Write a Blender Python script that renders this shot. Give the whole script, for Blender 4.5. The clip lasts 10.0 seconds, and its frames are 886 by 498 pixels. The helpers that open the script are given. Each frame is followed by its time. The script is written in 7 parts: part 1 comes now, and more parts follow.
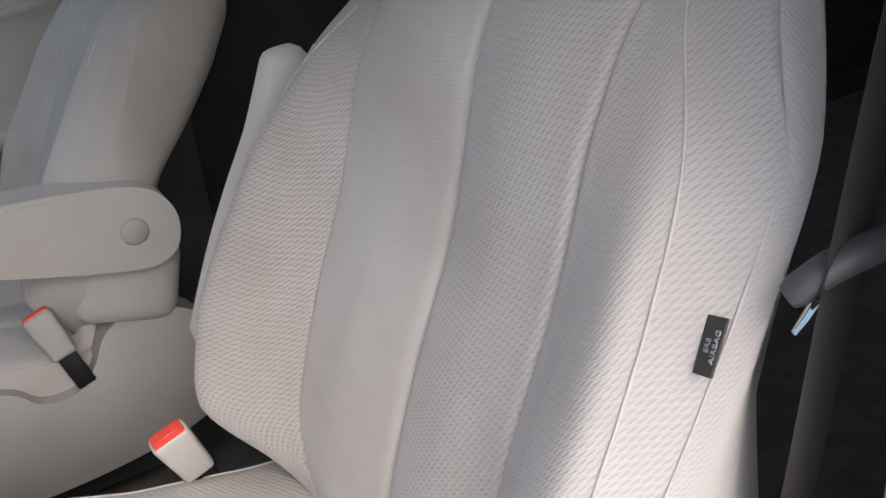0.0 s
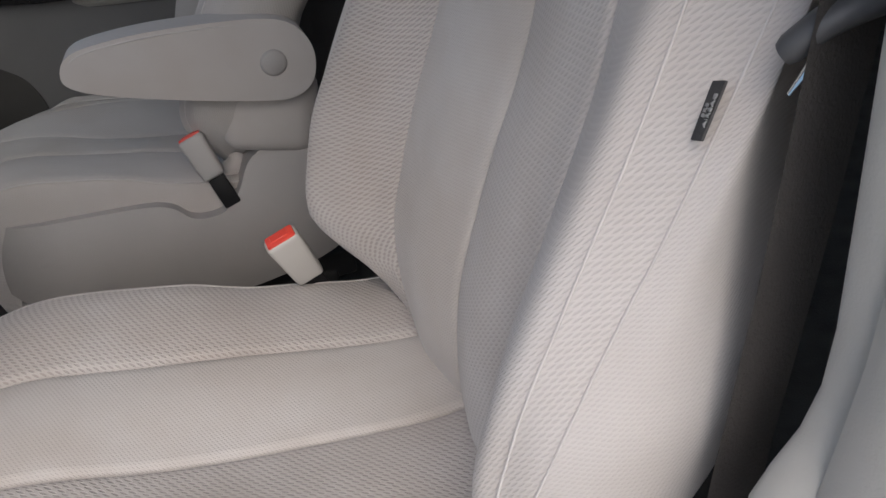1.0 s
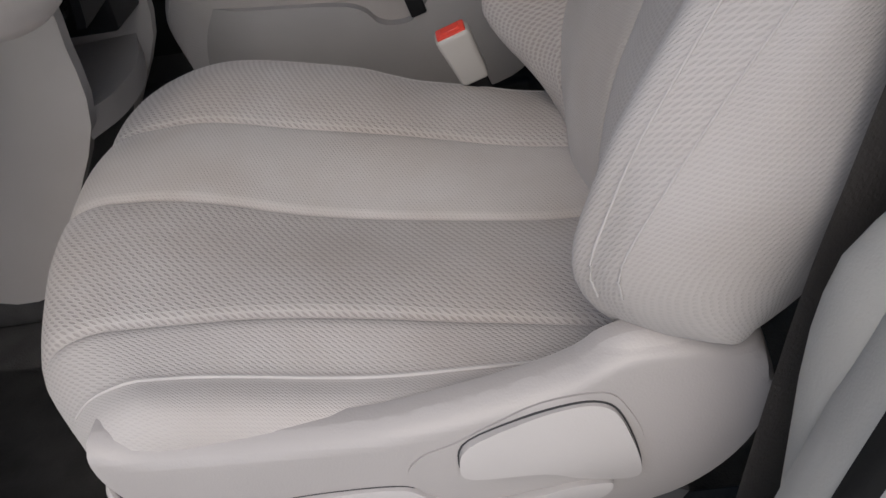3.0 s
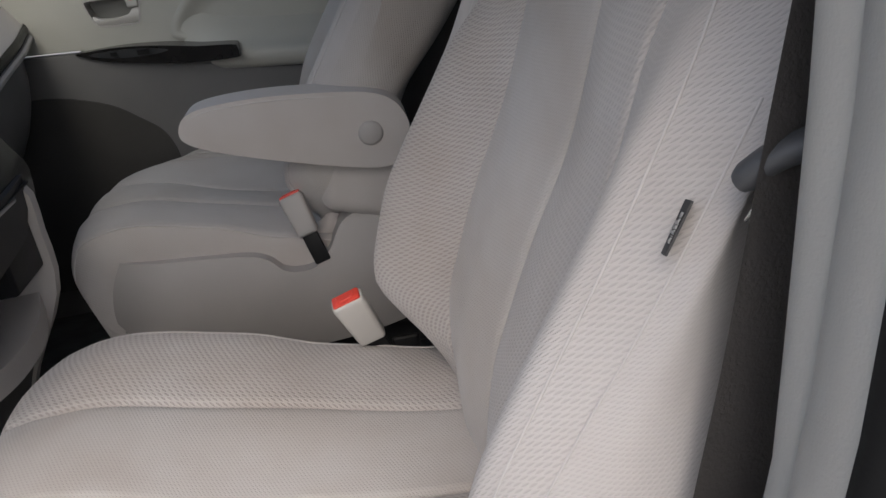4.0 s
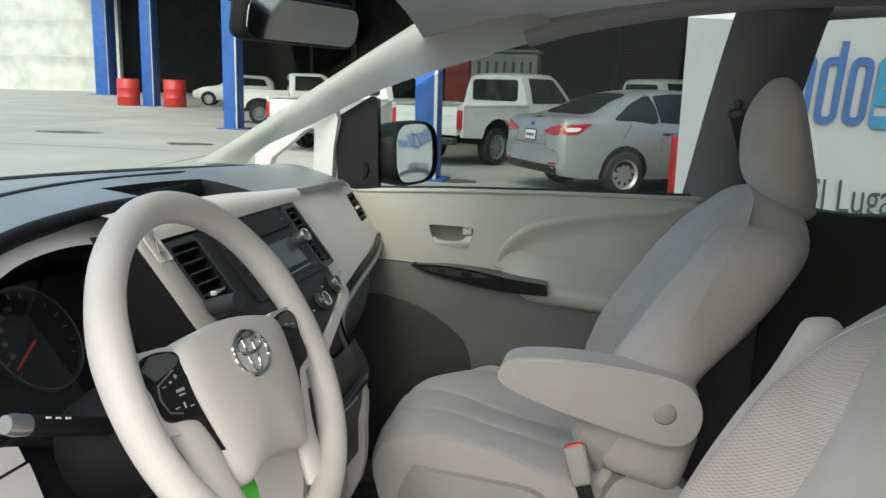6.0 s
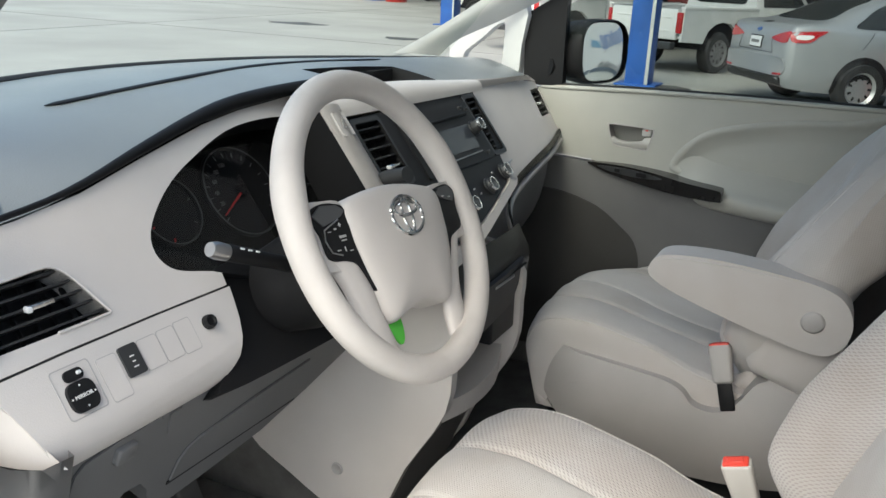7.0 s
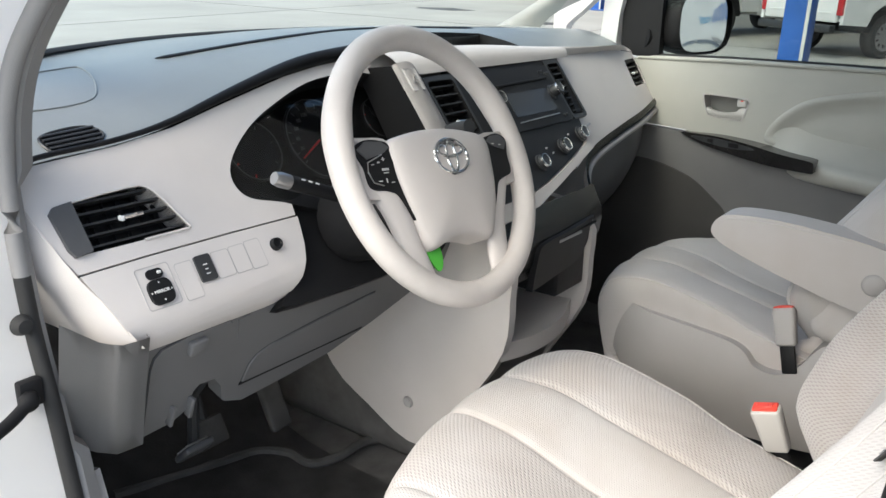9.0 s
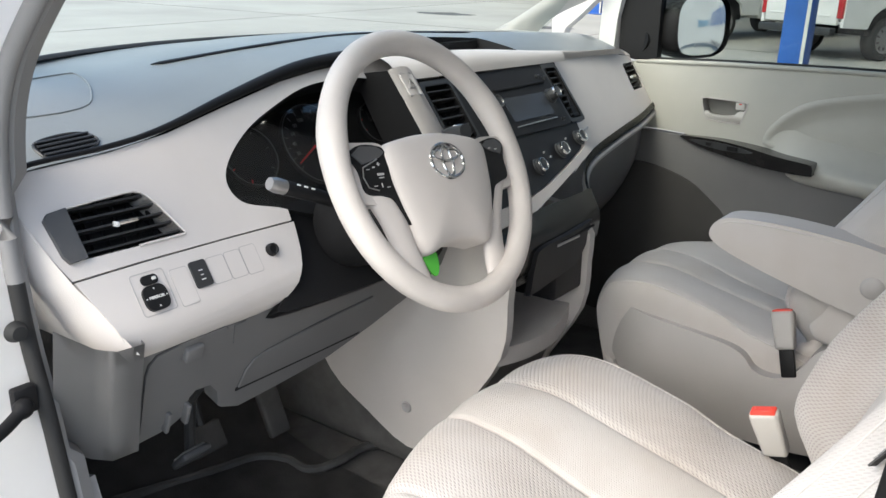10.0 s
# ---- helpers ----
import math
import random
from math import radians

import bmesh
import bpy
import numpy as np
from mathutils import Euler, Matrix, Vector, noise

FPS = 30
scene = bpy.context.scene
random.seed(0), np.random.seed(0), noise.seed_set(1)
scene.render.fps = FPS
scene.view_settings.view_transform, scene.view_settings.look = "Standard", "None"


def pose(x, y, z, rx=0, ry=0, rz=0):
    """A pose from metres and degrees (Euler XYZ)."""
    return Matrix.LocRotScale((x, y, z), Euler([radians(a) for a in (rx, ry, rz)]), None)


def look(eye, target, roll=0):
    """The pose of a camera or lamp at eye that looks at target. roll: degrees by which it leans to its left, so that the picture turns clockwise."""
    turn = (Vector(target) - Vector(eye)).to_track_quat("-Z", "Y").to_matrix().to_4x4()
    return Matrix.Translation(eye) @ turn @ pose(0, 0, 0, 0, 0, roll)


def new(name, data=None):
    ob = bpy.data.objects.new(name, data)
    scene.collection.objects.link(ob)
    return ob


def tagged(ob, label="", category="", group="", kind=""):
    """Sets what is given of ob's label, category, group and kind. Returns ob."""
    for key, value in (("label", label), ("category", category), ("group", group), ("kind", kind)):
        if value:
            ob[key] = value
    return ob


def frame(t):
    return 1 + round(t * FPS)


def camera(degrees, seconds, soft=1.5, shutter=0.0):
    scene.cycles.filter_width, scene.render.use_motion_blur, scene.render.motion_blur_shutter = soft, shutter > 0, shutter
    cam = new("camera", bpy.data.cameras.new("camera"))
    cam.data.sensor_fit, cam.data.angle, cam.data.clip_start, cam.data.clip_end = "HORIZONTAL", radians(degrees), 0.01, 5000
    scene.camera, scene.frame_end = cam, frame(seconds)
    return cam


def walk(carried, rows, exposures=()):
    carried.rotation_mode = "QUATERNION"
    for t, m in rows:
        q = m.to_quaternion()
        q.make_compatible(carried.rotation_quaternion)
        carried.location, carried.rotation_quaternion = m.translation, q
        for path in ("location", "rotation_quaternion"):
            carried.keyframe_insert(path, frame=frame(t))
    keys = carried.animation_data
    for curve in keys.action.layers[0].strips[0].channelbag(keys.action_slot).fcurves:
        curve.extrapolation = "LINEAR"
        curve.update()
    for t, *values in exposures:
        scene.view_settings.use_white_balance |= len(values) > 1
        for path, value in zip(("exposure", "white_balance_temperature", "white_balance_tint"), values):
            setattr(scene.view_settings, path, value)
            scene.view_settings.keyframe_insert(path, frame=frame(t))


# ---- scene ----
from mathutils.bvhtree import BVHTree
from mathutils.geometry import tessellate_polygon

cam = camera(56.70, 10.0)
PATH = [
    (0, (-0.0451, -0.9069, 1.3447), (0.3848, -0.1078, 0.9245), -5.93),
    (0.5, (-0.0130, -0.9363, 1.3132), (0.3002, -0.1121, 0.8415), -7.96),
    (1, (0.0025, -0.9866, 1.2891), (0.2025, -0.1511, 0.7773), -8.57),
    (1.5, (0.0211, -1.0224, 1.2573), (0.0754, -0.2108, 0.6757), -10.01),
    (2, (0.0090, -1.0301, 1.2077), (-0.0576, -0.2525, 0.5826), -8.54),
    (2.2, (0.0042, -1.0305, 1.1966), (-0.1096, -0.2734, 0.5532), -8.54),
    (3.3, (0.0442, -1.0448, 1.2391), (0.0361, -0.2189, 0.6754), -8.47),
    (3.5, (0.0585, -1.0373, 1.2567), (0.0747, -0.1905, 0.7251), -8.41),
    (4, (0.0703, -1.0214, 1.3031), (0.1396, -0.1184, 0.8790), -7.15),
    (4.5, (0.0590, -1.0455, 1.3465), (0.1571, -0.1067, 1.0163), -5.50),
    (5, (0.0467, -1.0674, 1.3881), (0.1511, -0.1061, 1.1335), -3.87),
    (5.5, (0.0111, -1.0929, 1.4568), (0.0171, -0.1148, 1.2489), -0.15),
    (6, (-0.0283, -1.1329, 1.4625), (-0.2259, -0.1724, 1.2666), 1.53),
    (6.2, (-0.0167, -1.1646, 1.4609), (-0.2781, -0.2228, 1.2497), 1.85),
    (7.3, (0.1253, -1.2115, 1.4621), (-0.3449, -0.3986, 1.1184), 2.91),
    (7.5, (0.1686, -1.2137, 1.4629), (-0.3424, -0.4266, 1.1173), 2.84),
    (8, (0.2237, -1.2411, 1.4457), (-0.3196, -0.4739, 1.1048), 1.32),
    (8.5, (0.2381, -1.2491, 1.4387), (-0.3116, -0.4860, 1.0987), 1.77),
    (9, (0.2400, -1.2445, 1.4378), (-0.3157, -0.4846, 1.1003), 1.58),
    (9.5, (0.2426, -1.2405, 1.4367), (-0.3152, -0.4818, 1.1003), 1.25),
    (10, (0.2445, -1.2382, 1.4376), (-0.3140, -0.4782, 1.1051), 1.30),
]
walk(cam, [(t, look(eye, target, roll)) for t, eye, target, roll in PATH], [(0, 1.03, 6050, 9), (0.5, 0.74, 6000, 9), (1.5, 0.21, 5900, 9), (2.2, -0.04, 5850, 9), (3.3, 0.05, 5850, 9), (4.5, 0.60, 6050, 9), (5, 0.84, 6100, 8), (5.5, 1.05, 6150, 6), (6, 1.15, 6050, 1), (7.5, 1.25, 5950, 2), (8.5, 1.41, 5950, 3), (10, 1.45, 5950, 4)])

CAR = Matrix.Translation((0, -0.18, 0.85)) @ Matrix.Rotation(radians(-1.2), 4, "X") @ Matrix.Rotation(radians(-1.5), 4, "Y") @ Matrix.Translation((0, 0.18, -0.85))
OUT = Matrix.Identity(4)
W = CAR

# ---- light ----
world = bpy.data.worlds.new("world")
scene.world = world
world.use_nodes = True
wn = world.node_tree.nodes
sky = wn.new("ShaderNodeTexSky")
sky.sky_type, sky.sun_disc = "NISHITA", False
sky.sun_elevation, sky.sun_rotation = radians(47), radians(183)
sky.dust_density, sky.air_density, sky.ozone_density = 5.0, 1.0, 0.3
wn["Background"].inputs["Strength"].default_value = 0.15
world.node_tree.links.new(sky.outputs[0], wn["Background"].inputs["Color"])
sun = new("sun", bpy.data.lights.new("sun", "SUN"))
sun.data.energy, sun.data.angle, sun.data.color = 0.32, radians(75), (1.0, 0.985, 0.97)
sun.matrix_basis = look((-0.3, -5.0, 5.45), (0, 0, 0))


# ---- materials ----
def mat(name, col, rough=0.6, metal=0.0, var=0.06, scale=6.0, bump=0.0, bscale=300.0, spec=0.5, col2=None, coat=0.0):
    """Painted or moulded surface: two scales of variation and a fine grain."""
    m = bpy.data.materials.new(name)
    m.use_nodes = True
    nt = m.node_tree
    n, l = nt.nodes, nt.links
    b = n["Principled BSDF"]
    b.inputs["Roughness"].default_value = rough
    b.inputs["Metallic"].default_value = metal
    b.inputs["Specular IOR Level"].default_value = spec
    b.inputs["Coat Weight"].default_value = coat
    tc = n.new("ShaderNodeTexCoord")
    big = n.new("ShaderNodeTexNoise")
    big.inputs["Scale"].default_value, big.inputs["Detail"].default_value = scale, 4
    l.new(tc.outputs["Object"], big.inputs["Vector"])
    fine = n.new("ShaderNodeTexNoise")
    fine.inputs["Scale"].default_value, fine.inputs["Detail"].default_value = bscale, 3
    l.new(tc.outputs["Object"], fine.inputs["Vector"])
    mixn = n.new("ShaderNodeMix")
    mixn.data_type = "RGBA"
    c2 = col2 or tuple(c * (1 - 2 * var) for c in col)
    mixn.inputs[6].default_value, mixn.inputs[7].default_value = (*col, 1), (*c2, 1)
    ramp = n.new("ShaderNodeMapRange")
    ramp.inputs[1].default_value, ramp.inputs[2].default_value = 0.35, 0.7
    l.new(big.outputs["Fac"], ramp.inputs[0])
    l.new(ramp.outputs[0], mixn.inputs[0])
    l.new(mixn.outputs[2], b.inputs["Base Color"])
    rr = n.new("ShaderNodeMapRange")
    rr.inputs[3].default_value, rr.inputs[4].default_value = max(0.02, rough - 0.06), min(1, rough + 0.06)
    l.new(big.outputs["Fac"], rr.inputs[0])
    l.new(rr.outputs[0], b.inputs["Roughness"])
    if bump:
        bp = n.new("ShaderNodeBump")
        bp.inputs["Strength"].default_value, bp.inputs["Distance"].default_value = bump, 0.001
        l.new(fine.outputs["Fac"], bp.inputs["Height"])
        l.new(bp.outputs[0], b.inputs["Normal"])
    return m


def fabric(name, col, pu, pv, depth, dark, soil=0.10):
    """Woven seat cloth: a staggered net of small slits, pu by pv metres, over the UV map, with soiling."""
    m = mat(name, col, 0.92, var=soil / 2, scale=7.0, spec=0.15, col2=tuple(c * (1 - soil * k) for c, k in zip(col, (1.0, 1.25, 1.5))))
    nt = m.node_tree
    n, l = nt.nodes, nt.links
    b = n["Principled BSDF"]
    b.inputs["Sheen Weight"].default_value = 0.25
    b.inputs["Sheen Roughness"].default_value = 0.6
    uv = n.new("ShaderNodeUVMap")
    sep = n.new("ShaderNodeSeparateXYZ")
    l.new(uv.outputs[0], sep.inputs[0])

    def math_(op, a, c):
        k = n.new("ShaderNodeMath")
        k.operation = op
        for i, v in enumerate((a, c)):
            if v is None:
                continue
            if isinstance(v, (int, float)):
                k.inputs[i].default_value = v
            else:
                l.new(v, k.inputs[i])
        return k.outputs[0]

    wob = n.new("ShaderNodeTexNoise")
    wob.inputs["Scale"].default_value = 60
    l.new(uv.outputs[0], wob.inputs["Vector"])
    off = math_("MULTIPLY", math_("SUBTRACT", wob.outputs["Fac"], 0.5), 0.35)
    v = math_("ADD", math_("DIVIDE", sep.outputs[1], pv), off)
    u = math_("ADD", math_("ADD", math_("DIVIDE", sep.outputs[0], pu), off), math_("MULTIPLY", math_("FLOOR", v, None), 0.5))
    du = math_("SUBTRACT", math_("FRACT", u, None), 0.5)
    dv = math_("SUBTRACT", math_("FRACT", v, None), 0.5)
    ca, sa = math.cos(0.75), math.sin(0.75)
    along = math_("ADD", math_("MULTIPLY", du, ca), math_("MULTIPLY", dv, sa))
    cross_ = math_("SUBTRACT", math_("MULTIPLY", dv, ca), math_("MULTIPLY", du, sa))
    e = math_("ADD", math_("POWER", math_("DIVIDE", math_("ABSOLUTE", along, None), 0.64), 2.0), math_("POWER", math_("DIVIDE", math_("ABSOLUTE", cross_, None), 0.235), 2.0))
    slit = math_("MINIMUM", math_("MAXIMUM", math_("MULTIPLY", math_("SUBTRACT", 1.0, e), 1.3), 0.0), 1.0)
    thread = n.new("ShaderNodeTexNoise")
    thread.inputs["Scale"].default_value, thread.inputs["Detail"].default_value = 900, 2
    l.new(uv.outputs[0], thread.inputs["Vector"])
    h = math_("ADD", math_("MULTIPLY", slit, -1.0), math_("MULTIPLY", thread.outputs["Fac"], 0.25))
    bp = n.new("ShaderNodeBump")
    bp.inputs["Strength"].default_value, bp.inputs["Distance"].default_value = 0.8, depth
    l.new(h, bp.inputs["Height"])
    l.new(bp.outputs[0], b.inputs["Normal"])
    src = b.inputs["Base Color"].links[0].from_socket
    mx = n.new("ShaderNodeMix")
    mx.data_type, mx.blend_type = "RGBA", "MULTIPLY"
    l.new(math_("MULTIPLY", slit, dark), mx.inputs[0])
    l.new(src, mx.inputs[6])
    mx.inputs[7].default_value = (0.42, 0.39, 0.38, 1)
    l.new(mx.outputs[2], b.inputs["Base Color"])
    return m


def glass(name, tint=(1, 1, 1), fac=0.018):
    """Thin pane: mostly clear, with a faint sharp reflection."""
    m = bpy.data.materials.new(name)
    m.use_nodes = True
    n, l = m.node_tree.nodes, m.node_tree.links
    n.remove(n["Principled BSDF"])
    tr, gl, mx = n.new("ShaderNodeBsdfTransparent"), n.new("ShaderNodeBsdfGlossy"), n.new("ShaderNodeMixShader")
    tr.inputs[0].default_value = (*tint, 1)
    gl.inputs["Roughness"].default_value = 0.01
    mx.inputs[0].default_value = fac
    l.new(tr.outputs[0], mx.inputs[1])
    l.new(gl.outputs[0], mx.inputs[2])
    l.new(mx.outputs[0], n["Material Output"].inputs[0])
    return m


CLOTH = (0.52, 0.495, 0.48)
M_NET = fabric("cloth_net", CLOTH, 0.0066, 0.0056, 0.0008, 0.42, 0.15)
M_FINE = fabric("cloth_fine", CLOTH, 0.0056, 0.0050, 0.0005, 0.22, 0.15)
M_PLAIN = fabric("cloth_plain", (0.52, 0.50, 0.485), 0.0036, 0.0034, 0.0003, 0.14, 0.17)
M_SIDE = fabric("cloth_side", CLOTH, 0.0038, 0.0034, 0.0003, 0.11)
M_EDGE = fabric("cloth_edge", CLOTH, 0.0052, 0.0046, 0.0004, 0.20)
M_RIB = fabric("cloth_rib", CLOTH, 0.0050, 0.0046, 0.0004, 0.15, 0.12)
M_PIPE = mat("stitch", (0.56, 0.54, 0.525), 0.9, var=0.05, bump=0.4, bscale=500)
M_BEIGE = mat("beige_plastic", (0.615, 0.577, 0.550), 0.55, var=0.04, bump=0.25, bscale=700)
M_TRIM = mat("trim_plastic", (0.50, 0.485, 0.46), 0.6, var=0.05, bump=0.25, bscale=600)
M_DOOR = mat("door_plastic", (0.43, 0.425, 0.385), 0.55, var=0.05, bump=0.25, bscale=600)
M_GREY = mat("grey_plastic", (0.158, 0.156, 0.156), 0.6, var=0.06, bump=0.3, bscale=600)
M_SEATPL = mat("seat_plastic", (0.40, 0.378, 0.368), 0.32, var=0.05, bump=0.2, bscale=600, spec=0.5)
M_LEVER = mat("lever_plastic", (0.50, 0.478, 0.466), 0.34, var=0.04, bump=0.15, bscale=600)
M_TAGTXT = mat("tag_thread", (0.30, 0.30, 0.30), 0.9, var=0.1)
M_TAG = mat("woven_tag", (0.055, 0.054, 0.055), 0.85, var=0.1, bump=0.4, bscale=900)
M_SHIELD = mat("shield_plastic", (0.42, 0.402, 0.39), 0.5, var=0.05, bump=0.3, bscale=600)
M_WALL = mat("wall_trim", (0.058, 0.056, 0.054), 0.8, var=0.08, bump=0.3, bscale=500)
M_PILLAR = mat("pillar_plastic", (0.66, 0.65, 0.62), 0.6, var=0.04, bump=0.25, bscale=600)
M_BOWL_SHADE = mat("handle_bowl_shade", (0.24, 0.235, 0.222), 0.6, var=0.05, bump=0.2, bscale=600)
M_PAD = mat("dash_pad", (0.215, 0.229, 0.229), 0.35, var=0.06, bump=0.35, bscale=500, spec=0.9)
M_BLACK = mat("black_plastic", (0.012, 0.012, 0.013), 0.55, var=0.1, bump=0.2, bscale=500, spec=0.2)
M_DARK = mat("dark_plastic", (0.035, 0.036, 0.038), 0.4, var=0.08, bump=0.15, bscale=500)
M_STACK = mat("stack_plastic", (0.017, 0.017, 0.019), 0.46, var=0.06, spec=0.25)
M_SLAT = mat("vent_slat", (0.028, 0.028, 0.029), 0.5, var=0.08)
M_CHEEK = mat("vent_cheek", (0.075, 0.076, 0.080), 0.5, var=0.05, bump=0.2)
M_KICK = mat("kick_plastic", (0.235, 0.23, 0.23), 0.6, var=0.05, bump=0.25, bscale=600)
M_DIALRIM = mat("dial_rim", (0.16, 0.16, 0.165), 0.3, metal=0.5, var=0.05)
M_GLOSS = mat("gloss_dark", (0.018, 0.017, 0.017), 0.24, var=0.2, scale=14, coat=0.12)
M_SCREEN = mat("screen", (0.05, 0.055, 0.065), 0.2, var=0.02)
M_CHROME = mat("chrome", (0.75, 0.75, 0.75), 0.12, metal=1.0, var=0.02)
M_TICK = mat("dial_print", (0.20, 0.20, 0.20), 0.6, var=0.02)
M_SATIN = mat("satin_metal", (0.45, 0.45, 0.45), 0.35, metal=0.9, var=0.03)
M_RED = mat("red_button", (0.72, 0.07, 0.045), 0.35, var=0.04)
M_NEEDLE = mat("needle", (0.75, 0.03, 0.04), 0.5, var=0.02)
M_LENS = mat("lamp_lens", (0.45, 0.015, 0.02), 0.12, var=0.15, scale=18, coat=0.5)
M_WHITE = mat("white_print", (0.75, 0.75, 0.74), 0.6, var=0.02)
M_PRINT = mat("key_print", (0.42, 0.42, 0.42), 0.6, var=0.03)
M_WHEEL = mat("wheel_skin", (0.60, 0.562, 0.532), 0.48, var=0.06, scale=14, bump=0.4, bscale=900)
M_BODY = mat("white_paint", (0.80, 0.79, 0.78), 0.25, var=0.02, coat=0.5)
M_RUBBER = mat("rubber", (0.018, 0.018, 0.018), 0.75, var=0.1, bump=0.2)
M_CARPET = mat("carpet", (0.13, 0.125, 0.12), 0.97, var=0.15, scale=20, bump=1.0, bscale=350)
M_MATT = mat("mat_rubber", (0.085, 0.083, 0.081), 0.7, var=0.2, scale=15, bump=0.6, bscale=250)
M_HEAD = mat("headliner", (0.36, 0.355, 0.34), 0.95, var=0.04, bump=0.5, bscale=500)
M_BELT = mat("belt_web", (0.12, 0.112, 0.108), 0.8, var=0.05, bump=0.8, bscale=400)
M_MIRROR = mat("mirror_glass", (0.85, 0.87, 0.88), 0.02, metal=1.0, var=0.0)
M_WSCREEN = glass("screen_glass", (0.82, 0.86, 0.835))
M_GLASS = glass("clear_glass", (0.70, 0.735, 0.72))
M_LENSGL = glass("lens_glass", (0.80, 0.80, 0.80), 0.05)
M_TINT = mat("tinted_glass", (0.02, 0.024, 0.024), 0.06, var=0.1, spec=0.25)
M_GREEN = mat("green_paper", (0.12, 0.55, 0.06), 0.7, var=0.1)


# ---- mesh helpers ----
def thing(name, label, category, at=(0, 0, 0), group="", kind=""):
    """The Empty of a thing, at its base."""
    ob = new(name)
    ob.empty_display_size = 0.05
    ob.location = W @ Vector(at)
    return tagged(ob, label, category, group, kind)


def finish(name, bm, material, smooth=True, sharp=40):
    bmesh.ops.recalc_face_normals(bm, faces=bm.faces)
    bm.transform(W)
    me = bpy.data.meshes.new(name)
    if smooth:
        for f in bm.faces:
            f.smooth = True
        for e in bm.edges:
            if len(e.link_faces) == 2 and e.calc_face_angle(0) > radians(sharp):
                e.smooth = False
    bm.to_mesh(me)
    bm.free()
    for m in material if isinstance(material, (list, tuple)) else [material]:
        me.materials.append(m)
    return me


def part(name, bm, material, parent=None, label="", smooth=True, sharp=40):
    """Links bm as one mesh object under parent."""
    ob = new(name, finish(name, bm, material, smooth, sharp))
    if parent is not None:
        ob.parent = parent
        ob.matrix_parent_inverse = Matrix.Translation(-parent.location)
    if label:
        ob["label"] = label
    return ob


def single(name, bm, material, label, category, group="", kind="", smooth=True, sharp=40):
    """A thing of one mesh."""
    return tagged(part(name, bm, material, None, "", smooth, sharp), label, category, group, kind)


def rbox(size, at=(0, 0, 0), rot=None, bevel=0.006, seg=3, bm=None):
    """A box with rounded edges, centred on at."""
    own = bmesh.new()
    bmesh.ops.create_cube(own, size=1)
    bmesh.ops.scale(own, vec=size, verts=own.verts)
    if bevel:
        bmesh.ops.bevel(own, geom=own.edges[:], offset=min(bevel, min(size) * 0.49), segments=seg, profile=0.5, affect="EDGES")
    own.transform(Matrix.Translation(at) @ (rot.to_4x4() if rot is not None else Matrix.Identity(4)))
    return join(bm, own)


def join(bm, own):
    if bm is None:
        return own
    me = bpy.data.meshes.new("tmp")
    own.to_mesh(me)
    own.free()
    bm.from_mesh(me)
    bpy.data.meshes.remove(me)
    return bm


def sheet(fn, us, vs, closed=False, bm=None, bands=None, uv=None):
    """A grid of fn(u, v) over the lists us and vs; bands(u mid, v mid) gives the material's index, uv(u, v) the map."""
    own = bm or bmesh.new()
    rows = [[own.verts.new(fn(u, v)) for u in us] for v in vs]
    lay = own.loops.layers.uv.verify() if uv else None
    cols = len(us) if closed else len(us) - 1
    for j in range(len(vs) - 1):
        for i in range(cols):
            k = (i + 1) % len(us)
            f = own.faces.new((rows[j][i], rows[j][k], rows[j + 1][k], rows[j + 1][i]))
            if bands:
                f.material_index = bands(i, j)
            if lay:
                for lp, (a, b) in zip(f.loops, ((i, j), (i + 1, j), (i + 1, j + 1), (i, j + 1))):
                    lp[lay].uv = uv(a, b)
    return own, rows


def spline(pts, n=8, closed=False):
    """A smooth line through pts (Catmull-Rom), n steps a stretch."""
    pts = [Vector(p) for p in pts]
    out, c = [], len(pts)
    for i in range(c if closed else c - 1):
        p1, p2 = pts[i], pts[(i + 1) % c]
        p0 = pts[i - 1] if closed or i > 0 else p1 * 2 - p2
        p3 = pts[(i + 2) % c] if closed or i + 2 < c else p2 * 2 - p1
        for k in range(n):
            t = k / n
            out.append(0.5 * ((2 * p1) + (p2 - p0) * t + (2 * p0 - 5 * p1 + 4 * p2 - p3) * t * t + (3 * p1 - p0 - 3 * p2 + p3) * t ** 3))
    if not closed:
        out.append(pts[-1])
    return out


def tube(pts, r, n=10, closed=False, bm=None, flat=1.0, up=(0, 0, 1), cap=True):
    """A tube along pts; r: a radius or one for each point; flat squeezes it along its own second axis."""
    own = bmesh.new()
    pts = [Vector(p) for p in pts]
    rings = []
    for i, p in enumerate(pts):
        a = pts[i - 1] if i or closed else p
        b = pts[(i + 1) % len(pts)] if i + 1 < len(pts) or closed else p
        d = (b - a).normalized()
        s = d.cross(Vector(up))
        s = s.normalized() if s.length > 1e-4 else d.orthogonal().normalized()
        q = s.cross(d)
        rad = r[i] if isinstance(r, (list, tuple)) else r
        rings.append([own.verts.new(p + rad * (math.cos(w) * s + flat * math.sin(w) * q)) for w in (2 * math.pi * k / n for k in range(n))])
    for i in range(len(rings) if closed else len(rings) - 1):
        A, B = rings[i], rings[(i + 1) % len(rings)]
        for k in range(n):
            own.faces.new((A[k], A[(k + 1) % n], B[(k + 1) % n], B[k]))
    if cap and not closed:
        own.faces.new(rings[0])
        own.faces.new(rings[-1])
    return join(bm, own)


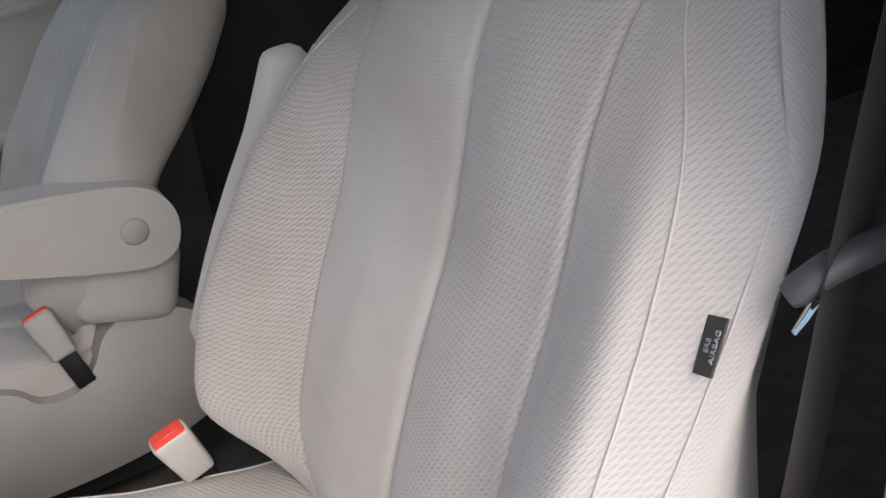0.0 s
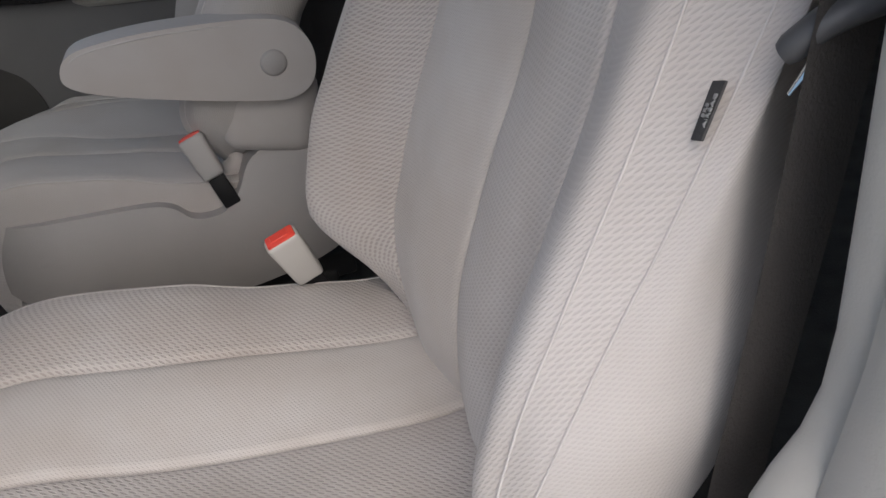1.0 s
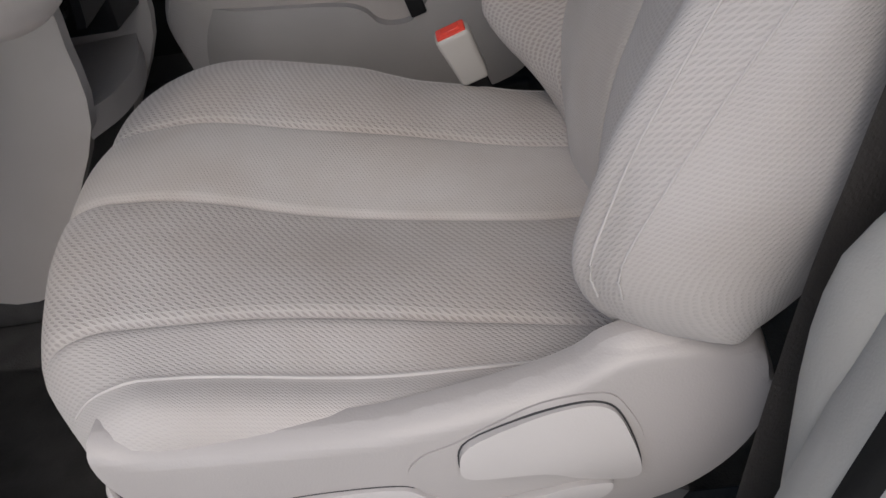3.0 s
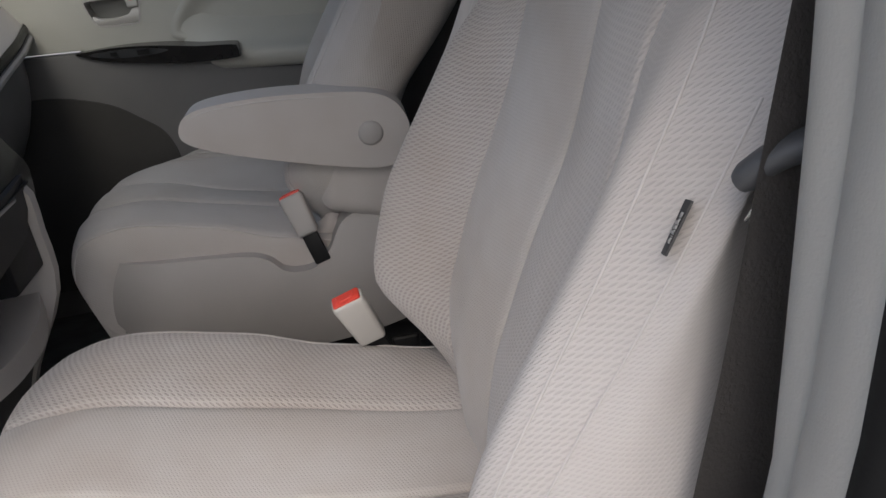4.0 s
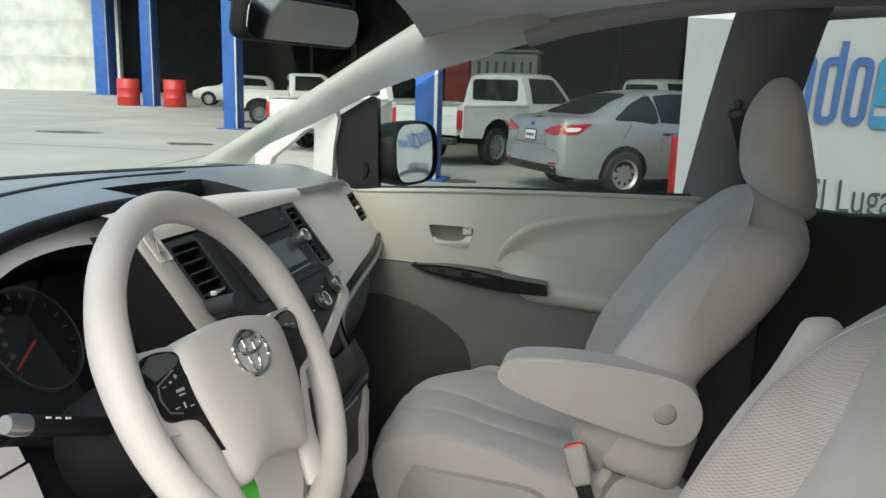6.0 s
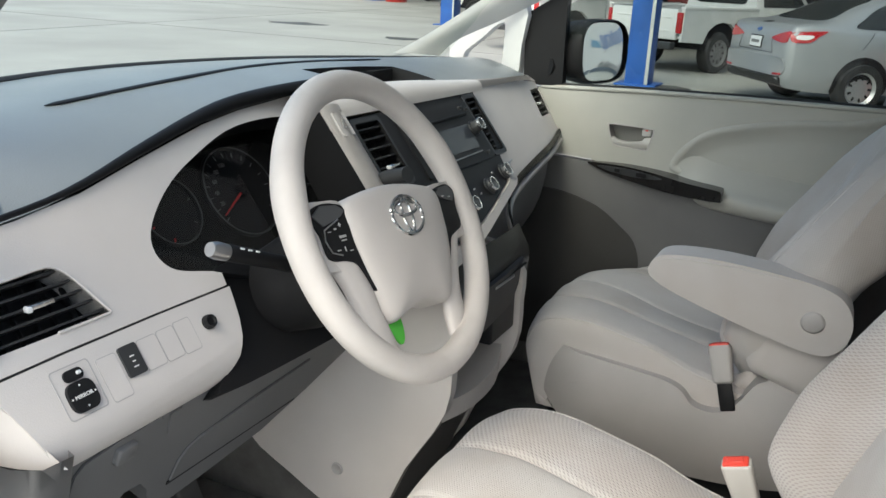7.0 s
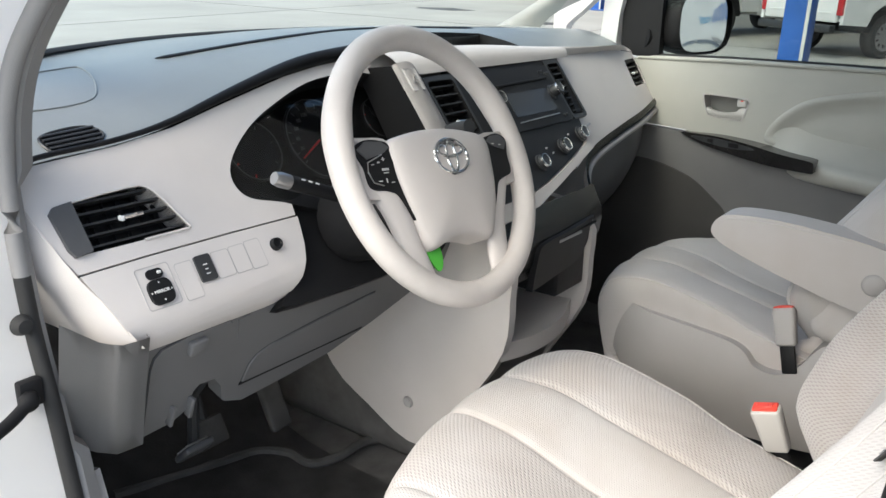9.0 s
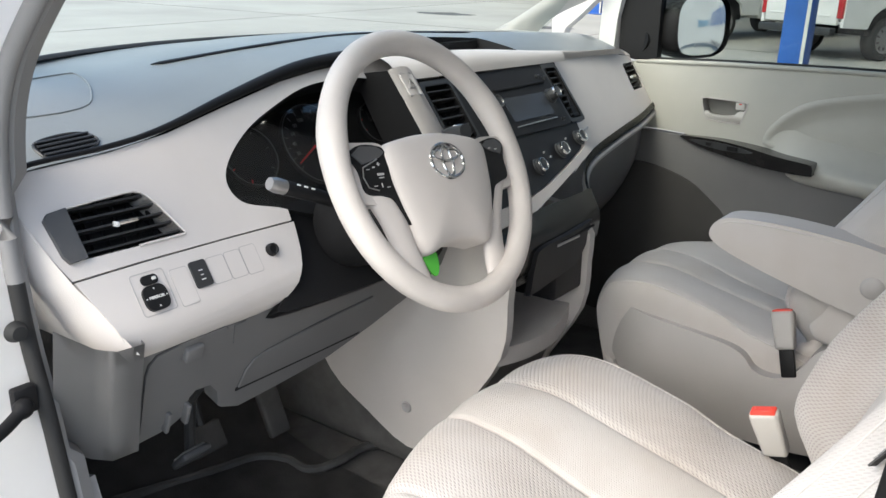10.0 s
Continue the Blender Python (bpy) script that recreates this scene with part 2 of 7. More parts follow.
def lathe(profile, m=None, n=24, bm=None, cap=True):
    """Profile (radius, height) turned about z, then moved by m."""
    own = bmesh.new()
    rings = []
    for r, h in profile:
        rings.append([own.verts.new((r * math.cos(2 * math.pi * k / n), r * math.sin(2 * math.pi * k / n), h)) for k in range(n)] if r > 1e-6 else [own.verts.new((0, 0, h))])
    for A, B in zip(rings, rings[1:]):
        for k in range(n):
            q = [A[k % len(A)], A[(k + 1) % len(A)], B[(k + 1) % len(B)], B[k % len(B)]]
            q = list(dict.fromkeys(q))
            if len(q) > 2:
                own.faces.new(q)
    for ring in (rings[0], rings[-1]):
        if cap and len(ring) > 2:
            own.faces.new(ring)
    if m is not None:
        own.transform(m)
    return join(bm, own)


def plate(loops, surf, thick, edge=0.0, bm=None, grid=0.0):
    """A plate on the surface surf(a, b, out): the first loop is its outline, the others are holes. Its front lies at out = 0, its back at -thick."""
    own = bmesh.new()
    bend = surf
    if grid:
        surf = lambda a, b, out: Vector((a, b, out))
    loops = [[Vector((a, b, 0)) for a, b in lp] for lp in loops]
    tris = tessellate_polygon(loops)
    flat = [p for lp in loops for p in lp]
    front = [own.verts.new(surf(p.x, p.y, 0.0)) for p in flat]
    back = [own.verts.new(surf(p.x, p.y, -thick)) for p in flat]
    for t in tris:
        for vs in ([front[i] for i in t], [back[i] for i in reversed(t)]):
            try:
                own.faces.new(vs)
            except ValueError:
                pass
    k = 0
    for lp in loops:
        c = len(lp)
        for i in range(c):
            j = (i + 1) % c
            own.faces.new((front[k + i], front[k + j], back[k + j], back[k + i]))
        k += c
    if edge:
        rim = [e for e in own.edges if len(e.link_faces) == 2 and e.calc_face_angle(0) > 0.9 and all(v in front for v in e.verts)]
        bmesh.ops.bevel(own, geom=rim, offset=edge, segments=2, profile=0.5, affect="EDGES")
    if grid:
        for ax in (0, 1):
            vals = [v.co[ax] for v in own.verts]
            for k in range(1, int((max(vals) - min(vals)) / grid) + 1):
                at = Vector((0, 0, 0))
                at[ax] = min(vals) + k * grid
                bmesh.ops.bisect_plane(own, geom=own.verts[:] + own.edges[:] + own.faces[:], plane_co=at, plane_no=Vector((1 - ax, ax, 0)), dist=1e-6)
        for v in own.verts:
            v.co = bend(v.co.x, v.co.y, v.co.z)
    return join(bm, own)


def rounded(a0, b0, a1, b1, r, n=5):
    """A rectangle with round corners, as a loop of points."""
    out = []
    for ca, cb, w0 in ((a1 - r, b1 - r, 0), (a0 + r, b1 - r, 90), (a0 + r, b0 + r, 180), (a1 - r, b0 + r, 270)):
        for k in range(n + 1):
            w = radians(w0 + 90 * k / n)
            out.append((ca + r * math.cos(w), cb + r * math.sin(w)))
    return out


def curve2(pts, n=6, closed=True):
    return [(p.x, p.y) for p in spline([(a, b, 0) for a, b in pts], n, closed)]


def lerp(x, table):
    """Straight-line reading of a table of (x, value)."""
    return float(np.interp(x, [a for a, _ in table], [b for _, b in table]))


def smooth_table(x, table):
    xs, ys = [a for a, _ in table], [b for _, b in table]
    i = max(0, min(len(xs) - 2, int(np.searchsorted(xs, x)) - 1))
    t = (x - xs[i]) / (xs[i + 1] - xs[i])
    t = max(0.0, min(1.0, t))
    d = [(ys[min(k + 1, len(ys) - 1)] - ys[max(k - 1, 0)]) / (xs[min(k + 1, len(ys) - 1)] - xs[max(k - 1, 0)]) for k in (i, i + 1)]
    h = xs[i + 1] - xs[i]
    return (2 * t ** 3 - 3 * t * t + 1) * ys[i] + (t ** 3 - 2 * t * t + t) * h * d[0] + (-2 * t ** 3 + 3 * t * t) * ys[i + 1] + (t ** 3 - t * t) * h * d[1]


def text_mesh(body, size, m, depth=0.0004):
    """Letters of the built-in font as a bmesh, centred, moved by m."""
    cu = bpy.data.curves.new("letters", "FONT")
    cu.body, cu.size, cu.align_x, cu.align_y, cu.extrude = body, size, "CENTER", "CENTER", depth
    ob = bpy.data.objects.new("letters", cu)
    me = bpy.data.meshes.new_from_object(ob)
    bm = bmesh.new()
    bm.from_mesh(me)
    bm.transform(m)
    bpy.data.meshes.remove(me)
    bpy.data.objects.remove(ob)
    bpy.data.curves.remove(cu)
    return bm


def frame_of(o, ax, ay):
    """A pose at o whose x runs along ax and y along ay."""
    ax, ay = Vector(ax).normalized(), Vector(ay)
    az = ax.cross(ay).normalized()
    ay = az.cross(ax)
    m = Matrix((ax, ay, az)).transposed().to_4x4()
    m.translation = o
    return m


# ---- the van: shell ----
def wall(name, loops, surf, thick, material, label, category="wall"):
    return single(name, plate(loops, surf, thick), material, label, category, kind="structure", smooth=False)


def at_y(y, sgn=1):
    return lambda a, b, o: Vector((a, y + sgn * o, b))


def at_x(x, sgn=1):
    return lambda a, b, o: Vector((x + sgn * o, a, b))


def at_z(z, sgn=1):
    return lambda a, b, o: Vector((a, b, z + sgn * o))


FLOOR = 0.47
single("floor", plate([[(-1.25, -0.84), (3.3, -0.84), (3.3, 0.9), (-1.25, 0.9)]], at_z(FLOOR), 0.05), M_CARPET, "dark charcoal carpet on the van's floor", "floor", kind="structure", smooth=False)
bm, _ = sheet(lambda u, v: Vector((lerp(v, [(0, -1.02), (0.5, -1.22), (1, -1.30)]), u, lerp(v, [(0, FLOOR), (0.5, 0.75), (1, 1.26)]))), [-0.86, 0.86], [0, 0.25, 0.5, 0.75, 1])
bmesh.ops.solidify(bm, geom=bm.faces[:], thickness=0.03)
single("wall_firewall", bm, M_CARPET, "dark carpeted firewall under the dashboard", "wall", kind="structure")
# side walls of the footwells, sill under the passenger door, cowl below the windscreen
wall("wall_cowl_right", [[(-1.36, 0.45), (-0.66, 0.45), (-0.66, 1.20), (-0.78, 1.235), (-1.36, 1.21)]], at_y(0.835), 0.03, M_GREY, "grey kick panel of the passenger's footwell")
wall("wall_cowl_left", [[(-1.36, 0.45), (-0.66, 0.45), (-0.64, 1.19), (-0.78, 1.20), (-1.36, 1.20)]], at_y(-0.885), 0.03, M_GREY, "grey kick panel of the driver's footwell")
single("sill_right", rbox((4.2, 0.10, 0.12), (1.2, 0.85, 0.50), None, 0.01), M_GREY, "grey sill under the passenger door", "sill", kind="structure")
bm, _ = sheet(lambda u, v: Vector((-1.16 + 0.26 * (abs(u) / 0.75) ** 2.2 - 0.005, u, 1.292 - 0.01 * (abs(u) / 0.75) ** 2)) + Vector((-1.42 + 1.16 - 0.26 * (abs(u) / 0.75) ** 2.2, 0, -0.07)) * v, [-0.88 + 1.74 * k / 16 for k in range(17)], [0, 0.5, 1])
bmesh.ops.solidify(bm, geom=bm.faces[:], thickness=0.02)
single("trim_cowl", bm, M_BLACK, "black plastic cowl below the windscreen", "trim", kind="structure")
# roof and headliner
ROOF = [(-0.45, 1.67), (-0.30, 1.705), (0.0, 1.735), (0.6, 1.76), (1.6, 1.76), (2.8, 1.72), (3.3, 1.66)]
bm, _ = sheet(lambda u, v: Vector((v, u, smooth_table(v, ROOF) - 0.10 * (abs(u) / 0.78) ** 3.2)), [-0.78 + 1.56 * k / 20 for k in range(21)], [-0.45 + 3.75 * k / 24 for k in range(25)])
bmesh.ops.solidify(bm, geom=bm.faces[:], thickness=0.04)
single("ceiling", bm, M_HEAD, "pale grey cloth headliner under the van's roof", "ceiling", kind="structure")
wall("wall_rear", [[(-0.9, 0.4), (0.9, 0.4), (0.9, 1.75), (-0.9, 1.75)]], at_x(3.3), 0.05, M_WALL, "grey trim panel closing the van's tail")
# driver's side behind the open door: window left out to shut off rear light
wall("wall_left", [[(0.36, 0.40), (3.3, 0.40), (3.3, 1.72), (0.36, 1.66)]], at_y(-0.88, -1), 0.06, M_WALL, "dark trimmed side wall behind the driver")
bm, _ = sheet(lambda u, v: Vector((v, -0.765 - 0.20 * u, smooth_table(v, ROOF) - 0.085 - 0.05 * u)), [0, 0.3, 0.6, 1.0], [0.10 + 3.2 * k / 12 for k in range(13)])
bmesh.ops.solidify(bm, geom=bm.faces[:], thickness=0.03)
single("trim_roof_left", bm, M_HEAD, "pale grey trim closing the roof's edge behind the driver", "trim", kind="structure")
bm = tube(spline([(-0.40, -0.70, 1.60), (-0.25, -0.745, 1.635), (0.0, -0.775, 1.655), (0.25, -0.785, 1.665)], 6), 0.035, 10, flat=0.8)
single("trim_header_left", bm, M_HEAD, "pale grey header trim over the driver's opening", "trim", kind="structure")
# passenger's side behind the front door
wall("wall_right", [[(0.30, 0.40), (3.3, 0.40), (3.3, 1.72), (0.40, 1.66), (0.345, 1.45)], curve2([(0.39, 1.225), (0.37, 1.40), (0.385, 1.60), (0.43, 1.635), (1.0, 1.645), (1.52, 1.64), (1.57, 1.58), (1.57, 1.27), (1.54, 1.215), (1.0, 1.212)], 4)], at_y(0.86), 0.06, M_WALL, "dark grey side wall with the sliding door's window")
single("window_1", plate([curve2([(0.38, 1.22), (0.36, 1.40), (0.375, 1.60), (0.43, 1.64), (1.0, 1.65), (1.53, 1.645), (1.58, 1.58), (1.58, 1.27), (1.54, 1.21), (1.0, 1.207)], 4)], at_y(0.885), 0.004), M_GLASS, "clear side window of the sliding door", "window", kind="structure", smooth=False)

# windscreen: from the dash's far edge up to the roof
WS_B = lambda y: Vector((-1.16 + 0.26 * (abs(y) / 0.75) ** 2.2, y, 1.305 - 0.01 * (abs(y) / 0.75) ** 2))
WS_T = lambda y: Vector((-0.44 + 0.10 * (abs(y) / 0.75) ** 2, y * 0.93, 1.70 - 0.03 * (abs(y) / 0.75) ** 2))
bm, _ = sheet(lambda u, v: WS_B(u).lerp(WS_T(u), v) + Vector((-0.04, 0, 0.03)) * math.sin(math.pi * v), [-0.75 + 0.075 * k for k in range(21)], [k / 10 for k in range(11)])
single("window_windscreen", bm, M_WSCREEN, "clear raked windscreen", "window", kind="structure")
bm = tube([WS_B(-0.76 + 1.52 * k / 24) + Vector((0.012, 0, 0.001)) for k in range(25)], 0.011, 8, flat=0.45)
single("trim_windscreen", bm, M_RUBBER, "black rubber strip along the windscreen's foot", "trim", kind="structure")


def pillar(name, pts, rx, ry, material, label):
    """A rounded post swept along pts, wide rx along the car and ry across it."""
    own = bmesh.new()
    rings = []
    for p in pts:
        p = Vector(p)
        rings.append([own.verts.new(p + Vector((rx * math.cos(w) * (1 + 0.12 * math.cos(4 * w)), ry * math.sin(w), 0))) for w in (2 * math.pi * k / 16 for k in range(16))])
    for A, B in zip(rings, rings[1:]):
        for k in range(16):
            own.faces.new((A[k], A[(k + 1) % 16], B[(k + 1) % 16], B[k]))
    own.faces.new(rings[0]), own.faces.new(rings[-1])
    return single(name, own, material, label, "pillar", kind="structure")


for sgn, nm in ((1, "pillar_front_right"), (-1, "pillar_front_left")):
    up = spline([(-1.06, 0.77, 1.30), (-0.93, 0.75, 1.365), (-0.66, 0.725, 1.52), (-0.52, 0.715, 1.60), (-0.38, 0.70, 1.675), (-0.28, 0.69, 1.70)], 5)
    dn = spline([(-0.915, 0.760, 1.301), (-0.860, 0.762, 1.346), (-0.735, 0.766, 1.402), (-0.556, 0.770, 1.486), (-0.33, 0.757, 1.555), (-0.13, 0.745, 1.605)] if sgn > 0 else [(-0.93, 0.80, 1.30), (-0.82, 0.785, 1.378), (-0.60, 0.775, 1.470), (-0.45, 0.765, 1.520), (-0.30, 0.755, 1.563), (-0.13, 0.745, 1.605)], 5)
    bm, _ = sheet(lambda u, v: up[int(v)].lerp(dn[int(v)], u) * 1.0 + Vector((0, -0.022 * math.sin(math.pi * u), 0.004 * math.sin(math.pi * u))), [k / 8 for k in range(9)], range(len(up)))
    bmesh.ops.solidify(bm, geom=bm.faces[:], thickness=0.03)
    if sgn < 0:
        bmesh.ops.scale(bm, vec=(1, -1, 1), verts=bm.verts)
        bmesh.ops.translate(bm, vec=(-0.03, -0.03, 0.03), verts=bm.verts)
    single(nm, bm, M_PILLAR, "pale grey plastic trim on the raked windscreen pillar", "pillar", kind="structure")
# quarter post between the small fixed window and the passenger door
QW = curve2([(-0.915, 1.288), (-0.912, 1.296), (-0.902, 1.311), (-0.838, 1.349), (-0.792, 1.380), (-0.766, 1.390), (-0.755, 1.385), (-0.757, 1.336), (-0.761, 1.288), (-0.768, 1.284), (-0.876, 1.282)], 3)
bm = plate([[(-0.972, 1.20), (-0.972, 1.34), (-0.86, 1.43), (-0.70, 1.48), (-0.677, 1.412), (-0.693, 1.339), (-0.706, 1.20)], QW], lambda a, b, o: Vector((a, 0.822 - 0.56 * (a + 0.764) - o, b)), 0.035, edge=0.006)
single("pillar_quarter_right", bm, M_PILLAR, "pale grey frame and post round the small fixed window", "pillar", kind="structure")
pillar("pillar_middle_right", spline([(0.222, 0.83, 1.18), (0.247, 0.82, 1.30), (0.284, 0.80, 1.48), (0.316, 0.775, 1.62), (0.335, 0.74, 1.70)], 6), 0.086, 0.035, M_GREY, "grey trimmed door pillar beside the passenger seat")
single("wall_pillar_right", plate([[(0.19, 0.45), (0.42, 0.45), (0.42, 1.30), (0.19, 1.26)]], at_y(0.852), 0.04), M_GREY, "grey lower trim of the door pillar", "wall", kind="structure", smooth=False)
bm = tube(spline([(-0.22, 0.755, 1.60), (-0.12, 0.75, 1.625), (0.0, 0.745, 1.645), (0.15, 0.74, 1.662), (0.5, 0.735, 1.675), (1.6, 0.735, 1.68)], 6), 0.035, 10, flat=0.7)
single("trim_roof_right", bm, M_HEAD, "pale grey trim along the roof's edge", "trim", kind="structure")

# ---- passenger door ----
DOOR = thing("passenger_door", "closed pale grey front door panel with dark switch strip", "door", (-0.2, 0.8, 0.5), kind="")


# outline of the elbow hollow (x, z) and of the handle's opening
POD = curve2([(0.19, 1.214), (0.08, 1.211), (0.0, 1.206), (-0.10, 1.193), (-0.20, 1.170), (-0.25, 1.140), (-0.285, 1.102), (-0.297, 1.072), (-0.290, 1.057), (-0.25, 1.043), (-0.19, 1.030), (-0.12, 1.018), (0.19, 1.0)], 5)
HND = curve2([(-0.458, 1.156), (-0.452, 1.1615), (-0.40, 1.160), (-0.349, 1.1565), (-0.341, 1.151), (-0.345, 1.132), (-0.353, 1.104), (-0.361, 1.100), (-0.40, 1.101), (-0.434, 1.1045), (-0.444, 1.111), (-0.454, 1.136)], 3)


def pod_depth(x, z):
    """How far (x, z) lies inside the elbow hollow's outline."""
    p = Vector((x, z))
    best = 1.0
    for (a0, b0), (a1, b1) in zip(POD, POD[1:]):
        e = Vector((a1 - a0, b1 - b0))
        k = max(0.0, min(1.0, (p - Vector((a0, b0))).dot(e) / max(1e-9, e.length_squared)))
        best = min(best, (Vector((a0, b0)) + e * k - p).length)
    return best


def pod(x, z, t):
    """The padded hollow: a soft rim, then a scoop that is deepest towards its front."""
    d = pod_depth(x, z)
    off = smooth_table(d, [(0, 0.001), (0.004, 0.0035), (0.009, 0.0045), (0.016, 0.0025), (0.030, -0.005), (0.050, -0.011), (0.09, -0.010), (0.5, -0.008)])
    if off < 0:
        off *= lerp(x, [(-0.25, 1.0), (-0.05, 0.7), (0.19, 0.3)])
    return Vector((x, 0.800 - off - t, z))


UP = [(-0.80, 1.06), (-0.66, 1.235), (-0.60, 1.24), (-0.40, 1.243), (-0.15, 1.242), (0.17, 1.237), (0.20, 1.10), (0.21, 0.965), (0.03, 0.975), (-0.14, 1.00), (-0.32, 1.037), (-0.50, 1.066), (-0.62, 1.072)]
HOLE = [(-0.05 + (a + 0.05) * 0.95, 1.115 + (b - 1.115) * 0.90) for a, b in POD]
bm = plate([UP, HND, HOLE], lambda a, b, t: Vector((a, 0.80 + 0.05 * max(0, b - 1.19) - t, b)), 0.03, edge=0.002, grid=0.03)
part("upper_panel", bm, M_DOOR, DOOR, "pale grey moulded upper door panel")
part("elbow_pad", plate([POD], pod, 0.03, grid=0.008), M_DOOR, DOOR, "pale padded elbow hollow")
bm = tube([(-0.64, 0.805, 1.238), (-0.40, 0.802, 1.243), (-0.15, 0.802, 1.243), (0.235, 0.805, 1.237)], 0.006, 10)
part("sill_trim", bm, M_DOOR, DOOR)
bm = tube([(-0.63, 0.815, 1.244), (-0.40, 0.812, 1.249), (-0.15, 0.812, 1.249), (0.19, 0.815, 1.244)], 0.0045, 8)
part("window_seal", bm, M_RUBBER, DOOR, "black rubber window seal")
bm = plate([[(-0.78, 1.05), (-0.62, 1.068), (-0.50, 1.06), (-0.32, 1.03), (-0.14, 0.99), (0.03, 0.97), (0.21, 0.96), (0.22, 0.52), (-0.55, 0.50), (-0.80, 0.62)]], lambda a, b, t: Vector((a, 0.79 - 0.03 * smooth_table(a, [(-0.5, 0), (-0.15, 1), (0.2, 1)]) * smooth_table(b, [(0.5, 0), (0.85, 0.3), (1.0, 1)]) - t, b)), 0.03, edge=0.004, grid=0.04)
part("lower_panel", bm, M_GREY, DOOR, "dark grey lower door panel")
# dark round-edged plate, slightly proud of the lower panel's front end
bm = plate([curve2([(-0.78, 1.0), (-0.66, 0.985), (-0.56, 0.977), (-0.463, 0.948), (-0.40, 0.905), (-0.362, 0.868), (-0.345, 0.80), (-0.36, 0.70), (-0.45, 0.60), (-0.60, 0.54), (-0.80, 0.60)], 4)], at_y(0.782, -1), 0.02, edge=0.004)
part("dark_door_plate", bm, M_WALL, DOOR, "dark plate on the front of the lower door panel")
# shelf of the arm rest below the hollow
bm, _ = sheet(lambda u, v: Vector((u, 0.80 - smooth_table(v, [(0, -0.030), (0.15, -0.012), (0.3, 0.010), (0.5, 0.035), (0.72, 0.060), (0.85, 0.066), (0.95, 0.052), (1, 0.01)]) * smooth_table(u, [(-0.28, 0.0), (-0.24, 0.45), (-0.15, 1.0), (0.22, 1.05)]), smooth_table(v, [(0, 1.10), (0.25, 1.058), (0.5, 1.03), (0.72, 1.015), (0.85, 1.0), (0.95, 0.975), (1, 0.965)]) - 0.028 * (u + 0.05) / 0.3)), [-0.28 + 0.50 * k / 24 for k in range(25)], [k / 24 for k in range(25)])
part("arm_shelf", bm, M_DOOR, DOOR)
# dark switch strip, standing further out towards its rear end
SW = curve2([(-0.498, 1.059), (-0.485, 1.0625), (-0.415, 1.064), (-0.368, 1.062), (-0.31, 1.056), (-0.24, 1.046), (-0.168, 1.040), (-0.158, 1.034), (-0.157, 1.020), (-0.165, 1.013), (-0.257, 1.014), (-0.346, 1.024), (-0.442, 1.040), (-0.485, 1.054)], 4)
strip_at = lambda a, b, t: Vector((a, 0.784 - 0.215 * (a + 0.497) - t, b))
bm = plate([SW], strip_at, 0.09, edge=0.006)
strip = part("switch_strip", bm, M_GLOSS, DOOR, "glossy dark window switch strip")
bm = plate([curve2([(-0.470, 1.0555), (-0.415, 1.0585), (-0.36, 1.056), (-0.31, 1.049), (-0.305, 1.044), (-0.36, 1.040), (-0.43, 1.045)], 4)], lambda a, b, t: strip_at(a, b, t + 0.0015), 0.003, edge=0.001)
part("switch_panel", bm, M_DARK, strip, "matt dark switch panel")
for a, b, w_, h_ in ((-0.352, 1.049, 0.026, 0.010), (-0.415, 1.052, 0.014, 0.008)):
    bm = plate([rounded(a - w_ / 2, b - h_ / 2, a + w_ / 2, b + h_ / 2, 0.002)], lambda x, z, t: strip_at(x, z, t + 0.006), 0.006, edge=0.0015)
    part("window_switch" if a > -0.4 else "lock_switch", bm, M_BLACK, strip)
# handle in its recess; the bowl's shade is put into its darker colour
bm = plate([rounded(-0.475, 1.090, -0.332, 1.170, 0.02)], at_y(0.838, -1), 0.01)
part("handle_recess", bm, M_BOWL_SHADE, DOOR, "handle bowl with its shade in the colour", smooth=False)
ring_in = [(a + (-0.400 - a) * 0.07, b + (1.130 - b) * 0.10) for a, b in HND]
part("handle_bezel", plate([HND, ring_in], at_y(0.7985, -1), 0.04, edge=0.0012), M_SHIELD, DOOR, "grey rim round the handle's opening")
pull = curve2([(-0.446, 1.127), (-0.430, 1.1205), (-0.40, 1.118), (-0.374, 1.122), (-0.364, 1.131), (-0.350, 1.131), (-0.352, 1.112), (-0.362, 1.1045), (-0.40, 1.104), (-0.437, 1.108)], 4)
part("door_handle", plate([pull], lambda a, b, t: Vector((a, 0.806 - 0.006 * math.sin(math.pi * min(1, max(0, (b - 1.104) / 0.027))) - t, b)), 0.014, edge=0.004, grid=0.008), M_TRIM, DOOR, "pale plastic door pull")
bm = rbox((0.024, 0.022, 0.020), (-0.3605, 0.812, 1.1445), None, 0.004)
lock = part("lock_lever", bm, M_TRIM, DOOR, "pale lock lever with a red mark")
bm = rbox((0.007, 0.002, 0.003), (-0.3605, 0.8003, 1.150), None, 0.0008, 1)
part("lock_mark", bm, M_RED, lock)
part("window_pane", plate([[(-0.63, 1.24), (-0.60, 1.43), (-0.42, 1.53), (-0.15, 1.61), (0.12, 1.64), (0.26, 1.63), (0.20, 1.24)]], lambda a, b, o: Vector((a, 0.835 - 0.12 * (b - 1.24) + o, b)), 0.004), M_GLASS, DOOR, "clear door window", smooth=False)
# black corner patch that carries the mirror
bm = plate([[(-0.69, 1.25), (-0.692, 1.415), (-0.60, 1.468), (-0.585, 1.46), (-0.585, 1.248), (-0.63, 1.238)]], at_y(0.80, -1), 0.03, edge=0.004)
part("mirror_patch", bm, M_BLACK, DOOR, smooth=False)

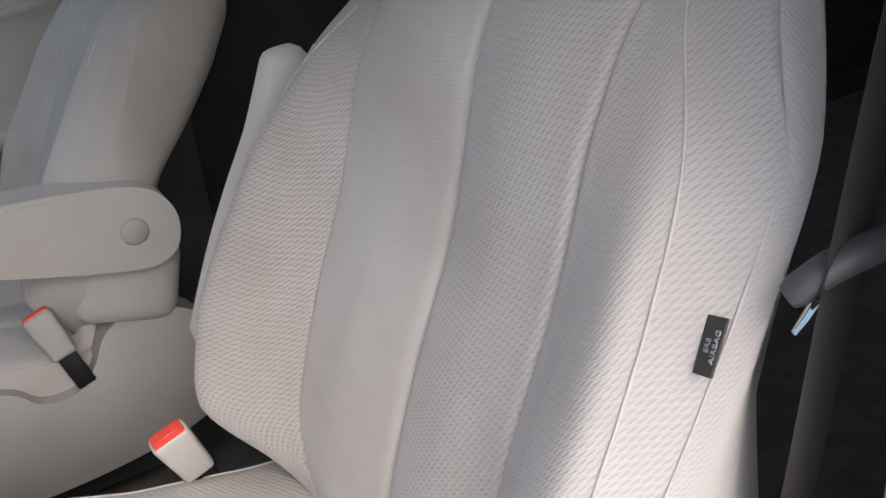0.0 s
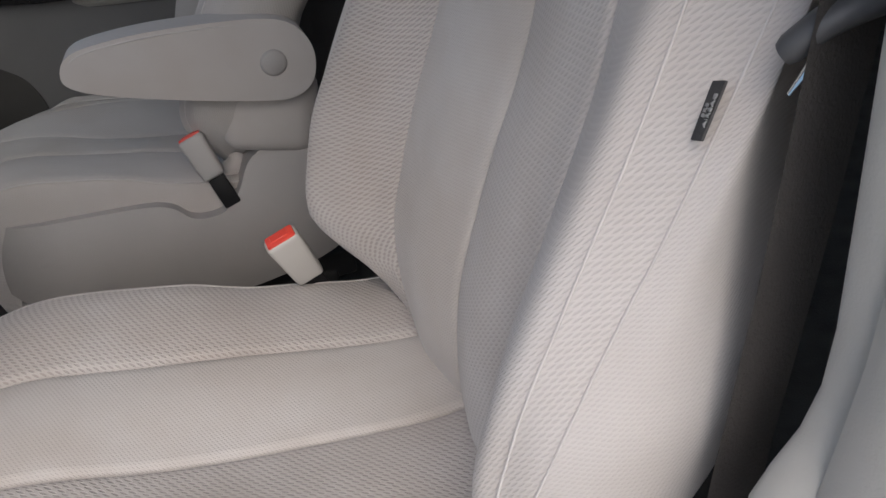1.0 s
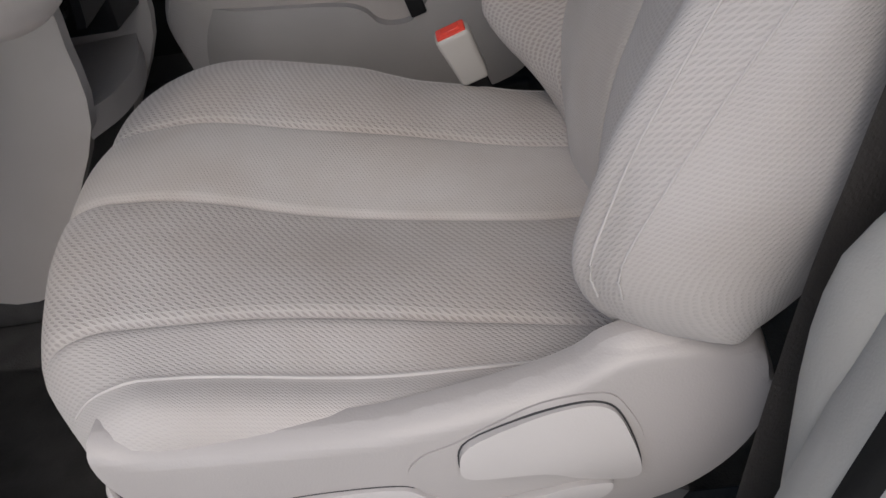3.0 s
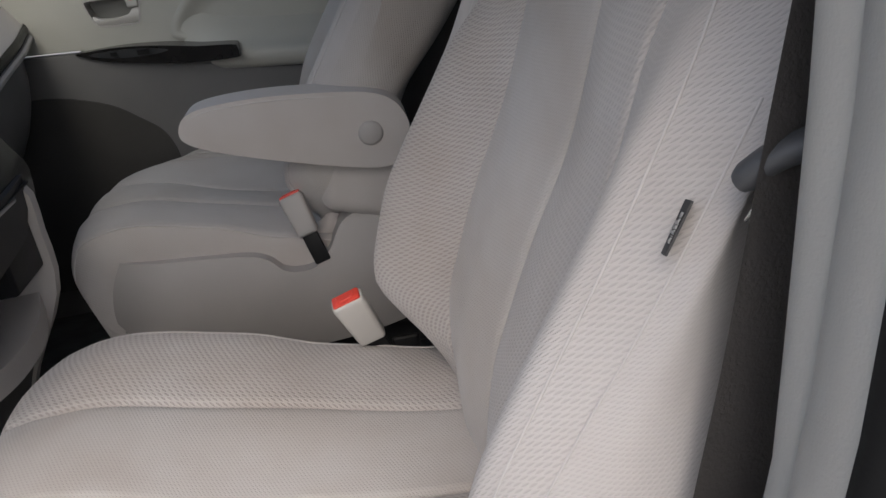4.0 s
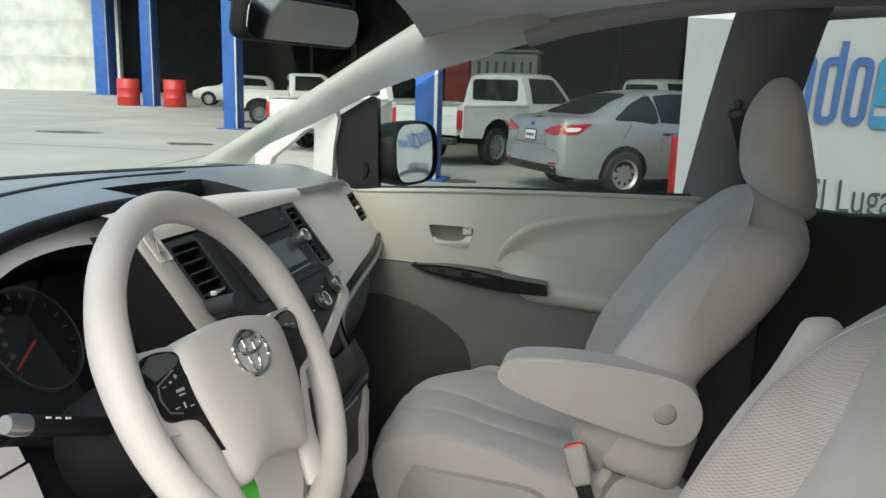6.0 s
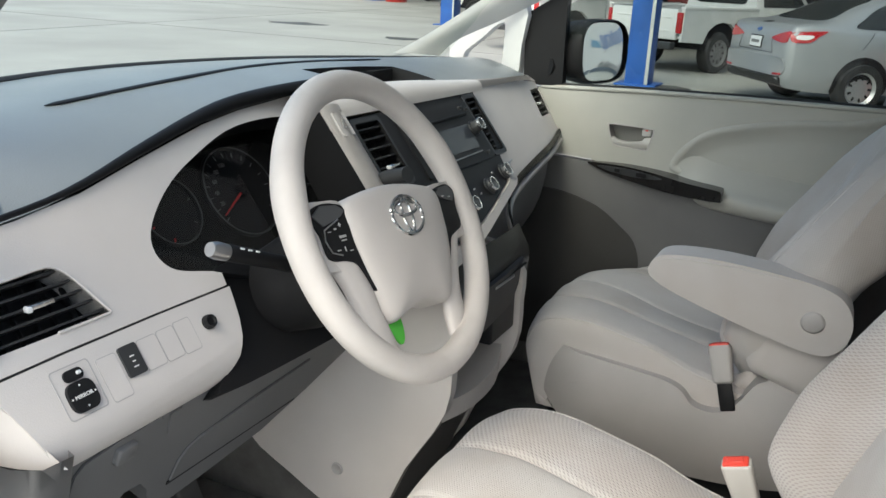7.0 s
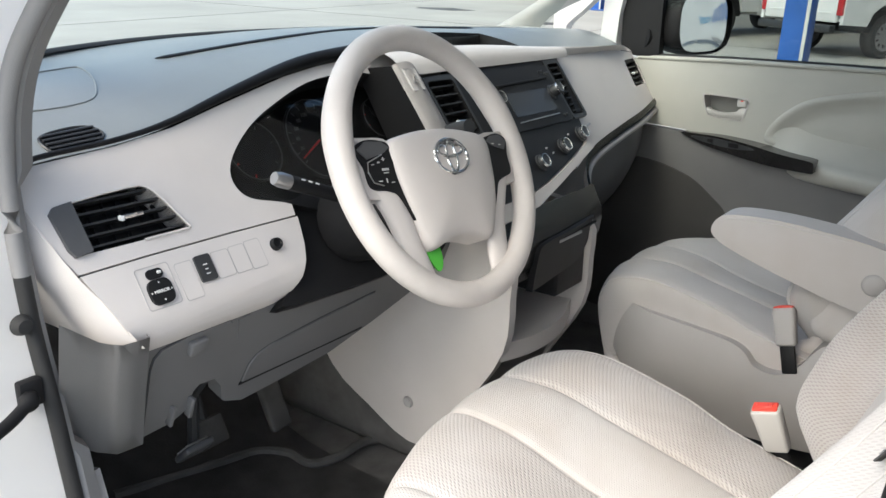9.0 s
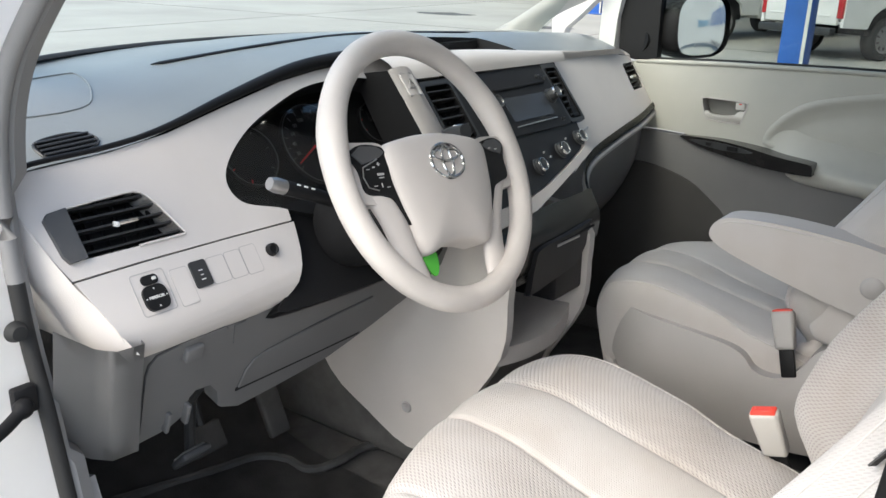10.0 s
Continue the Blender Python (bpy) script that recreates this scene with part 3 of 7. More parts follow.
# ---- outside mirror ----
MIR = thing("side_mirror", "black-cased outside mirror beside the passenger window", "mirror", (-0.60, 0.95, 1.25))
MC = Vector((-0.528, 0.940, 1.325))
MM = frame_of(MC, Vector((0.205, 0.979, 0)), Vector((-0.02, 0, 1)))
case = [(0.085, 0.0), (0.095, -0.015), (0.095, -0.05), (0.07, -0.085), (0.0, -0.10)]
own = bmesh.new()
rings = []
for k, (s, h) in enumerate([(1.0, 0.012), (1.05, 0.004), (1.07, -0.02), (1.0, -0.06), (0.75, -0.095), (0.3, -0.11)]):
    rings.append([own.verts.new(MM @ Vector((0.124 * s * math.copysign(abs(math.cos(w)) ** 0.6, math.cos(w)), 0.078 * s * math.copysign(abs(math.sin(w)) ** 0.65, math.sin(w)), h))) for w in (2 * math.pi * j / 32 for j in range(32))])
for A, B in zip(rings, rings[1:]):
    for j in range(32):
        own.faces.new((A[j], A[(j + 1) % 32], B[(j + 1) % 32], B[j]))
own.faces.new(rings[-1])
part("case", own, M_BLACK, MIR)
bm, _ = sheet(lambda w, r: MM @ Vector((0.118 * r * math.copysign(abs(math.cos(w)) ** 0.6, math.cos(w)), 0.074 * r * math.copysign(abs(math.sin(w)) ** 0.65, math.sin(w)), 0.009 - 0.0045 * r * r)), [2 * math.pi * k / 48 for k in range(48)], [0.02, 0.2, 0.4, 0.6, 0.8, 1.0], closed=True)
part("mirror_glass", bm, M_MIRROR, MIR, "slightly bulging mirror glass")
part("arm", tube([(-0.64, 0.81, 1.29), (-0.60, 0.88, 1.285), (-0.58, 0.93, 1.29)], 0.035, 12, flat=0.9), M_BLACK, MIR)

# ---- inside mirror ----
RV = thing("rear_view_mirror", "black rear-view mirror hanging from the windscreen", "mirror", (-0.50, 0.0, 1.60))
RM = Matrix.Translation((-0.475, 0.02, 1.565)) @ Euler((0, radians(12), radians(-20))).to_matrix().to_4x4()
bm = rbox((0.035, 0.25, 0.068), (0, 0, 0), None, 0.016, 4)
bm.transform(RM)
part("case", bm, M_BLACK, RV)
bm = plate([rounded(-0.118, -0.028, 0.118, 0.028, 0.02)], lambda a, b, o: RM @ Vector((0.0185 + o, a, b)), 0.002)
part("mirror_glass", bm, M_MIRROR, RV, smooth=False)
part("stalk", tube([(-0.49, 0.02, 1.575), (-0.56, 0.02, 1.60), (-0.60, 0.02, 1.615)], 0.012, 10), M_BLACK, RV)

# ---- driver's side opening: sill, front and middle posts, seals ----
SEAL = spline([(-0.36, -0.80, 1.56), (-0.497, -0.845, 1.40), (-0.563, -0.86, 1.309), (-0.592, -0.862, 1.20), (-0.585, -0.862, 1.062), (-0.562, -0.862, 0.96), (-0.542, -0.862, 0.855), (-0.50, -0.862, 0.66), (-0.43, -0.862, 0.50)], 6)
single("trim_seal_upper", tube([p for p in SEAL if p.z > 1.10], 0.0095, 10), M_KICK, "grey flocked upper door seal along the windscreen post", "trim", kind="structure")
single("trim_seal_front", tube([p for p in SEAL if p.z < 1.16], 0.0090, 10), M_RUBBER, "black rubber door seal round the front of the driver's opening", "trim", kind="structure")
bm, _ = sheet(lambda u, v: SEAL[int(v)] + Vector((lerp(u, [(0, -0.004), (0.5, -0.02), (1, -0.05)]), lerp(u, [(0, 0.004), (0.5, -0.05), (1, -0.18)]), 0)), [0, 0.25, 0.5, 0.75, 1], range(len(SEAL)))
bmesh.ops.solidify(bm, geom=bm.faces[:], thickness=0.02)
single("pillar_hinge_left", bm, M_BODY, "white painted hinge post of the driver's opening", "pillar", kind="structure")
bm, _ = sheet(lambda u, v: SEAL[int(v)] + Vector((lerp(u, [(0, 0.0), (0.3, 0.004), (0.7, -0.004), (1, -0.05)]) * (1.0 if SEAL[int(v)].z > 1.2 or SEAL[int(v)].z < 0.9 else 0.5), lerp(u, [(0, 0.006), (0.3, 0.014), (0.7, 0.030), (1, 0.042)]) * (1.0 if SEAL[int(v)].z > 1.22 or SEAL[int(v)].z < 0.9 else 0.5), 0)), [0, 0.15, 0.3, 0.5, 0.7, 1], range(len(SEAL)))
single("pillar_trim_left", bm, M_KICK, "grey trim along the inside of the door seal", "pillar", kind="structure")
bm = tube(spline([(-0.580, -0.880, 0.984), (-0.556, -0.888, 0.983), (-0.545, -0.905, 0.978), (-0.535, -0.93, 0.972), (-0.52, -0.98, 0.965)], 4), [0.007] * 4 + [0.010, 0.011, 0.010] + [0.007] * 10, 10)
bm = rbox((0.014, 0.026, 0.032), (-0.566, -0.883, 0.985), None, 0.004, 2, bm)
single("door_check_arm", bm, M_BLACK, "black rubber-booted door check arm on the hinge post", "door hardware")
bm = lathe([(0.0, 0.012), (0.008, 0.011), (0.011, 0.004), (0.012, 0.0)], frame_of((-0.578, -0.876, 1.058), (0, 1, 0), (0, 0, 1)))
single("rubber_stop", bm, M_RUBBER, "small black rubber bump stop on the hinge post", "door hardware")
bm = plate([[(-0.55, -1.0), (0.45, -1.0), (0.45, -0.80), (-0.55, -0.80)]], at_z(0.485), 0.12, edge=0.01)
single("sill_left", bm, M_PILLAR, "pale grey scuff plate on the door sill", "sill", kind="structure", smooth=False)

# ---- seats ----
# profile of the backrest's middle seam (z, x) and of its bolsters (z, metres proud of the middle)
SPINE = [(0.72, 0.118), (0.78, 0.130), (0.82, 0.135), (0.86, 0.141), (0.90, 0.151), (0.94, 0.167), (0.98, 0.184), (1.02, 0.203), (1.06, 0.224), (1.10, 0.241), (1.14, 0.254), (1.18, 0.266), (1.22, 0.280), (1.26, 0.298), (1.31, 0.328)]
RIDGE = [(0.72, 0.020), (0.80, 0.034), (0.86, 0.052), (0.90, 0.062), (0.94, 0.066), (0.98, 0.068), (1.02, 0.065), (1.06, 0.061), (1.10, 0.053), (1.14, 0.042), (1.18, 0.029), (1.22, 0.014), (1.26, 0.004), (1.31, 0.0)]
FLANK = [(0.72, 0.010), (0.82, 0.030), (0.90, 0.050), (0.94, 0.052), (0.98, 0.047), (1.02, 0.042), (1.06, 0.037), (1.10, 0.030), (1.14, 0.020), (1.18, 0.008), (1.24, -0.006), (1.31, -0.01)]
RIDGE_W = [(0.72, 0.232), (0.86, 0.248), (0.94, 0.256), (1.00, 0.260), (1.06, 0.255), (1.10, 0.251), (1.14, 0.246), (1.18, 0.238), (1.22, 0.220), (1.26, 0.196), (1.31, 0.170)]
# top line of the cushion along its seams (x, z): inner edge, inner seam, middle seam, outer seam, outer edge
EDGE_IN = [(-0.4, 0.8), (-0.36, 0.826), (-0.3, 0.852), (-0.25, 0.86), (-0.2, 0.856), (-0.13, 0.841), (-0.08, 0.826), (-0.04, 0.808), (0.04, 0.789), (0.1, 0.772), (0.18, 0.76)]
SEAM_IN = [(-0.4, 0.815), (-0.34, 0.848), (-0.25, 0.857), (-0.2, 0.848), (-0.15, 0.836), (-0.1, 0.824), (-0.05, 0.81), (0.0, 0.796), (0.05, 0.784), (0.1, 0.774), (0.18, 0.762)]
SEAM_MID = [(-0.4, 0.815), (-0.34, 0.846), (-0.3, 0.85), (-0.25, 0.846), (-0.2, 0.833), (-0.15, 0.817), (-0.1, 0.805), (-0.05, 0.794), (0.0, 0.784), (0.05, 0.776), (0.1, 0.77)]
SEAM_OUT = [(-0.4, 0.8), (-0.32, 0.832), (-0.25, 0.838), (-0.2, 0.834), (-0.15, 0.83), (-0.1, 0.824), (-0.05, 0.815), (0.0, 0.803), (0.05, 0.793), (0.1, 0.784), (0.18, 0.77)]
EDGE_OUT = [(-0.4, 0.795), (-0.3, 0.822), (-0.25, 0.828), (-0.2, 0.828), (-0.15, 0.821), (-0.1, 0.813), (-0.05, 0.807), (0.0, 0.804), (0.05, 0.801), (0.1, 0.798), (0.18, 0.79)]
CUSH = [(-0.25, EDGE_IN), (-0.12, SEAM_IN), (0.01, SEAM_MID), (0.172, SEAM_OUT), (0.228, EDGE_OUT)]


def across(u, vals):
    """A smooth reading of vals at the broken index u."""
    return smooth_table(u, list(enumerate(vals)))


def seat(name, label, yc, o, dx, bx, recline, head_z, has_tag, deep, swell, hx=0.0):
    """A front seat. yc: its middle; o: -1 if its outer side is towards -y; dx, bx: how far cushion and backrest are moved along x; deep: the back shell's depth by height; swell: how much further the inner bolster stands out."""
    S = thing(name, label, "car seat", (dx - 0.15, yc, FLOOR), group="front seats")

    def P(x, w, z):
        return Vector((x + dx, yc + o * w, z))

    def B(x, w, z):
        return Vector((x + bx + recline * (z - 0.98), yc + o * w, z))

    def ring(z, q):
        """Half a section of the backrest from the middle seam to the back: (w, metres proud)."""
        r, f, rw, d = smooth_table(z, RIDGE), smooth_table(z, FLANK), smooth_table(z, RIDGE_W), lerp(z, deep)
        s = lerp(z, [(0.80, 0.010), (0.90, 0.020), (1.06, 0.025), (1.18, 0.020), (1.26, 0.006)])
        nar = lerp(z, [(0.80, 0.025), (0.88, 0.010), (0.95, 0.0), (1.2, 0.0)])
        tail = [(0.293 - nar, f - 0.026), (0.297 - nar, -0.012), (0.290 - nar, -0.045 * d), (0.268 - nar, -0.078 * d), (0.19, -0.098 * d), (0.0, -0.102 * d)]
        if o < 0 and q > 0:
            thin = [(0.288 - nar, f - 0.012), (0.280 - nar, 0.003), (0.263 - nar, -0.020), (0.242 - nar, -0.048), (0.212, -0.085), (0.0, -0.105)]
            k = smooth_table(z, [(0.7, 0.0), (0.96, 0.0), (1.10, 1.0), (1.4, 1.0)])
            tail = [(a0 + k * (a1 - a0), b0 + k * (b1 - b0)) for (a0, b0), (a1, b1) in zip(tail, thin)]
        return [(0.0, 0.0), (0.075, 0.012 + 0.2 * s), (0.152, s), (0.152 + 0.5 * (rw - 0.172), 0.35 * s + 0.65 * r), (rw - 0.020, r + 0.008 * lerp(z, [(1.14, 1.0), (1.22, 0.2)])), (rw, r), (0.278 - nar, f)] + tail

    half = [k / 6 for k in range(0, 73)]
    for s in (0.0, 2.0, 5.0, 6.0):
        half += [s + q for q in (-0.10, -0.05, -0.025, 0.025, 0.05, 0.10)]
    half = sorted({round(h, 3) for h in half if 0 <= h <= 12})
    cols = [(h, 1) for h in half] + [(h, -1) for h in reversed(half[1:-1])]
    ztop = [(0, 1.303), (0.07, 1.296), (0.13, 1.288), (0.17, 1.277), (0.20, 1.266), (0.23, 1.258), (0.26, 1.256), (0.30, 1.255)]
    zout = [(0, 1.303), (0.10, 1.306), (0.16, 1.305), (0.20, 1.301), (0.30, 1.300)]
    pinch = [(1.08, 1.0), (1.14, 0.975), (1.18, 0.93), (1.21, 0.84), (1.235, 0.68), (1.252, 0.52), (1.262, 0.45)]
    pinch_out = [(1.08, 1.0), (1.15, 0.985), (1.19, 0.95), (1.21, 0.90), (1.243, 0.77), (1.27, 0.64), (1.30, 0.45)]
    zbot = [(0, 0.735), (0.14, 0.742), (0.19, 0.765), (0.23, 0.798), (0.262, 0.826), (0.285, 0.842), (0.30, 0.852)]
    vs = [0, 0.004, 0.012, 0.025, 0.045, 0.07, 0.10] + [0.13 + 0.75 * k / 30 for k in range(31)] + [0.895, 0.91, 0.925, 0.94, 0.955, 0.967, 0.978, 0.987, 0.993, 0.998, 1.0]
    tw = [across(h, [q[0] for q in ring(1.0, -1)]) for h in half]
    tw = dict(zip(half, tw))
    high = dict(zip(half, [across(h, [q[0] for q in ring(1.25, -1)]) for h in half]))

    def back_at(i, v):
        h, q = cols[i]
        a = min(0.2999, max(0.0, tw[h]))
        zb, zt = smooth_table(a, zbot), smooth_table(a, zout if o < 0 and q > 0 else ztop)
        if o > 0:
            zt = smooth_table(min(0.2999, max(0.0, high[h])), ztop)
        z = zb + v * (zt - zb)
        R = ring(z, q)
        w, off = across(h, [p[0] for p in R]), across(h, [p[1] for p in R])
        if w > 0.15:
            w = 0.15 + (w - 0.15) * smooth_table(z, pinch_out if o < 0 and q > 0 else pinch)
        if q < 0:
            off += swell * smooth_table(h, [(0, 0), (2, 0.1), (3, 0.6), (4, 1.0), (6, 1.0), (8, 0.5), (10, 0), (12, 0)]) * lerp(z, [(0.80, 0.3), (0.88, 1.0), (1.12, 1.0), (1.22, 0.2)])
        for s, dep in ((0.0, 0.0055), (2.0, 0.0050)):
            off -= dep * math.exp(-((h - s) / 0.055) ** 2)
        if h < 2:
            off += 0.0015 * math.sin(9 * z + 3 * q)
        mid = -0.030
        if v > 0.84:
            off = mid + (off - mid) * math.sqrt(max(0.0, 1 - ((v - 0.84) / 0.16) ** 2))
        if v < 0.16:
            k = math.sqrt(max(0.0, 1 - ((0.16 - v) / 0.16) ** 2))
            off = mid + (off - mid) * (0.25 + 0.75 * k if h < 9 else k)
        return B(smooth_table(z, SPINE) - off, w * q, z)

    n = len(cols)
    grid = [[back_at(i, v) for i in range(n)] for v in vs]
    if o > 0:
        for _ in range(14):
            soft = [list(row) for row in grid]
            for j in range(len(vs) - 17, len(vs) - 1):
                for i in range(n):
                    soft[j][i] = grid[j][i].lerp((grid[j - 1][i] + grid[j + 1][i] + grid[j][i - 1] + grid[j][(i + 1) % n]) / 4, 0.6)
            grid = soft
    mid_j = len(vs) // 2
    ul = []
    for row in grid:
        c = [0.0]
        for i in range(1, n + 1):
            c.append(c[-1] + (row[i % n] - row[i - 1]).length)
        ul.append(c)
    vl = []
    for i in range(n):
        c = [0.0]
        for j in range(1, len(vs)):
            c.append(c[-1] + (grid[j][i] - grid[j - 1][i]).length)
        vl.append([a - c[mid_j] for a in c])

    def band(i, j):
        h, q = cols[i]
        h = (h + cols[(i + 1) % n][0]) / 2
        if q > 0 and h < 12:
            return 1 if h < 2 else 5 if h < 5 else 4 if h < 6 else 3
        return 2 if h < 2 else 0 if h < 6 else 3

    bm, rows = sheet(lambda i, v: grid[vs.index(v)][i], list(range(n)), vs, closed=True, bands=band, uv=lambda a, b: (ul[b][a], vl[a % n][b]))
    bmesh.ops.holes_fill(bm, edges=[e for e in bm.edges if e.is_boundary], sides=0)
    back = part("backrest", bm, [M_NET, M_FINE, M_PLAIN, M_SIDE, M_EDGE, M_RIB] if o < 0 else [M_SIDE, M_SIDE, M_PLAIN, M_PLAIN, M_SIDE, M_PLAIN], S, "pale grey cloth backrest with netted panels", sharp=60)
    skin = BVHTree.FromPolygons([p for row in grid for p in row], [(j * n + i, j * n + (i + 1) % n, (j + 1) * n + (i + 1) % n, (j + 1) * n + i) for j in range(len(vs) - 1) for i in range(n)])
    for s, q, j0, j1, rad in ((5.0, 1, 6, len(vs) - (7 if o < 0 else 13), 0.0009), (6.0, 1, 6, len(vs) - 17, 0.0008), (5.0, -1, 6, len(vs) - (7 if o < 0 else 13), 0.0008), (6.0, -1, 6, len(vs) - 12, 0.0008)):
        if o > 0 and s == 6.0:
            continue
        c = cols.index((s, q))
        pts = []
        for j in range(j0, j1):
            out = (grid[j][(c + 1) % n] - grid[j][c - 1]).cross(grid[j + 1][c] - grid[j - 1][c]).normalized()
            out = out if out.x < 0 else -out
            pts.append(grid[j][c] + out * 0.0006)
        part("piping", tube(pts, [rad * (1 + 0.18 * math.sin(2.1 * k)) for k in range(len(pts))], 8), M_PIPE, back, "raised pale seam")

    # cushion
    ws = [c[0] for c in CUSH]

    def ztc(x, w):
        z = smooth_table(w, [(a, smooth_table(x, t)) for a, t in CUSH])
        for k in range(1, 4):
            if ws[k - 1] < w < ws[k]:
                z += 0.0055 * math.sin(math.pi * (w - ws[k - 1]) / (ws[k] - ws[k - 1]))
        front = lerp(x, [(-0.37, 0.15), (-0.30, 1.0)])
        z -= 0.0050 * front * sum(math.exp(-(((w - s) / 0.0045) ** 2)) for s in ws[1:4])
        return z + 0.0018 * math.sin(23 * x + 11 * w) * math.sin(17 * w - 9 * x)

    def xf(w):
        return smooth_table(w, [(-0.27, -0.340), (-0.22, -0.358), (-0.12, -0.366), (0.0, -0.366), (0.06, -0.360), (0.12, -0.346), (0.17, -0.328), (0.21, -0.298), (0.245, -0.268), (0.27, -0.245)])

    cw = sorted({round(-0.250 + 0.478 * k / 36, 4) for k in range(37)} | {round(s + d, 4) for s in ws[1:4] for d in (-0.009, -0.004, -0.002, 0, 0.002, 0.004, 0.009)})
    colz = [(-0.262, 0.15), (-0.264, 0.09), (-0.266, 0.05), (-0.265, 0.030), (-0.2605, 0.012), (-0.256, 0.004)] + [(w, 0.0) for w in cw] + [(0.236, -0.002), (0.245, -0.0035), (0.254, -0.003), (0.262, 0.001), (0.268, 0.010), (0.2705, 0.026), (0.255, 0.05), (0.225, 0.09)]

    def prof(i):
        w, drop = colz[i]
        wc = max(-0.250, min(0.228, w))
        f = xf(w) + 0.25 * drop
        zt = ztc(f + 0.05, wc)
        pts = [(f + 0.06, 0.67), (f + 0.020, 0.72), (f + 0.003, 0.765), (f + 0.004, 0.797 + 0.3 * (zt - 0.84)), (f + 0.024, zt - 0.012)]
        xs = [f + 0.055 + (0.17 - f - 0.055) * k / 16 for k in range(17)]
        pts += [(x, ztc(x, wc)) for x in xs]
        return [P(p.x, w, max(0.665, p.y - drop)) for p in spline([(a, b, 0) for a, b in pts], 3)]

    lines = [prof(i) for i in range(len(colz))]
    nrow = len(lines[0])
    cc = [0.0]
    for i in range(1, len(colz)):
        cc.append(cc[-1] + max(0.002, (lines[i][nrow // 2] - lines[i - 1][nrow // 2]).length))
    rl = [0.0]
    for j in range(1, nrow):
        rl.append(rl[-1] + (lines[len(colz) // 2][j] - lines[len(colz) // 2][j - 1]).length)

    def cband(i, j):
        c = (colz[i][0] + colz[i + 1][0]) / 2
        if c < -0.250 or c > 0.228:
            return 3
        return 0 if c < ws[1] or ws[2] < c < ws[3] else 1 if c > ws[3] else 2

    bm, rows = sheet(lambda i, j: lines[i][j], list(range(len(colz))), list(range(nrow)), bands=cband, uv=lambda a, b: (rl[b], -o * cc[a]))
    cush = part("cushion", bm, [M_NET, M_FINE, M_PLAIN, M_SIDE] if o < 0 else [M_SIDE, M_PLAIN, M_PLAIN, M_SIDE], S, "pale grey cloth cushion with netted panels, lightly soiled", sharp=60)
    for k, lo in ((5, 8), (len(colz) - 9, 10)):
        part("piping", tube([lines[k][j] + Vector((0, 0, 0.001)) for j in range(lo, nrow - 5)], 0.0014, 6), M_PIPE, cush)
    if o < 0:
        loop_ = spline([P(-0.254, 0.238, 0.766), P(-0.256, 0.249, 0.765), P(-0.256, 0.260, 0.759), P(-0.250, 0.265, 0.750), P(-0.241, 0.262, 0.748), P(-0.232, 0.252, 0.753)], 5)
        part("slide_handle", tube(loop_, 0.0034, 8), M_SEATPL, S, "pale bent slide bar end")
    # underside pan, rails and feet
    bm = rbox((0.42, 0.44, 0.09), P(-0.10, 0, 0.655), None, 0.02)
    part("seat_pan", bm, M_BLACK, S)
    for w in (-0.20, 0.20):
        part("rail", rbox((0.56, 0.035, 0.05), P(-0.06, w, 0.56), None, 0.006), M_DARK, S)
        for x in (-0.26, 0.16):
            part("foot", rbox((0.05, 0.05, 0.09), P(x, w, 0.51), None, 0.006), M_DARK, S)
    # outer side shield with its levers
    low = curve2([(-0.248, 0.818), (-0.225, 0.811), (-0.199, 0.808), (-0.125, 0.808), (-0.052, 0.812), (0.017, 0.821), (0.067, 0.831), (0.095, 0.843), (0.113, 0.847), (0.144, 0.846), (0.174, 0.843), (0.190, 0.834), (0.196, 0.815), (0.184, 0.775), (0.157, 0.735), (0.124, 0.706), (0.088, 0.700), (-0.066, 0.706), (-0.186, 0.715), (-0.214, 0.736), (-0.235, 0.771), (-0.247, 0.795)], 4)
    crest = [(-0.248, 0.818), (-0.225, 0.811), (-0.199, 0.808), (-0.125, 0.808), (-0.052, 0.812), (0.017, 0.821), (0.067, 0.831), (0.095, 0.843), (0.113, 0.847), (0.144, 0.846), (0.174, 0.843), (0.190, 0.834), (0.196, 0.815)]
    face = lambda a, b: 0.262 - 0.012 * max(0.0, 1 - (smooth_table(a, crest) - b) / 0.015) ** 2 + 0.016 * math.sin(math.pi * min(1, max(0, (b - 0.690) / 0.15))) ** 0.8 + 0.010 * lerp(a, [(-0.25, 0), (-0.05, 1), (0.19, 0.6)])
    bm = plate([low], lambda a, b, t: P(a, face(a, b) + t, b), 0.012, grid=0.005)
    shield = part("side_shield", bm, M_SEATPL, S, "grey plastic seat side shield")
    if o < 0:
        def raised(nm, pts, lift, mt, lab, edge, bulge=0.0, thick=0.016):
            """A moulding on the shield, standing lift proud and swelling by bulge in its middle."""
            b0, b1 = min(p[1] for p in pts), max(p[1] for p in pts)
            return part(nm, plate([curve2(pts, 4)], lambda a, b, t: P(a, face(a, b) + lift + bulge * math.sin(math.pi * min(1, max(0, (b - b0) / (b1 - b0)))) + t, b), thick, edge=edge, grid=0.009), mt, shield, lab)

        rec = [(-0.006, 0.784), (0.002, 0.798), (0.037, 0.809), (0.067, 0.814), (0.086, 0.813), (0.097, 0.805), (0.105, 0.784), (0.109, 0.763), (0.107, 0.749), (0.091, 0.749), (0.068, 0.757), (0.047, 0.767), (0.001, 0.771)]
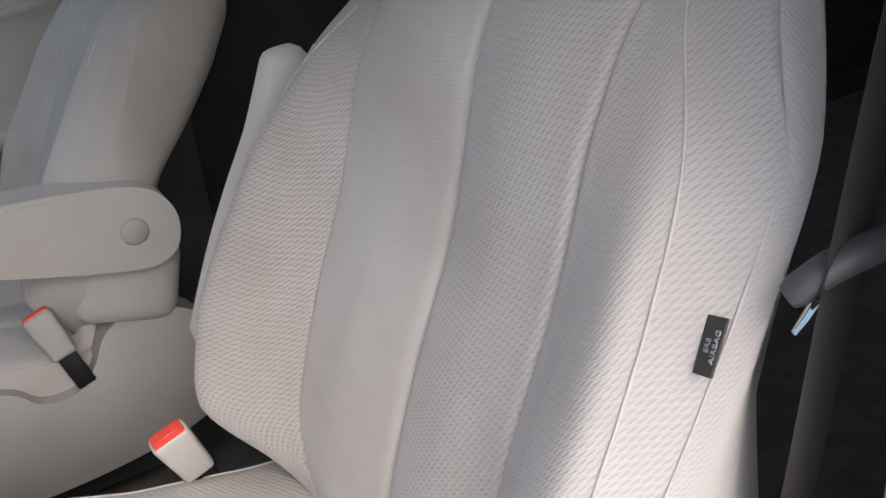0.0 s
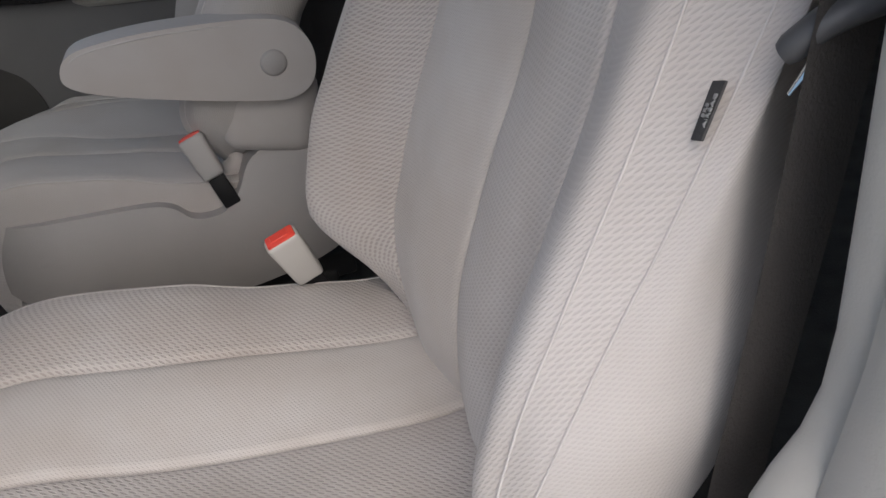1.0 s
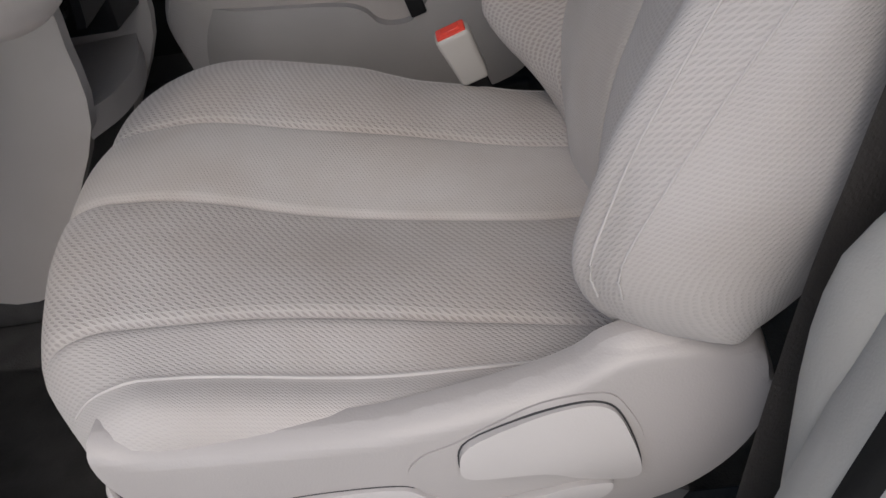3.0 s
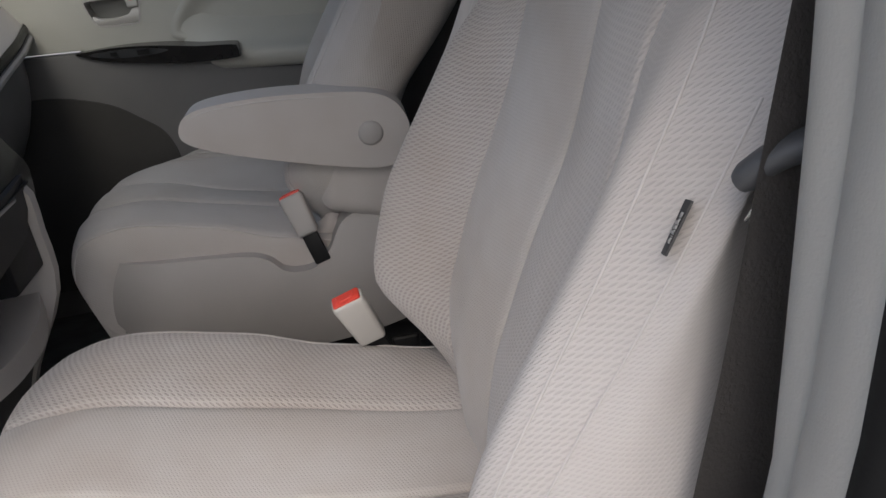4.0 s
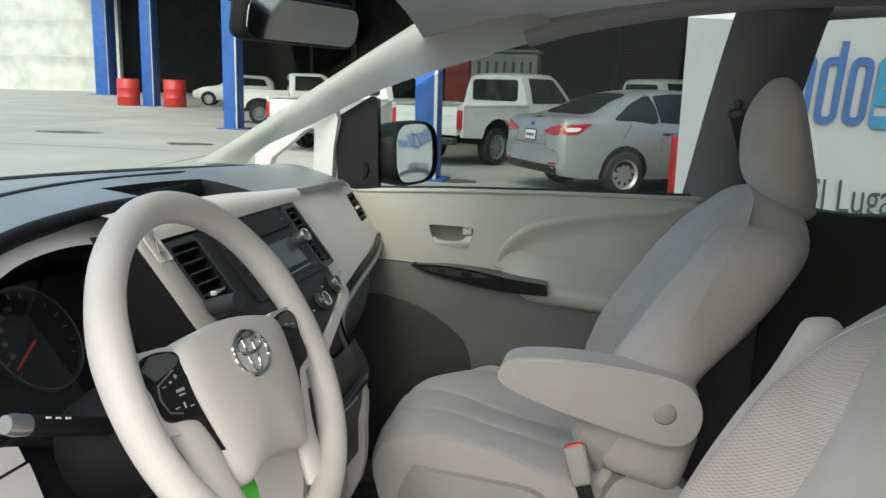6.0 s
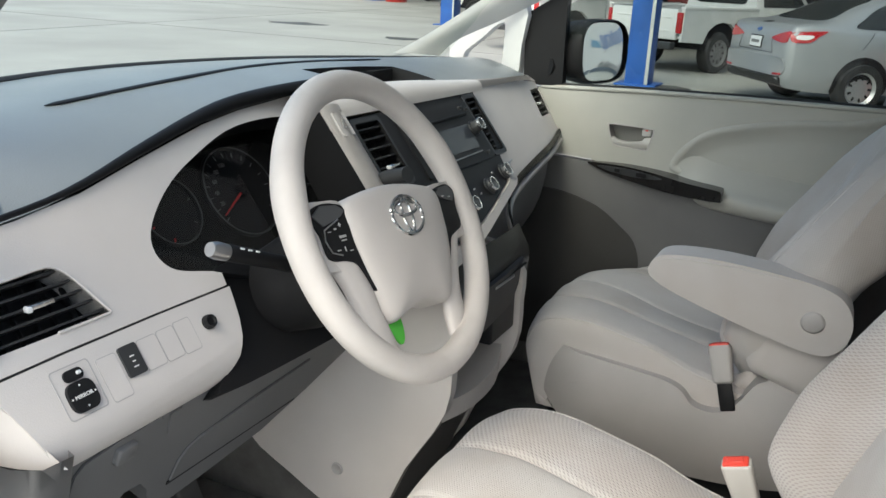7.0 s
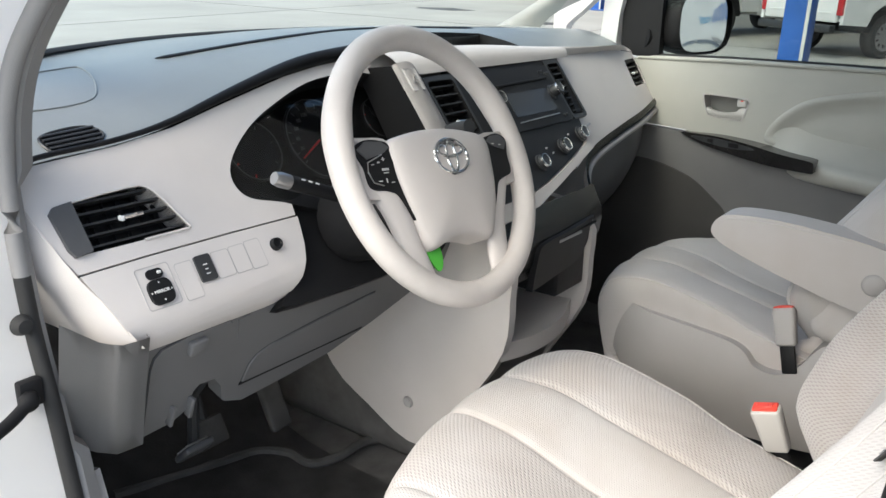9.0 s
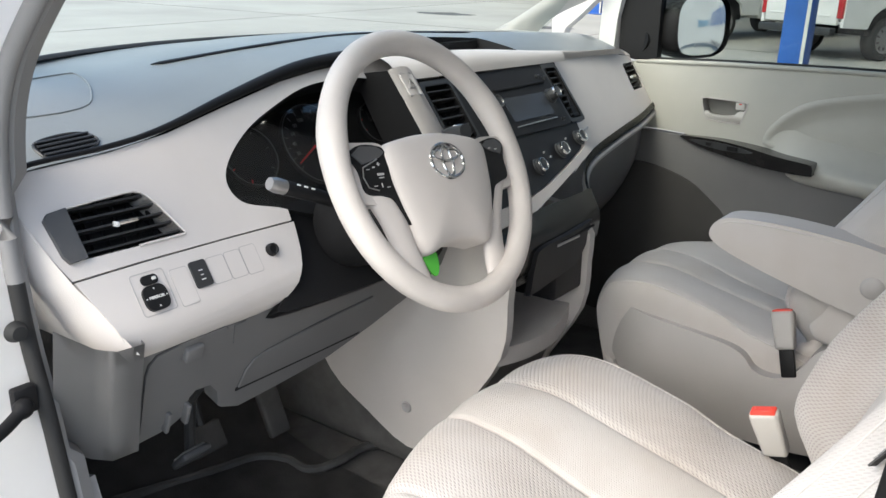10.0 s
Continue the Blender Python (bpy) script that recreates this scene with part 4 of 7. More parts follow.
        hgt = [(-0.135, 0.752), (-0.130, 0.7585), (-0.096, 0.763), (-0.059, 0.7645), (-0.042, 0.762), (-0.030, 0.753), (-0.016, 0.743), (0.013, 0.738), (0.043, 0.741), (0.060, 0.746), (0.086, 0.747), (0.091, 0.742), (0.084, 0.729), (0.066, 0.717), (0.038, 0.712), (-0.026, 0.715), (-0.102, 0.727), (-0.127, 0.733)]
        well = [(-0.041, 0.775), (-0.030, 0.789), (-0.008, 0.796), (0.016, 0.806), (0.05, 0.8165), (0.088, 0.819), (0.103, 0.806), (0.113, 0.779), (0.113, 0.746), (0.10, 0.7425), (0.05, 0.744), (0.014, 0.7385), (-0.016, 0.742), (-0.032, 0.754)]

        def grown(pts, g):
            ca, cb = sum(p[0] for p in pts) / len(pts), sum(p[1] for p in pts) / len(pts)
            return [(a + g * (a - ca) / math.hypot(a - ca, b - cb), b + g * (b - cb) / math.hypot(a - ca, b - cb)) for a, b in pts]

        raised("lever_gap", grown(hgt, 0.0013), 0.0006, M_DARK, "", 0.0, 0.0, 0.003)
        raised("lever_well", well, 0.0016, M_SEATPL, "smooth grey lever recess", 0.001, 0.0, 0.003)
        raised("height_lever", hgt, 0.0035, M_LEVER, "pale grey height lever", 0.004, 0.003)
        raised("lever_gap", grown(rec, 0.0012), 0.0022, M_DARK, "", 0.0, 0.0, 0.003)
        raised("recline_lever", rec, 0.0050, M_LEVER, "pale grey recline lever", 0.004, 0.004)
        bm = plate([rounded(-0.182, 0.7465, -0.146, 0.7585, 0.003)], lambda a, b, t: P(a, face(a, b) + 0.0016 + t, b), 0.006, edge=0.001)
        part("tether_slot", bm, M_LEVER, shield)
        part("slot_mark", plate([rounded(-0.178, 0.7495, -0.150, 0.7555, 0.002)], lambda a, b, t: P(a, face(a, b) + 0.0020 + t, b), 0.002), M_SEATPL, shield, smooth=False)
        # rail cover below the shield
        bm = plate([[(-0.205, 0.712), (0.125, 0.700), (0.15, 0.690), (0.13, 0.655), (-0.185, 0.668)]], lambda a, b, t: P(a, 0.262 + t, b), 0.03, edge=0.004)
        rc = part("rail_cover", bm, M_CHEEK, S, "dark grey rail cover")
        for a, b in ((-0.182, 0.687), (0.082, 0.682)):
            part("bolt_cap", lathe([(0.0, 0.002), (0.005, 0.002), (0.0065, 0.0)], frame_of(P(a, 0.2625, b), (1, 0, 0), (0, 0, 1)), 14), M_SHIELD, rc)
    # console-side shield with a notch for the buckle
    if o > 0:
        low = curve2([(-0.428, 0.797), (-0.405, 0.808), (-0.36, 0.806), (-0.30, 0.799), (-0.22, 0.792), (-0.150, 0.784), (-0.118, 0.772), (-0.098, 0.752), (-0.073, 0.745), (-0.044, 0.750), (-0.018, 0.774), (0.008, 0.812), (0.048, 0.830), (0.09, 0.824), (0.14, 0.79), (0.15, 0.70), (0.10, 0.63), (-0.05, 0.60), (-0.22, 0.605), (-0.300, 0.627), (-0.362, 0.672), (-0.408, 0.735)], 5)
        fsh = lambda a, b: 0.203 - 0.016 * math.sin(math.pi * min(1, max(0, (b - 0.60) / 0.215))) + 1.2 * max(0, -a - 0.30) ** 1.5
        bm = plate([low], lambda a, b, t: Vector((a, fsh(a, b) - t, b)), 0.05, edge=0.010, grid=0.02)
        part("inner_shield", bm, M_SHIELD, S, "grey plastic console-side seat shield")
        bm = rbox((0.085, 0.050, 0.035), Vector((-0.062, 0.246, 0.735)), None, 0.004)
        part("buckle_pocket", bm, M_BLACK, S)
        bm = tube(spline([(-0.055, 0.262, 0.775), (-0.028, 0.258, 0.782), (-0.008, 0.262, 0.800), (-0.012, 0.275, 0.83)], 5), [0.018, 0.018, 0.018, 0.018, 0.018, 0.017, 0.017, 0.016, 0.016, 0.015, 0.014, 0.014, 0.013, 0.012, 0.010, 0.008], 12)
        part("cover_flap", bm, M_SIDE, S, "loose cloth flap behind the buckle")
    # head rest on two posts
    top = 1.285
    hy = 0.025 if o < 0 else 0.0
    hz = head_z - top
    for w in (-0.075, 0.075):
        a = B((0.338 if o < 0 else 0.342) + hx, w, top - 0.02) + Vector((0, hy, 0))
        b = a + Vector((0.06 * (hz + 0.06), 0, hz + 0.06))
        part("headrest_post", tube([a, b], 0.0065, 12), M_CHROME, S, "chrome headrest post")
        hit, nor, _, _ = skin.ray_cast(a + Vector((0.06 * 0.1, 0, 0.2)), Vector((-0.06, 0, -1)))
        if hit is None:
            hit, nor = a + Vector((0, 0, 0.03)), Vector((0, 0, 1))
        nor = nor if nor.z > 0 else -nor
        tilt = nor.lerp(Vector((0, 0, 1)), 0.12).to_track_quat("Z", "X").to_matrix().to_4x4()
        bm = lathe([(0.0, 0.006), (0.010, 0.006), (0.0145, 0.0045), (0.0175, 0.001), (0.0180, -0.003), (0.0175, -0.006)], Matrix.Translation(hit + nor * 0.001) @ tilt, 24)
        if o < 0:
            part("post_collar", bm, M_TRIM, S, "pale plastic post collar")
    own = bmesh.new()
    rings = []
    hh, hd, hw_ = (0.21, 0.060, 1.0) if o < 0 else (0.252, 0.058, 0.92)
    for k in range(25):
        v = 0.5 - 0.5 * math.cos(math.pi * (0.02 + 0.96 * k / 24))
        q = max(0.02, 1 - abs(2 * v - 1) ** 3.2) ** (1 / 2.4)
        c = Vector((0.346 + hx + (0.0 if o < 0 else -0.125), yc + hy, head_z)) + Vector(((0.12 if o < 0 else 0.02) * hh * v, 0, hh * v))
        wid = smooth_table(v, [(0, 0.128), (0.25, 0.154), (0.55, 0.170), (0.8, 0.160), (1, 0.115)] if o < 0 else [(0, 0.118), (0.25, 0.142), (0.55, 0.156), (0.8, 0.146), (1, 0.105)])
        if o > 0:
            c.x += smooth_table(v, [(0, 0.046), (0.15, 0.028), (0.35, 0.010), (0.7, 0.0), (1, 0.006)])
            hd = smooth_table(v, [(0, 0.054), (0.3, 0.058), (0.6, 0.050), (1, 0.034)])
            q = max(q, 0.50 + 0.24 * min(1.0, v / 0.05)) if v < 0.5 else q
        rings.append([own.verts.new(c + Vector((hd * q * math.copysign(abs(math.cos(t)) ** 0.75, math.cos(t)), hw_ * wid * (0.30 + 0.70 * q) * math.copysign(abs(math.sin(t)) ** 0.62, math.sin(t)), 0))) for t in (2 * math.pi * j / 40 for j in range(40))])
    lay = own.loops.layers.uv.verify()
    for k, (A, C) in enumerate(zip(rings, rings[1:])):
        for j in range(40):
            f = own.faces.new((A[j], A[(j + 1) % 40], C[(j + 1) % 40], C[j]))
            for lp, (a, b) in zip(f.loops, ((j, k), (j + 1, k), (j + 1, k + 1), (j, k + 1))):
                lp[lay].uv = (a * 0.018, b * 0.0125)
    own.faces.new(rings[0]), own.faces.new(rings[-1])
    part("headrest", own, M_PLAIN, S, "pale grey cloth headrest", sharp=70)
    if has_tag:
        root = Vector((0.2166, -0.6862, 1.1176))
        sd, out = Vector((0.0146, 0.0040, 0.0231)).normalized(), Vector((-0.0028, -0.0130, 0.0047)).normalized()
        face_ = sd.cross(out)
        face_ = face_ if face_.x < 0 else -face_
        bm = plate([rounded(-0.0140, -0.001, 0.0140, 0.0140, 0.001)], lambda a, b, t: root + sd * a + out * b + face_ * (0.0035 + t + 0.0003 * math.sin(b * 300 + a * 90)), 0.0012)
        tag = part("label_tag", bm, M_TAG, back, "small black woven airbag tag", smooth=False)
        for dy, txt in ((0.0060, "SRS"), (0.0118, "AIRBAG")):
            part("lettering", text_mesh(txt, 0.0046, frame_of(root + out * dy + face_ * 0.0042, sd, -out)), M_TAGTXT, tag, "pale woven letters", smooth=False)
    return S


DS = seat("driver_seat", "pale grey cloth driver's seat with netted panels and black airbag tag", -0.415, -1, 0.0, 0.0, 0.0, 1.335, True, [(0.7, 1.0), (1.3, 1.0)], 0.024)
PS = seat("passenger_seat", "pale grey cloth passenger seat with its arm rest down", 0.48, 1, -0.086, -0.140, 0.06, 1.246, False, [(0.7, 1.0), (1.0, 1.0), (1.1, 1.35), (1.2, 1.75), (1.3, 1.7)], 0.004, 0.045)

# passenger arm rest, lowered
arm = [(-0.190, 1.006), (-0.180, 1.028), (-0.150, 1.038), (-0.08, 1.040), (0.0, 1.034), (0.08, 1.023), (0.120, 1.004), (0.137, 0.967), (0.127, 0.925), (0.095, 0.907), (0.04, 0.916), (-0.06, 0.945), (-0.14, 0.972), (-0.178, 0.990)]
bm = plate([curve2(arm, 5)], lambda a, b, t: Vector((a, 0.150 - t - 0.006 * math.sin(math.pi * min(1, max(0, (b - 0.905) / 0.135))), b)), 0.066, edge=0.014, grid=0.02)
A1 = part("armrest", bm, M_SIDE, PS, "pale cloth arm rest, lowered")
part("piping", tube([Vector((a, 0.149, b - 0.006)) for a, b in curve2(arm[1:7], 5, False)], 0.0013, 6), M_PIPE, A1)
bm = lathe([(0.0, 0.005), (0.014, 0.005), (0.0175, 0.003), (0.019, 0.0)], frame_of((0.079, 0.145, 0.963), (1, 0, 0), (0, 0, 1)), 24)
part("pivot_cap", bm, M_SHIELD, A1)
bm = rbox((0.14, 0.07, 0.13), (0.060, 0.222, 0.878), Euler((0, 0.30, 0)).to_matrix(), 0.03, 4)
part("armrest_bracket", bm, M_SIDE, PS)
# driver's arm rest, folded up along the backrest
pts = [(smooth_table(z, SPINE) - lerp(z, [(0.9, 0.050), (1.05, 0.040), (1.2, 0.012)]), -0.098, z) for z in (0.90, 0.95, 1.0, 1.05, 1.1, 1.14, 1.17, 1.19)]
bm = tube(spline(pts, 4), [0.024] + [0.032] * 24 + [0.030, 0.024, 0.016, 0.006], 14, up=(0, 1, 0), flat=0.62)
A2 = part("armrest", bm, M_SIDE, DS, "pale cloth arm rest, folded up")
part("piping", tube([Vector((p[0] - 0.024, p[1] - 0.013, p[2])) for p in spline(pts, 4)[2:-3]], 0.0012, 6), M_PIPE, A2)


# ---- belts ----
def buckle(name, label, p, lean, col, tall, stem=0.16):
    """A belt buckle: upright case with a red press button in its top."""
    B = thing(name, label, "seat belt buckle", (p[0] + 0.02, p[1], p[2] - tall))
    m = Matrix.Translation(p) @ Euler((lean[0], lean[1], 0)).to_matrix().to_4x4()
    bm = rbox((0.040, 0.023, tall), (0, 0, -tall / 2), None, 0.006, 3)
    for v in bm.verts:
        if v.co.z < -tall * 0.6:
            v.co.x *= 0.86
    bm.transform(m)
    part("case", bm, col, B)
    bm = rbox((0.034, 0.0175, 0.006), (0, 0, -0.0010), None, 0.0025, 2)
    bm.transform(m)
    btn = part("button", bm, M_RED, B, "red press button")
    bm = rbox((0.022, 0.009, 0.002), (0, 0, 0.0021), None, 0.0008, 1)
    bm.transform(m)
    part("press_mark", bm, M_RED, btn)
    bm = rbox((0.026, 0.008, stem), (0, 0, -tall - stem / 2 + 0.01), None, 0.003, 2)
    bm.transform(m)
    part("stalk", bm, M_BLACK, B)
    return B


buckle("belt_buckle", "pale grey belt buckle with red button beside the driver's seat", (0.017, -0.182, 0.866), (0.30, -0.30), M_TRIM, 0.075)
buckle("belt_buckle", "pale grey belt buckle standing in the passenger seat's side", (-0.065, 0.215, 0.868), (-0.22, -0.28), M_SHIELD, 0.070, 0.06)


# ---- driver's middle post, belt ----
TRIM_X = [(0.50, 0.165), (0.90, 0.168), (0.945, 0.172), (0.975, 0.181), (1.0, 0.203), (1.03, 0.215), (1.10, 0.221), (1.2, 0.227), (1.37, 0.236), (1.6, 0.253), (1.7, 0.266)]
SEAL_X = [(0.50, 0.07), (0.8, 0.14), (0.95, 0.181), (1.05, 0.209), (1.12, 0.219), (1.2, 0.226), (1.37, 0.236), (1.6, 0.252), (1.7, 0.264)]


def post_sheet(pts, table, material, name, label, cat="pillar"):
    """A strip of the middle post: pts are offsets (x, y) from the table's edge line."""
    zs = [0.50, 0.62, 0.80, 0.90, 0.93, 0.95, 0.97, 0.985, 1.0, 1.02, 1.05, 1.1, 1.2, 1.3, 1.4, 1.5, 1.6, 1.68]
    line = spline([(*p, 0) for p in pts], 4)
    bm, _ = sheet(lambda p, z: Vector((smooth_table(z, table) + p.x, p.y + 0.05 * max(0, z - 1.25), z)), line, zs)
    bmesh.ops.solidify(bm, geom=bm.faces[:], thickness=0.003)
    return single(name, bm, material, label, cat, kind="structure")


post_sheet([(0.20, -0.765), (0.05, -0.766), (0.008, -0.770), (0.0, -0.779), (0.004, -0.795), (0.016, -0.808)], TRIM_X, M_PILLAR, "pillar_middle_trim", "pale grey plastic trim on the door pillar")
post_sheet([(0.004, -0.797), (0.001, -0.806), (0.0, -0.818), (0.002, -0.831)], SEAL_X, M_PILLAR, "trim_seal_rear", "grey flocked door seal on the pillar", "trim")
post_sheet([(0.002, -0.829), (0.0, -0.836), (0.002, -0.843), (0.010, -0.848)], SEAL_X, M_RUBBER, "trim_rubber_rear", "black rubber edge of the door seal", "trim")
post_sheet([(0.006, -0.843), (0.012, -0.87), (0.04, -0.92), (0.22, -0.93)], SEAL_X, M_BODY, "pillar_middle_left", "white painted door pillar")

BELT = thing("seat_belt", "taupe webbing seat belt with black tongue hanging beside the driver's seat", "seat belt", (0.25, -0.76, 0.6))
path = spline([(0.33, -0.765, 1.58), (0.288, -0.735, 1.35), (0.263, -0.727, 1.207), (0.240, -0.725, 1.07), (0.223, -0.725, 0.987), (0.203, -0.725, 0.882), (0.165, -0.73, 0.62)], 6)
bm, _ = sheet(lambda u, v: path[int(v)] + Vector((0.0225 * u, 0.0055 * u, 0)), [-1, -0.5, 0, 0.5, 1], range(len(path)))
bmesh.ops.solidify(bm, geom=bm.faces[:], thickness=0.0015)
part("webbing", bm, M_BELT, BELT)
bm = tube(spline([(0.313, -0.757, 1.166), (0.278, -0.740, 1.171), (0.247, -0.728, 1.164), (0.232, -0.716, 1.149)], 6), [0.0085] * 9 + [0.009] * 9 + [0.007], 12, flat=0.75)
tongue = part("tongue", bm, M_CHEEK, BELT, "black plastic belt tongue")
bm = tube([(0.244, -0.724, 1.152), (0.237, -0.721, 1.139), (0.233, -0.719, 1.132)], [0.0035, 0.003, 0.002], 8, flat=0.3)
part("latch_plate", bm, M_CHROME, tongue, "chrome latch plate")

PB = thing("seat_belt", "grey webbing seat belt in its guide on the passenger's door pillar", "seat belt", (0.27, 0.765, 1.0))
path = spline([(0.244, 0.757, 1.425), (0.262, 0.755, 1.36), (0.285, 0.755, 1.25), (0.30, 0.757, 1.10)], 6)
bm, _ = sheet(lambda u, v: path[int(v)] + Vector((0.019 * u, 0.010 * u, 0.004 * u)), [-1, -0.5, 0, 0.5, 1], range(len(path)))
bmesh.ops.solidify(bm, geom=bm.faces[:], thickness=0.0015)
part("webbing", bm, M_BELT, PB)
ring_ = [Vector((0.240 + 0.018 * math.cos(2 * math.pi * k / 20), 0.757 + 0.008 * math.cos(2 * math.pi * k / 20), 1.430 + 0.012 * math.sin(2 * math.pi * k / 20))) for k in range(20)]
guide = part("belt_guide", tube(ring_, 0.0038, 8, closed=True), M_CHEEK, PB, "dark plastic belt guide")
part("guide_bolt", lathe([(0.0, 0.005), (0.007, 0.004), (0.009, 0.0)], frame_of((0.244, 0.768, 1.452), (1, 0, 0), (0, 0, 1)), 18), M_CHEEK, guide)

# ---- dashboard ----
DASH = thing("dashboard", "two-tone dashboard with pale beige face and dark grey top", "dashboard", (-0.8, 0, FLOOR))
NX, NZ = 0.85, 0.527


def FD(a, b, o=0.0):
    """Driver's face of the dash at (y, z), o metres proud of it."""
    return Vector((-0.544 - 0.62 * (b - 1.06) + NX * o, a, b + NZ * o))


def FC(a, b, o=0.0):
    """Middle face."""
    return Vector((-0.50 - 0.75 * (b - 1.11) + 0.8 * o, a, b + 0.6 * o))


def FP(a, b, o=0.0):
    """Passenger's face, curving away at the far end."""
    return Vector((-0.56 - 0.6 * (b - 1.12) - 0.25 * max(0, a - 0.62) ** 1.5 + 0.857 * o, a, b + 0.515 * o))


def FK(a, b, o=0.0):
    """Knee panels under the driver's face."""
    return Vector((-0.535 - 0.4 * (1.01 - b) + 0.93 * o, a, b - 0.37 * o))


LIP = [(-0.86, 1.20), (-0.817, 1.214), (-0.707, 1.221), (-0.621, 1.232), (-0.518, 1.254), (-0.398, 1.278), (-0.321, 1.288), (-0.2, 1.298), (-0.10, 1.300), (0.10, 1.295), (0.30, 1.283), (0.50, 1.274), (0.664, 1.270), (0.80, 1.262)]


def lip_at(y):
    z = smooth_table(y, LIP)
    xd, xc = -0.544 - 0.62 * (z - 1.06), -0.655 + 0.06 * max(0, y) ** 2 - 0.02 * max(0, y - 0.6)
    k = min(1, max(0, (y + 0.30) / 0.25))
    return Vector((xd * (1 - k) + xc * k - 2.8 * max(0, y - 0.62) ** 2, y, z))


def pad_at(y, v):
    a, b = lip_at(y) + Vector((-0.004, 0, lerp(y, [(-0.86, 0.005), (-0.66, 0.006), (-0.5, 0.010), (-0.35, 0.014)]))), WS_B(y * 0.93)
    p = a.lerp(b, v)
    p.z += 0.020 * math.sin(math.pi * min(1, v * 1.1)) * (1 - 0.3 * v) - 0.010 * (1 - v) ** 6
    return p


HOOD_Y0, HOOD_Y1, HOOD_V = -0.06, 0.235, 0.20


def carved(y, v):
    """The top pad with the sunken display bay in its middle."""
    p = pad_at(y, v)
    if HOOD_Y0 < y < HOOD_Y1 and v < HOOD_V:
        p.z -= 0.012 + 0.026 * v / HOOD_V
    return p


ys = [-0.86 + 1.66 * k / 60 for k in range(61)]
cy = sorted(ys + [HOOD_Y0 - 0.001, HOOD_Y0 + 0.001, HOOD_Y1 - 0.001, HOOD_Y1 + 0.001])
cv = [0, 0.015, 0.04, 0.08, 0.14, HOOD_V - 0.002, HOOD_V + 0.002, 0.26, 0.32, 0.44, 0.56, 0.68, 0.8, 0.9, 1.0]
bm, _ = sheet(carved, cy, cv, bands=lambda i, j: 1 if cy[i] > HOOD_Y0 - 0.002 and cy[i + 1] < HOOD_Y1 + 0.002 and cv[j] < HOOD_V else 0)
top = part("top_pad", bm, [M_PAD, M_BLACK], DASH, "dark blue-grey grained top pad with sunken display bay", sharp=30)
thick = [lerp(y, [(-0.86, 0.0030), (-0.66, 0.0036), (-0.5, 0.0072), (-0.35, 0.0100)]) for y in ys if y < -0.04]
bm = tube([lip_at(y) + Vector((0.001, 0, 0.8 * r)) for y, r in zip(ys, thick)], thick, 10, up=(0, 1, 0))
part("pad_lip", bm, M_BLACK, DASH, "black rolled edge of the top pad")
bm = plate([rounded(-0.05, 1.290, 0.225, 1.318, 0.004)], lambda a, b, o: Vector((pad_at(a, HOOD_V).x + 0.006 + o, a, b - 0.01)), 0.004)
part("display", bm, M_GLOSS, DASH, "black sunken display", smooth=False)
# top vents and speaker
VT = curve2([(-0.788, 0.10), (-0.785, 0.050), (-0.777, 0.022), (-0.752, 0.018), (-0.724, 0.025), (-0.708, 0.053), (-0.716, 0.10), (-0.736, 0.122), (-0.768, 0.12)], 3)
bm = plate([VT], lambda a, b, o: pad_at(a, b) + Vector((0, 0, o + 0.0015)), 0.004)
tv = part("top_vent", bm, M_BLACK, DASH, "black demister vent", smooth=False)
part("vent_rim", tube([pad_at(a, b) + Vector((0, 0, 0.0015)) for a, b in VT], 0.0016, 6, closed=True), M_DARK, tv)
for k in range(4):
    v = 0.036 + 0.0215 * k
    ins = [a for a, b in VT if abs(b - v) < 0.02]
    part("slat", tube([pad_at(min(ins) + 0.004, v) + Vector((0, 0, 0.003)), pad_at(max(ins) - 0.004, v) + Vector((0, 0, 0.003))], 0.0022, 6, flat=0.7), M_DARK, tv)
bm = tube([pad_at(a, b) + Vector((0, 0, 0.0005)) for a, b in curve2([(-0.82, 0.33), (-0.70, 0.26), (-0.66, 0.36), (-0.64, 0.56), (-0.66, 0.64), (-0.80, 0.66)], 4)], 0.0012, 6, closed=True)
part("speaker_grille", bm, M_PAD, DASH)
pts = []
for y, x in ((-0.523, -0.835), (-0.453, -0.825), (-0.357, -0.812), (-0.25, -0.812), (-0.11, -0.82), (0.05, -0.83), (0.20, -0.835), (0.34, -0.84)):
    x0, x1 = pad_at(y, 0).x, pad_at(y, 1).x
    pts.append(pad_at(y, (x - x0) / (x1 - x0)) + Vector((0, 0, 0.0008)))
bm = tube(spline(pts, 4), [0.002] + [0.0075] * 27 + [0.002], 8, flat=0.25, up=(0, 0, 1))
part("demister_slot", bm, M_BLACK, DASH)

# driver's face: upper panel round vent and cluster, rolled switch panel below it
CLU = curve2([(-0.155, 1.180), (-0.147, 1.225), (-0.204, 1.264), (-0.336, 1.266), (-0.447, 1.237), (-0.517, 1.206), (-0.562, 1.168), (-0.555, 1.135), (-0.499, 1.117), (-0.40, 1.09), (-0.25, 1.11)], 5)
VH = [(-0.803, 1.1665), (-0.788, 1.168), (-0.75, 1.1705), (-0.712, 1.172), (-0.700, 1.1718), (-0.691, 1.169), (-0.684, 1.1635), (-0.677, 1.1545), (-0.6545, 1.1165), (-0.657, 1.1152), (-0.72, 1.1152), (-0.803, 1.1155)]
ROLL_B, ROLL_R = 1.042, 0.034


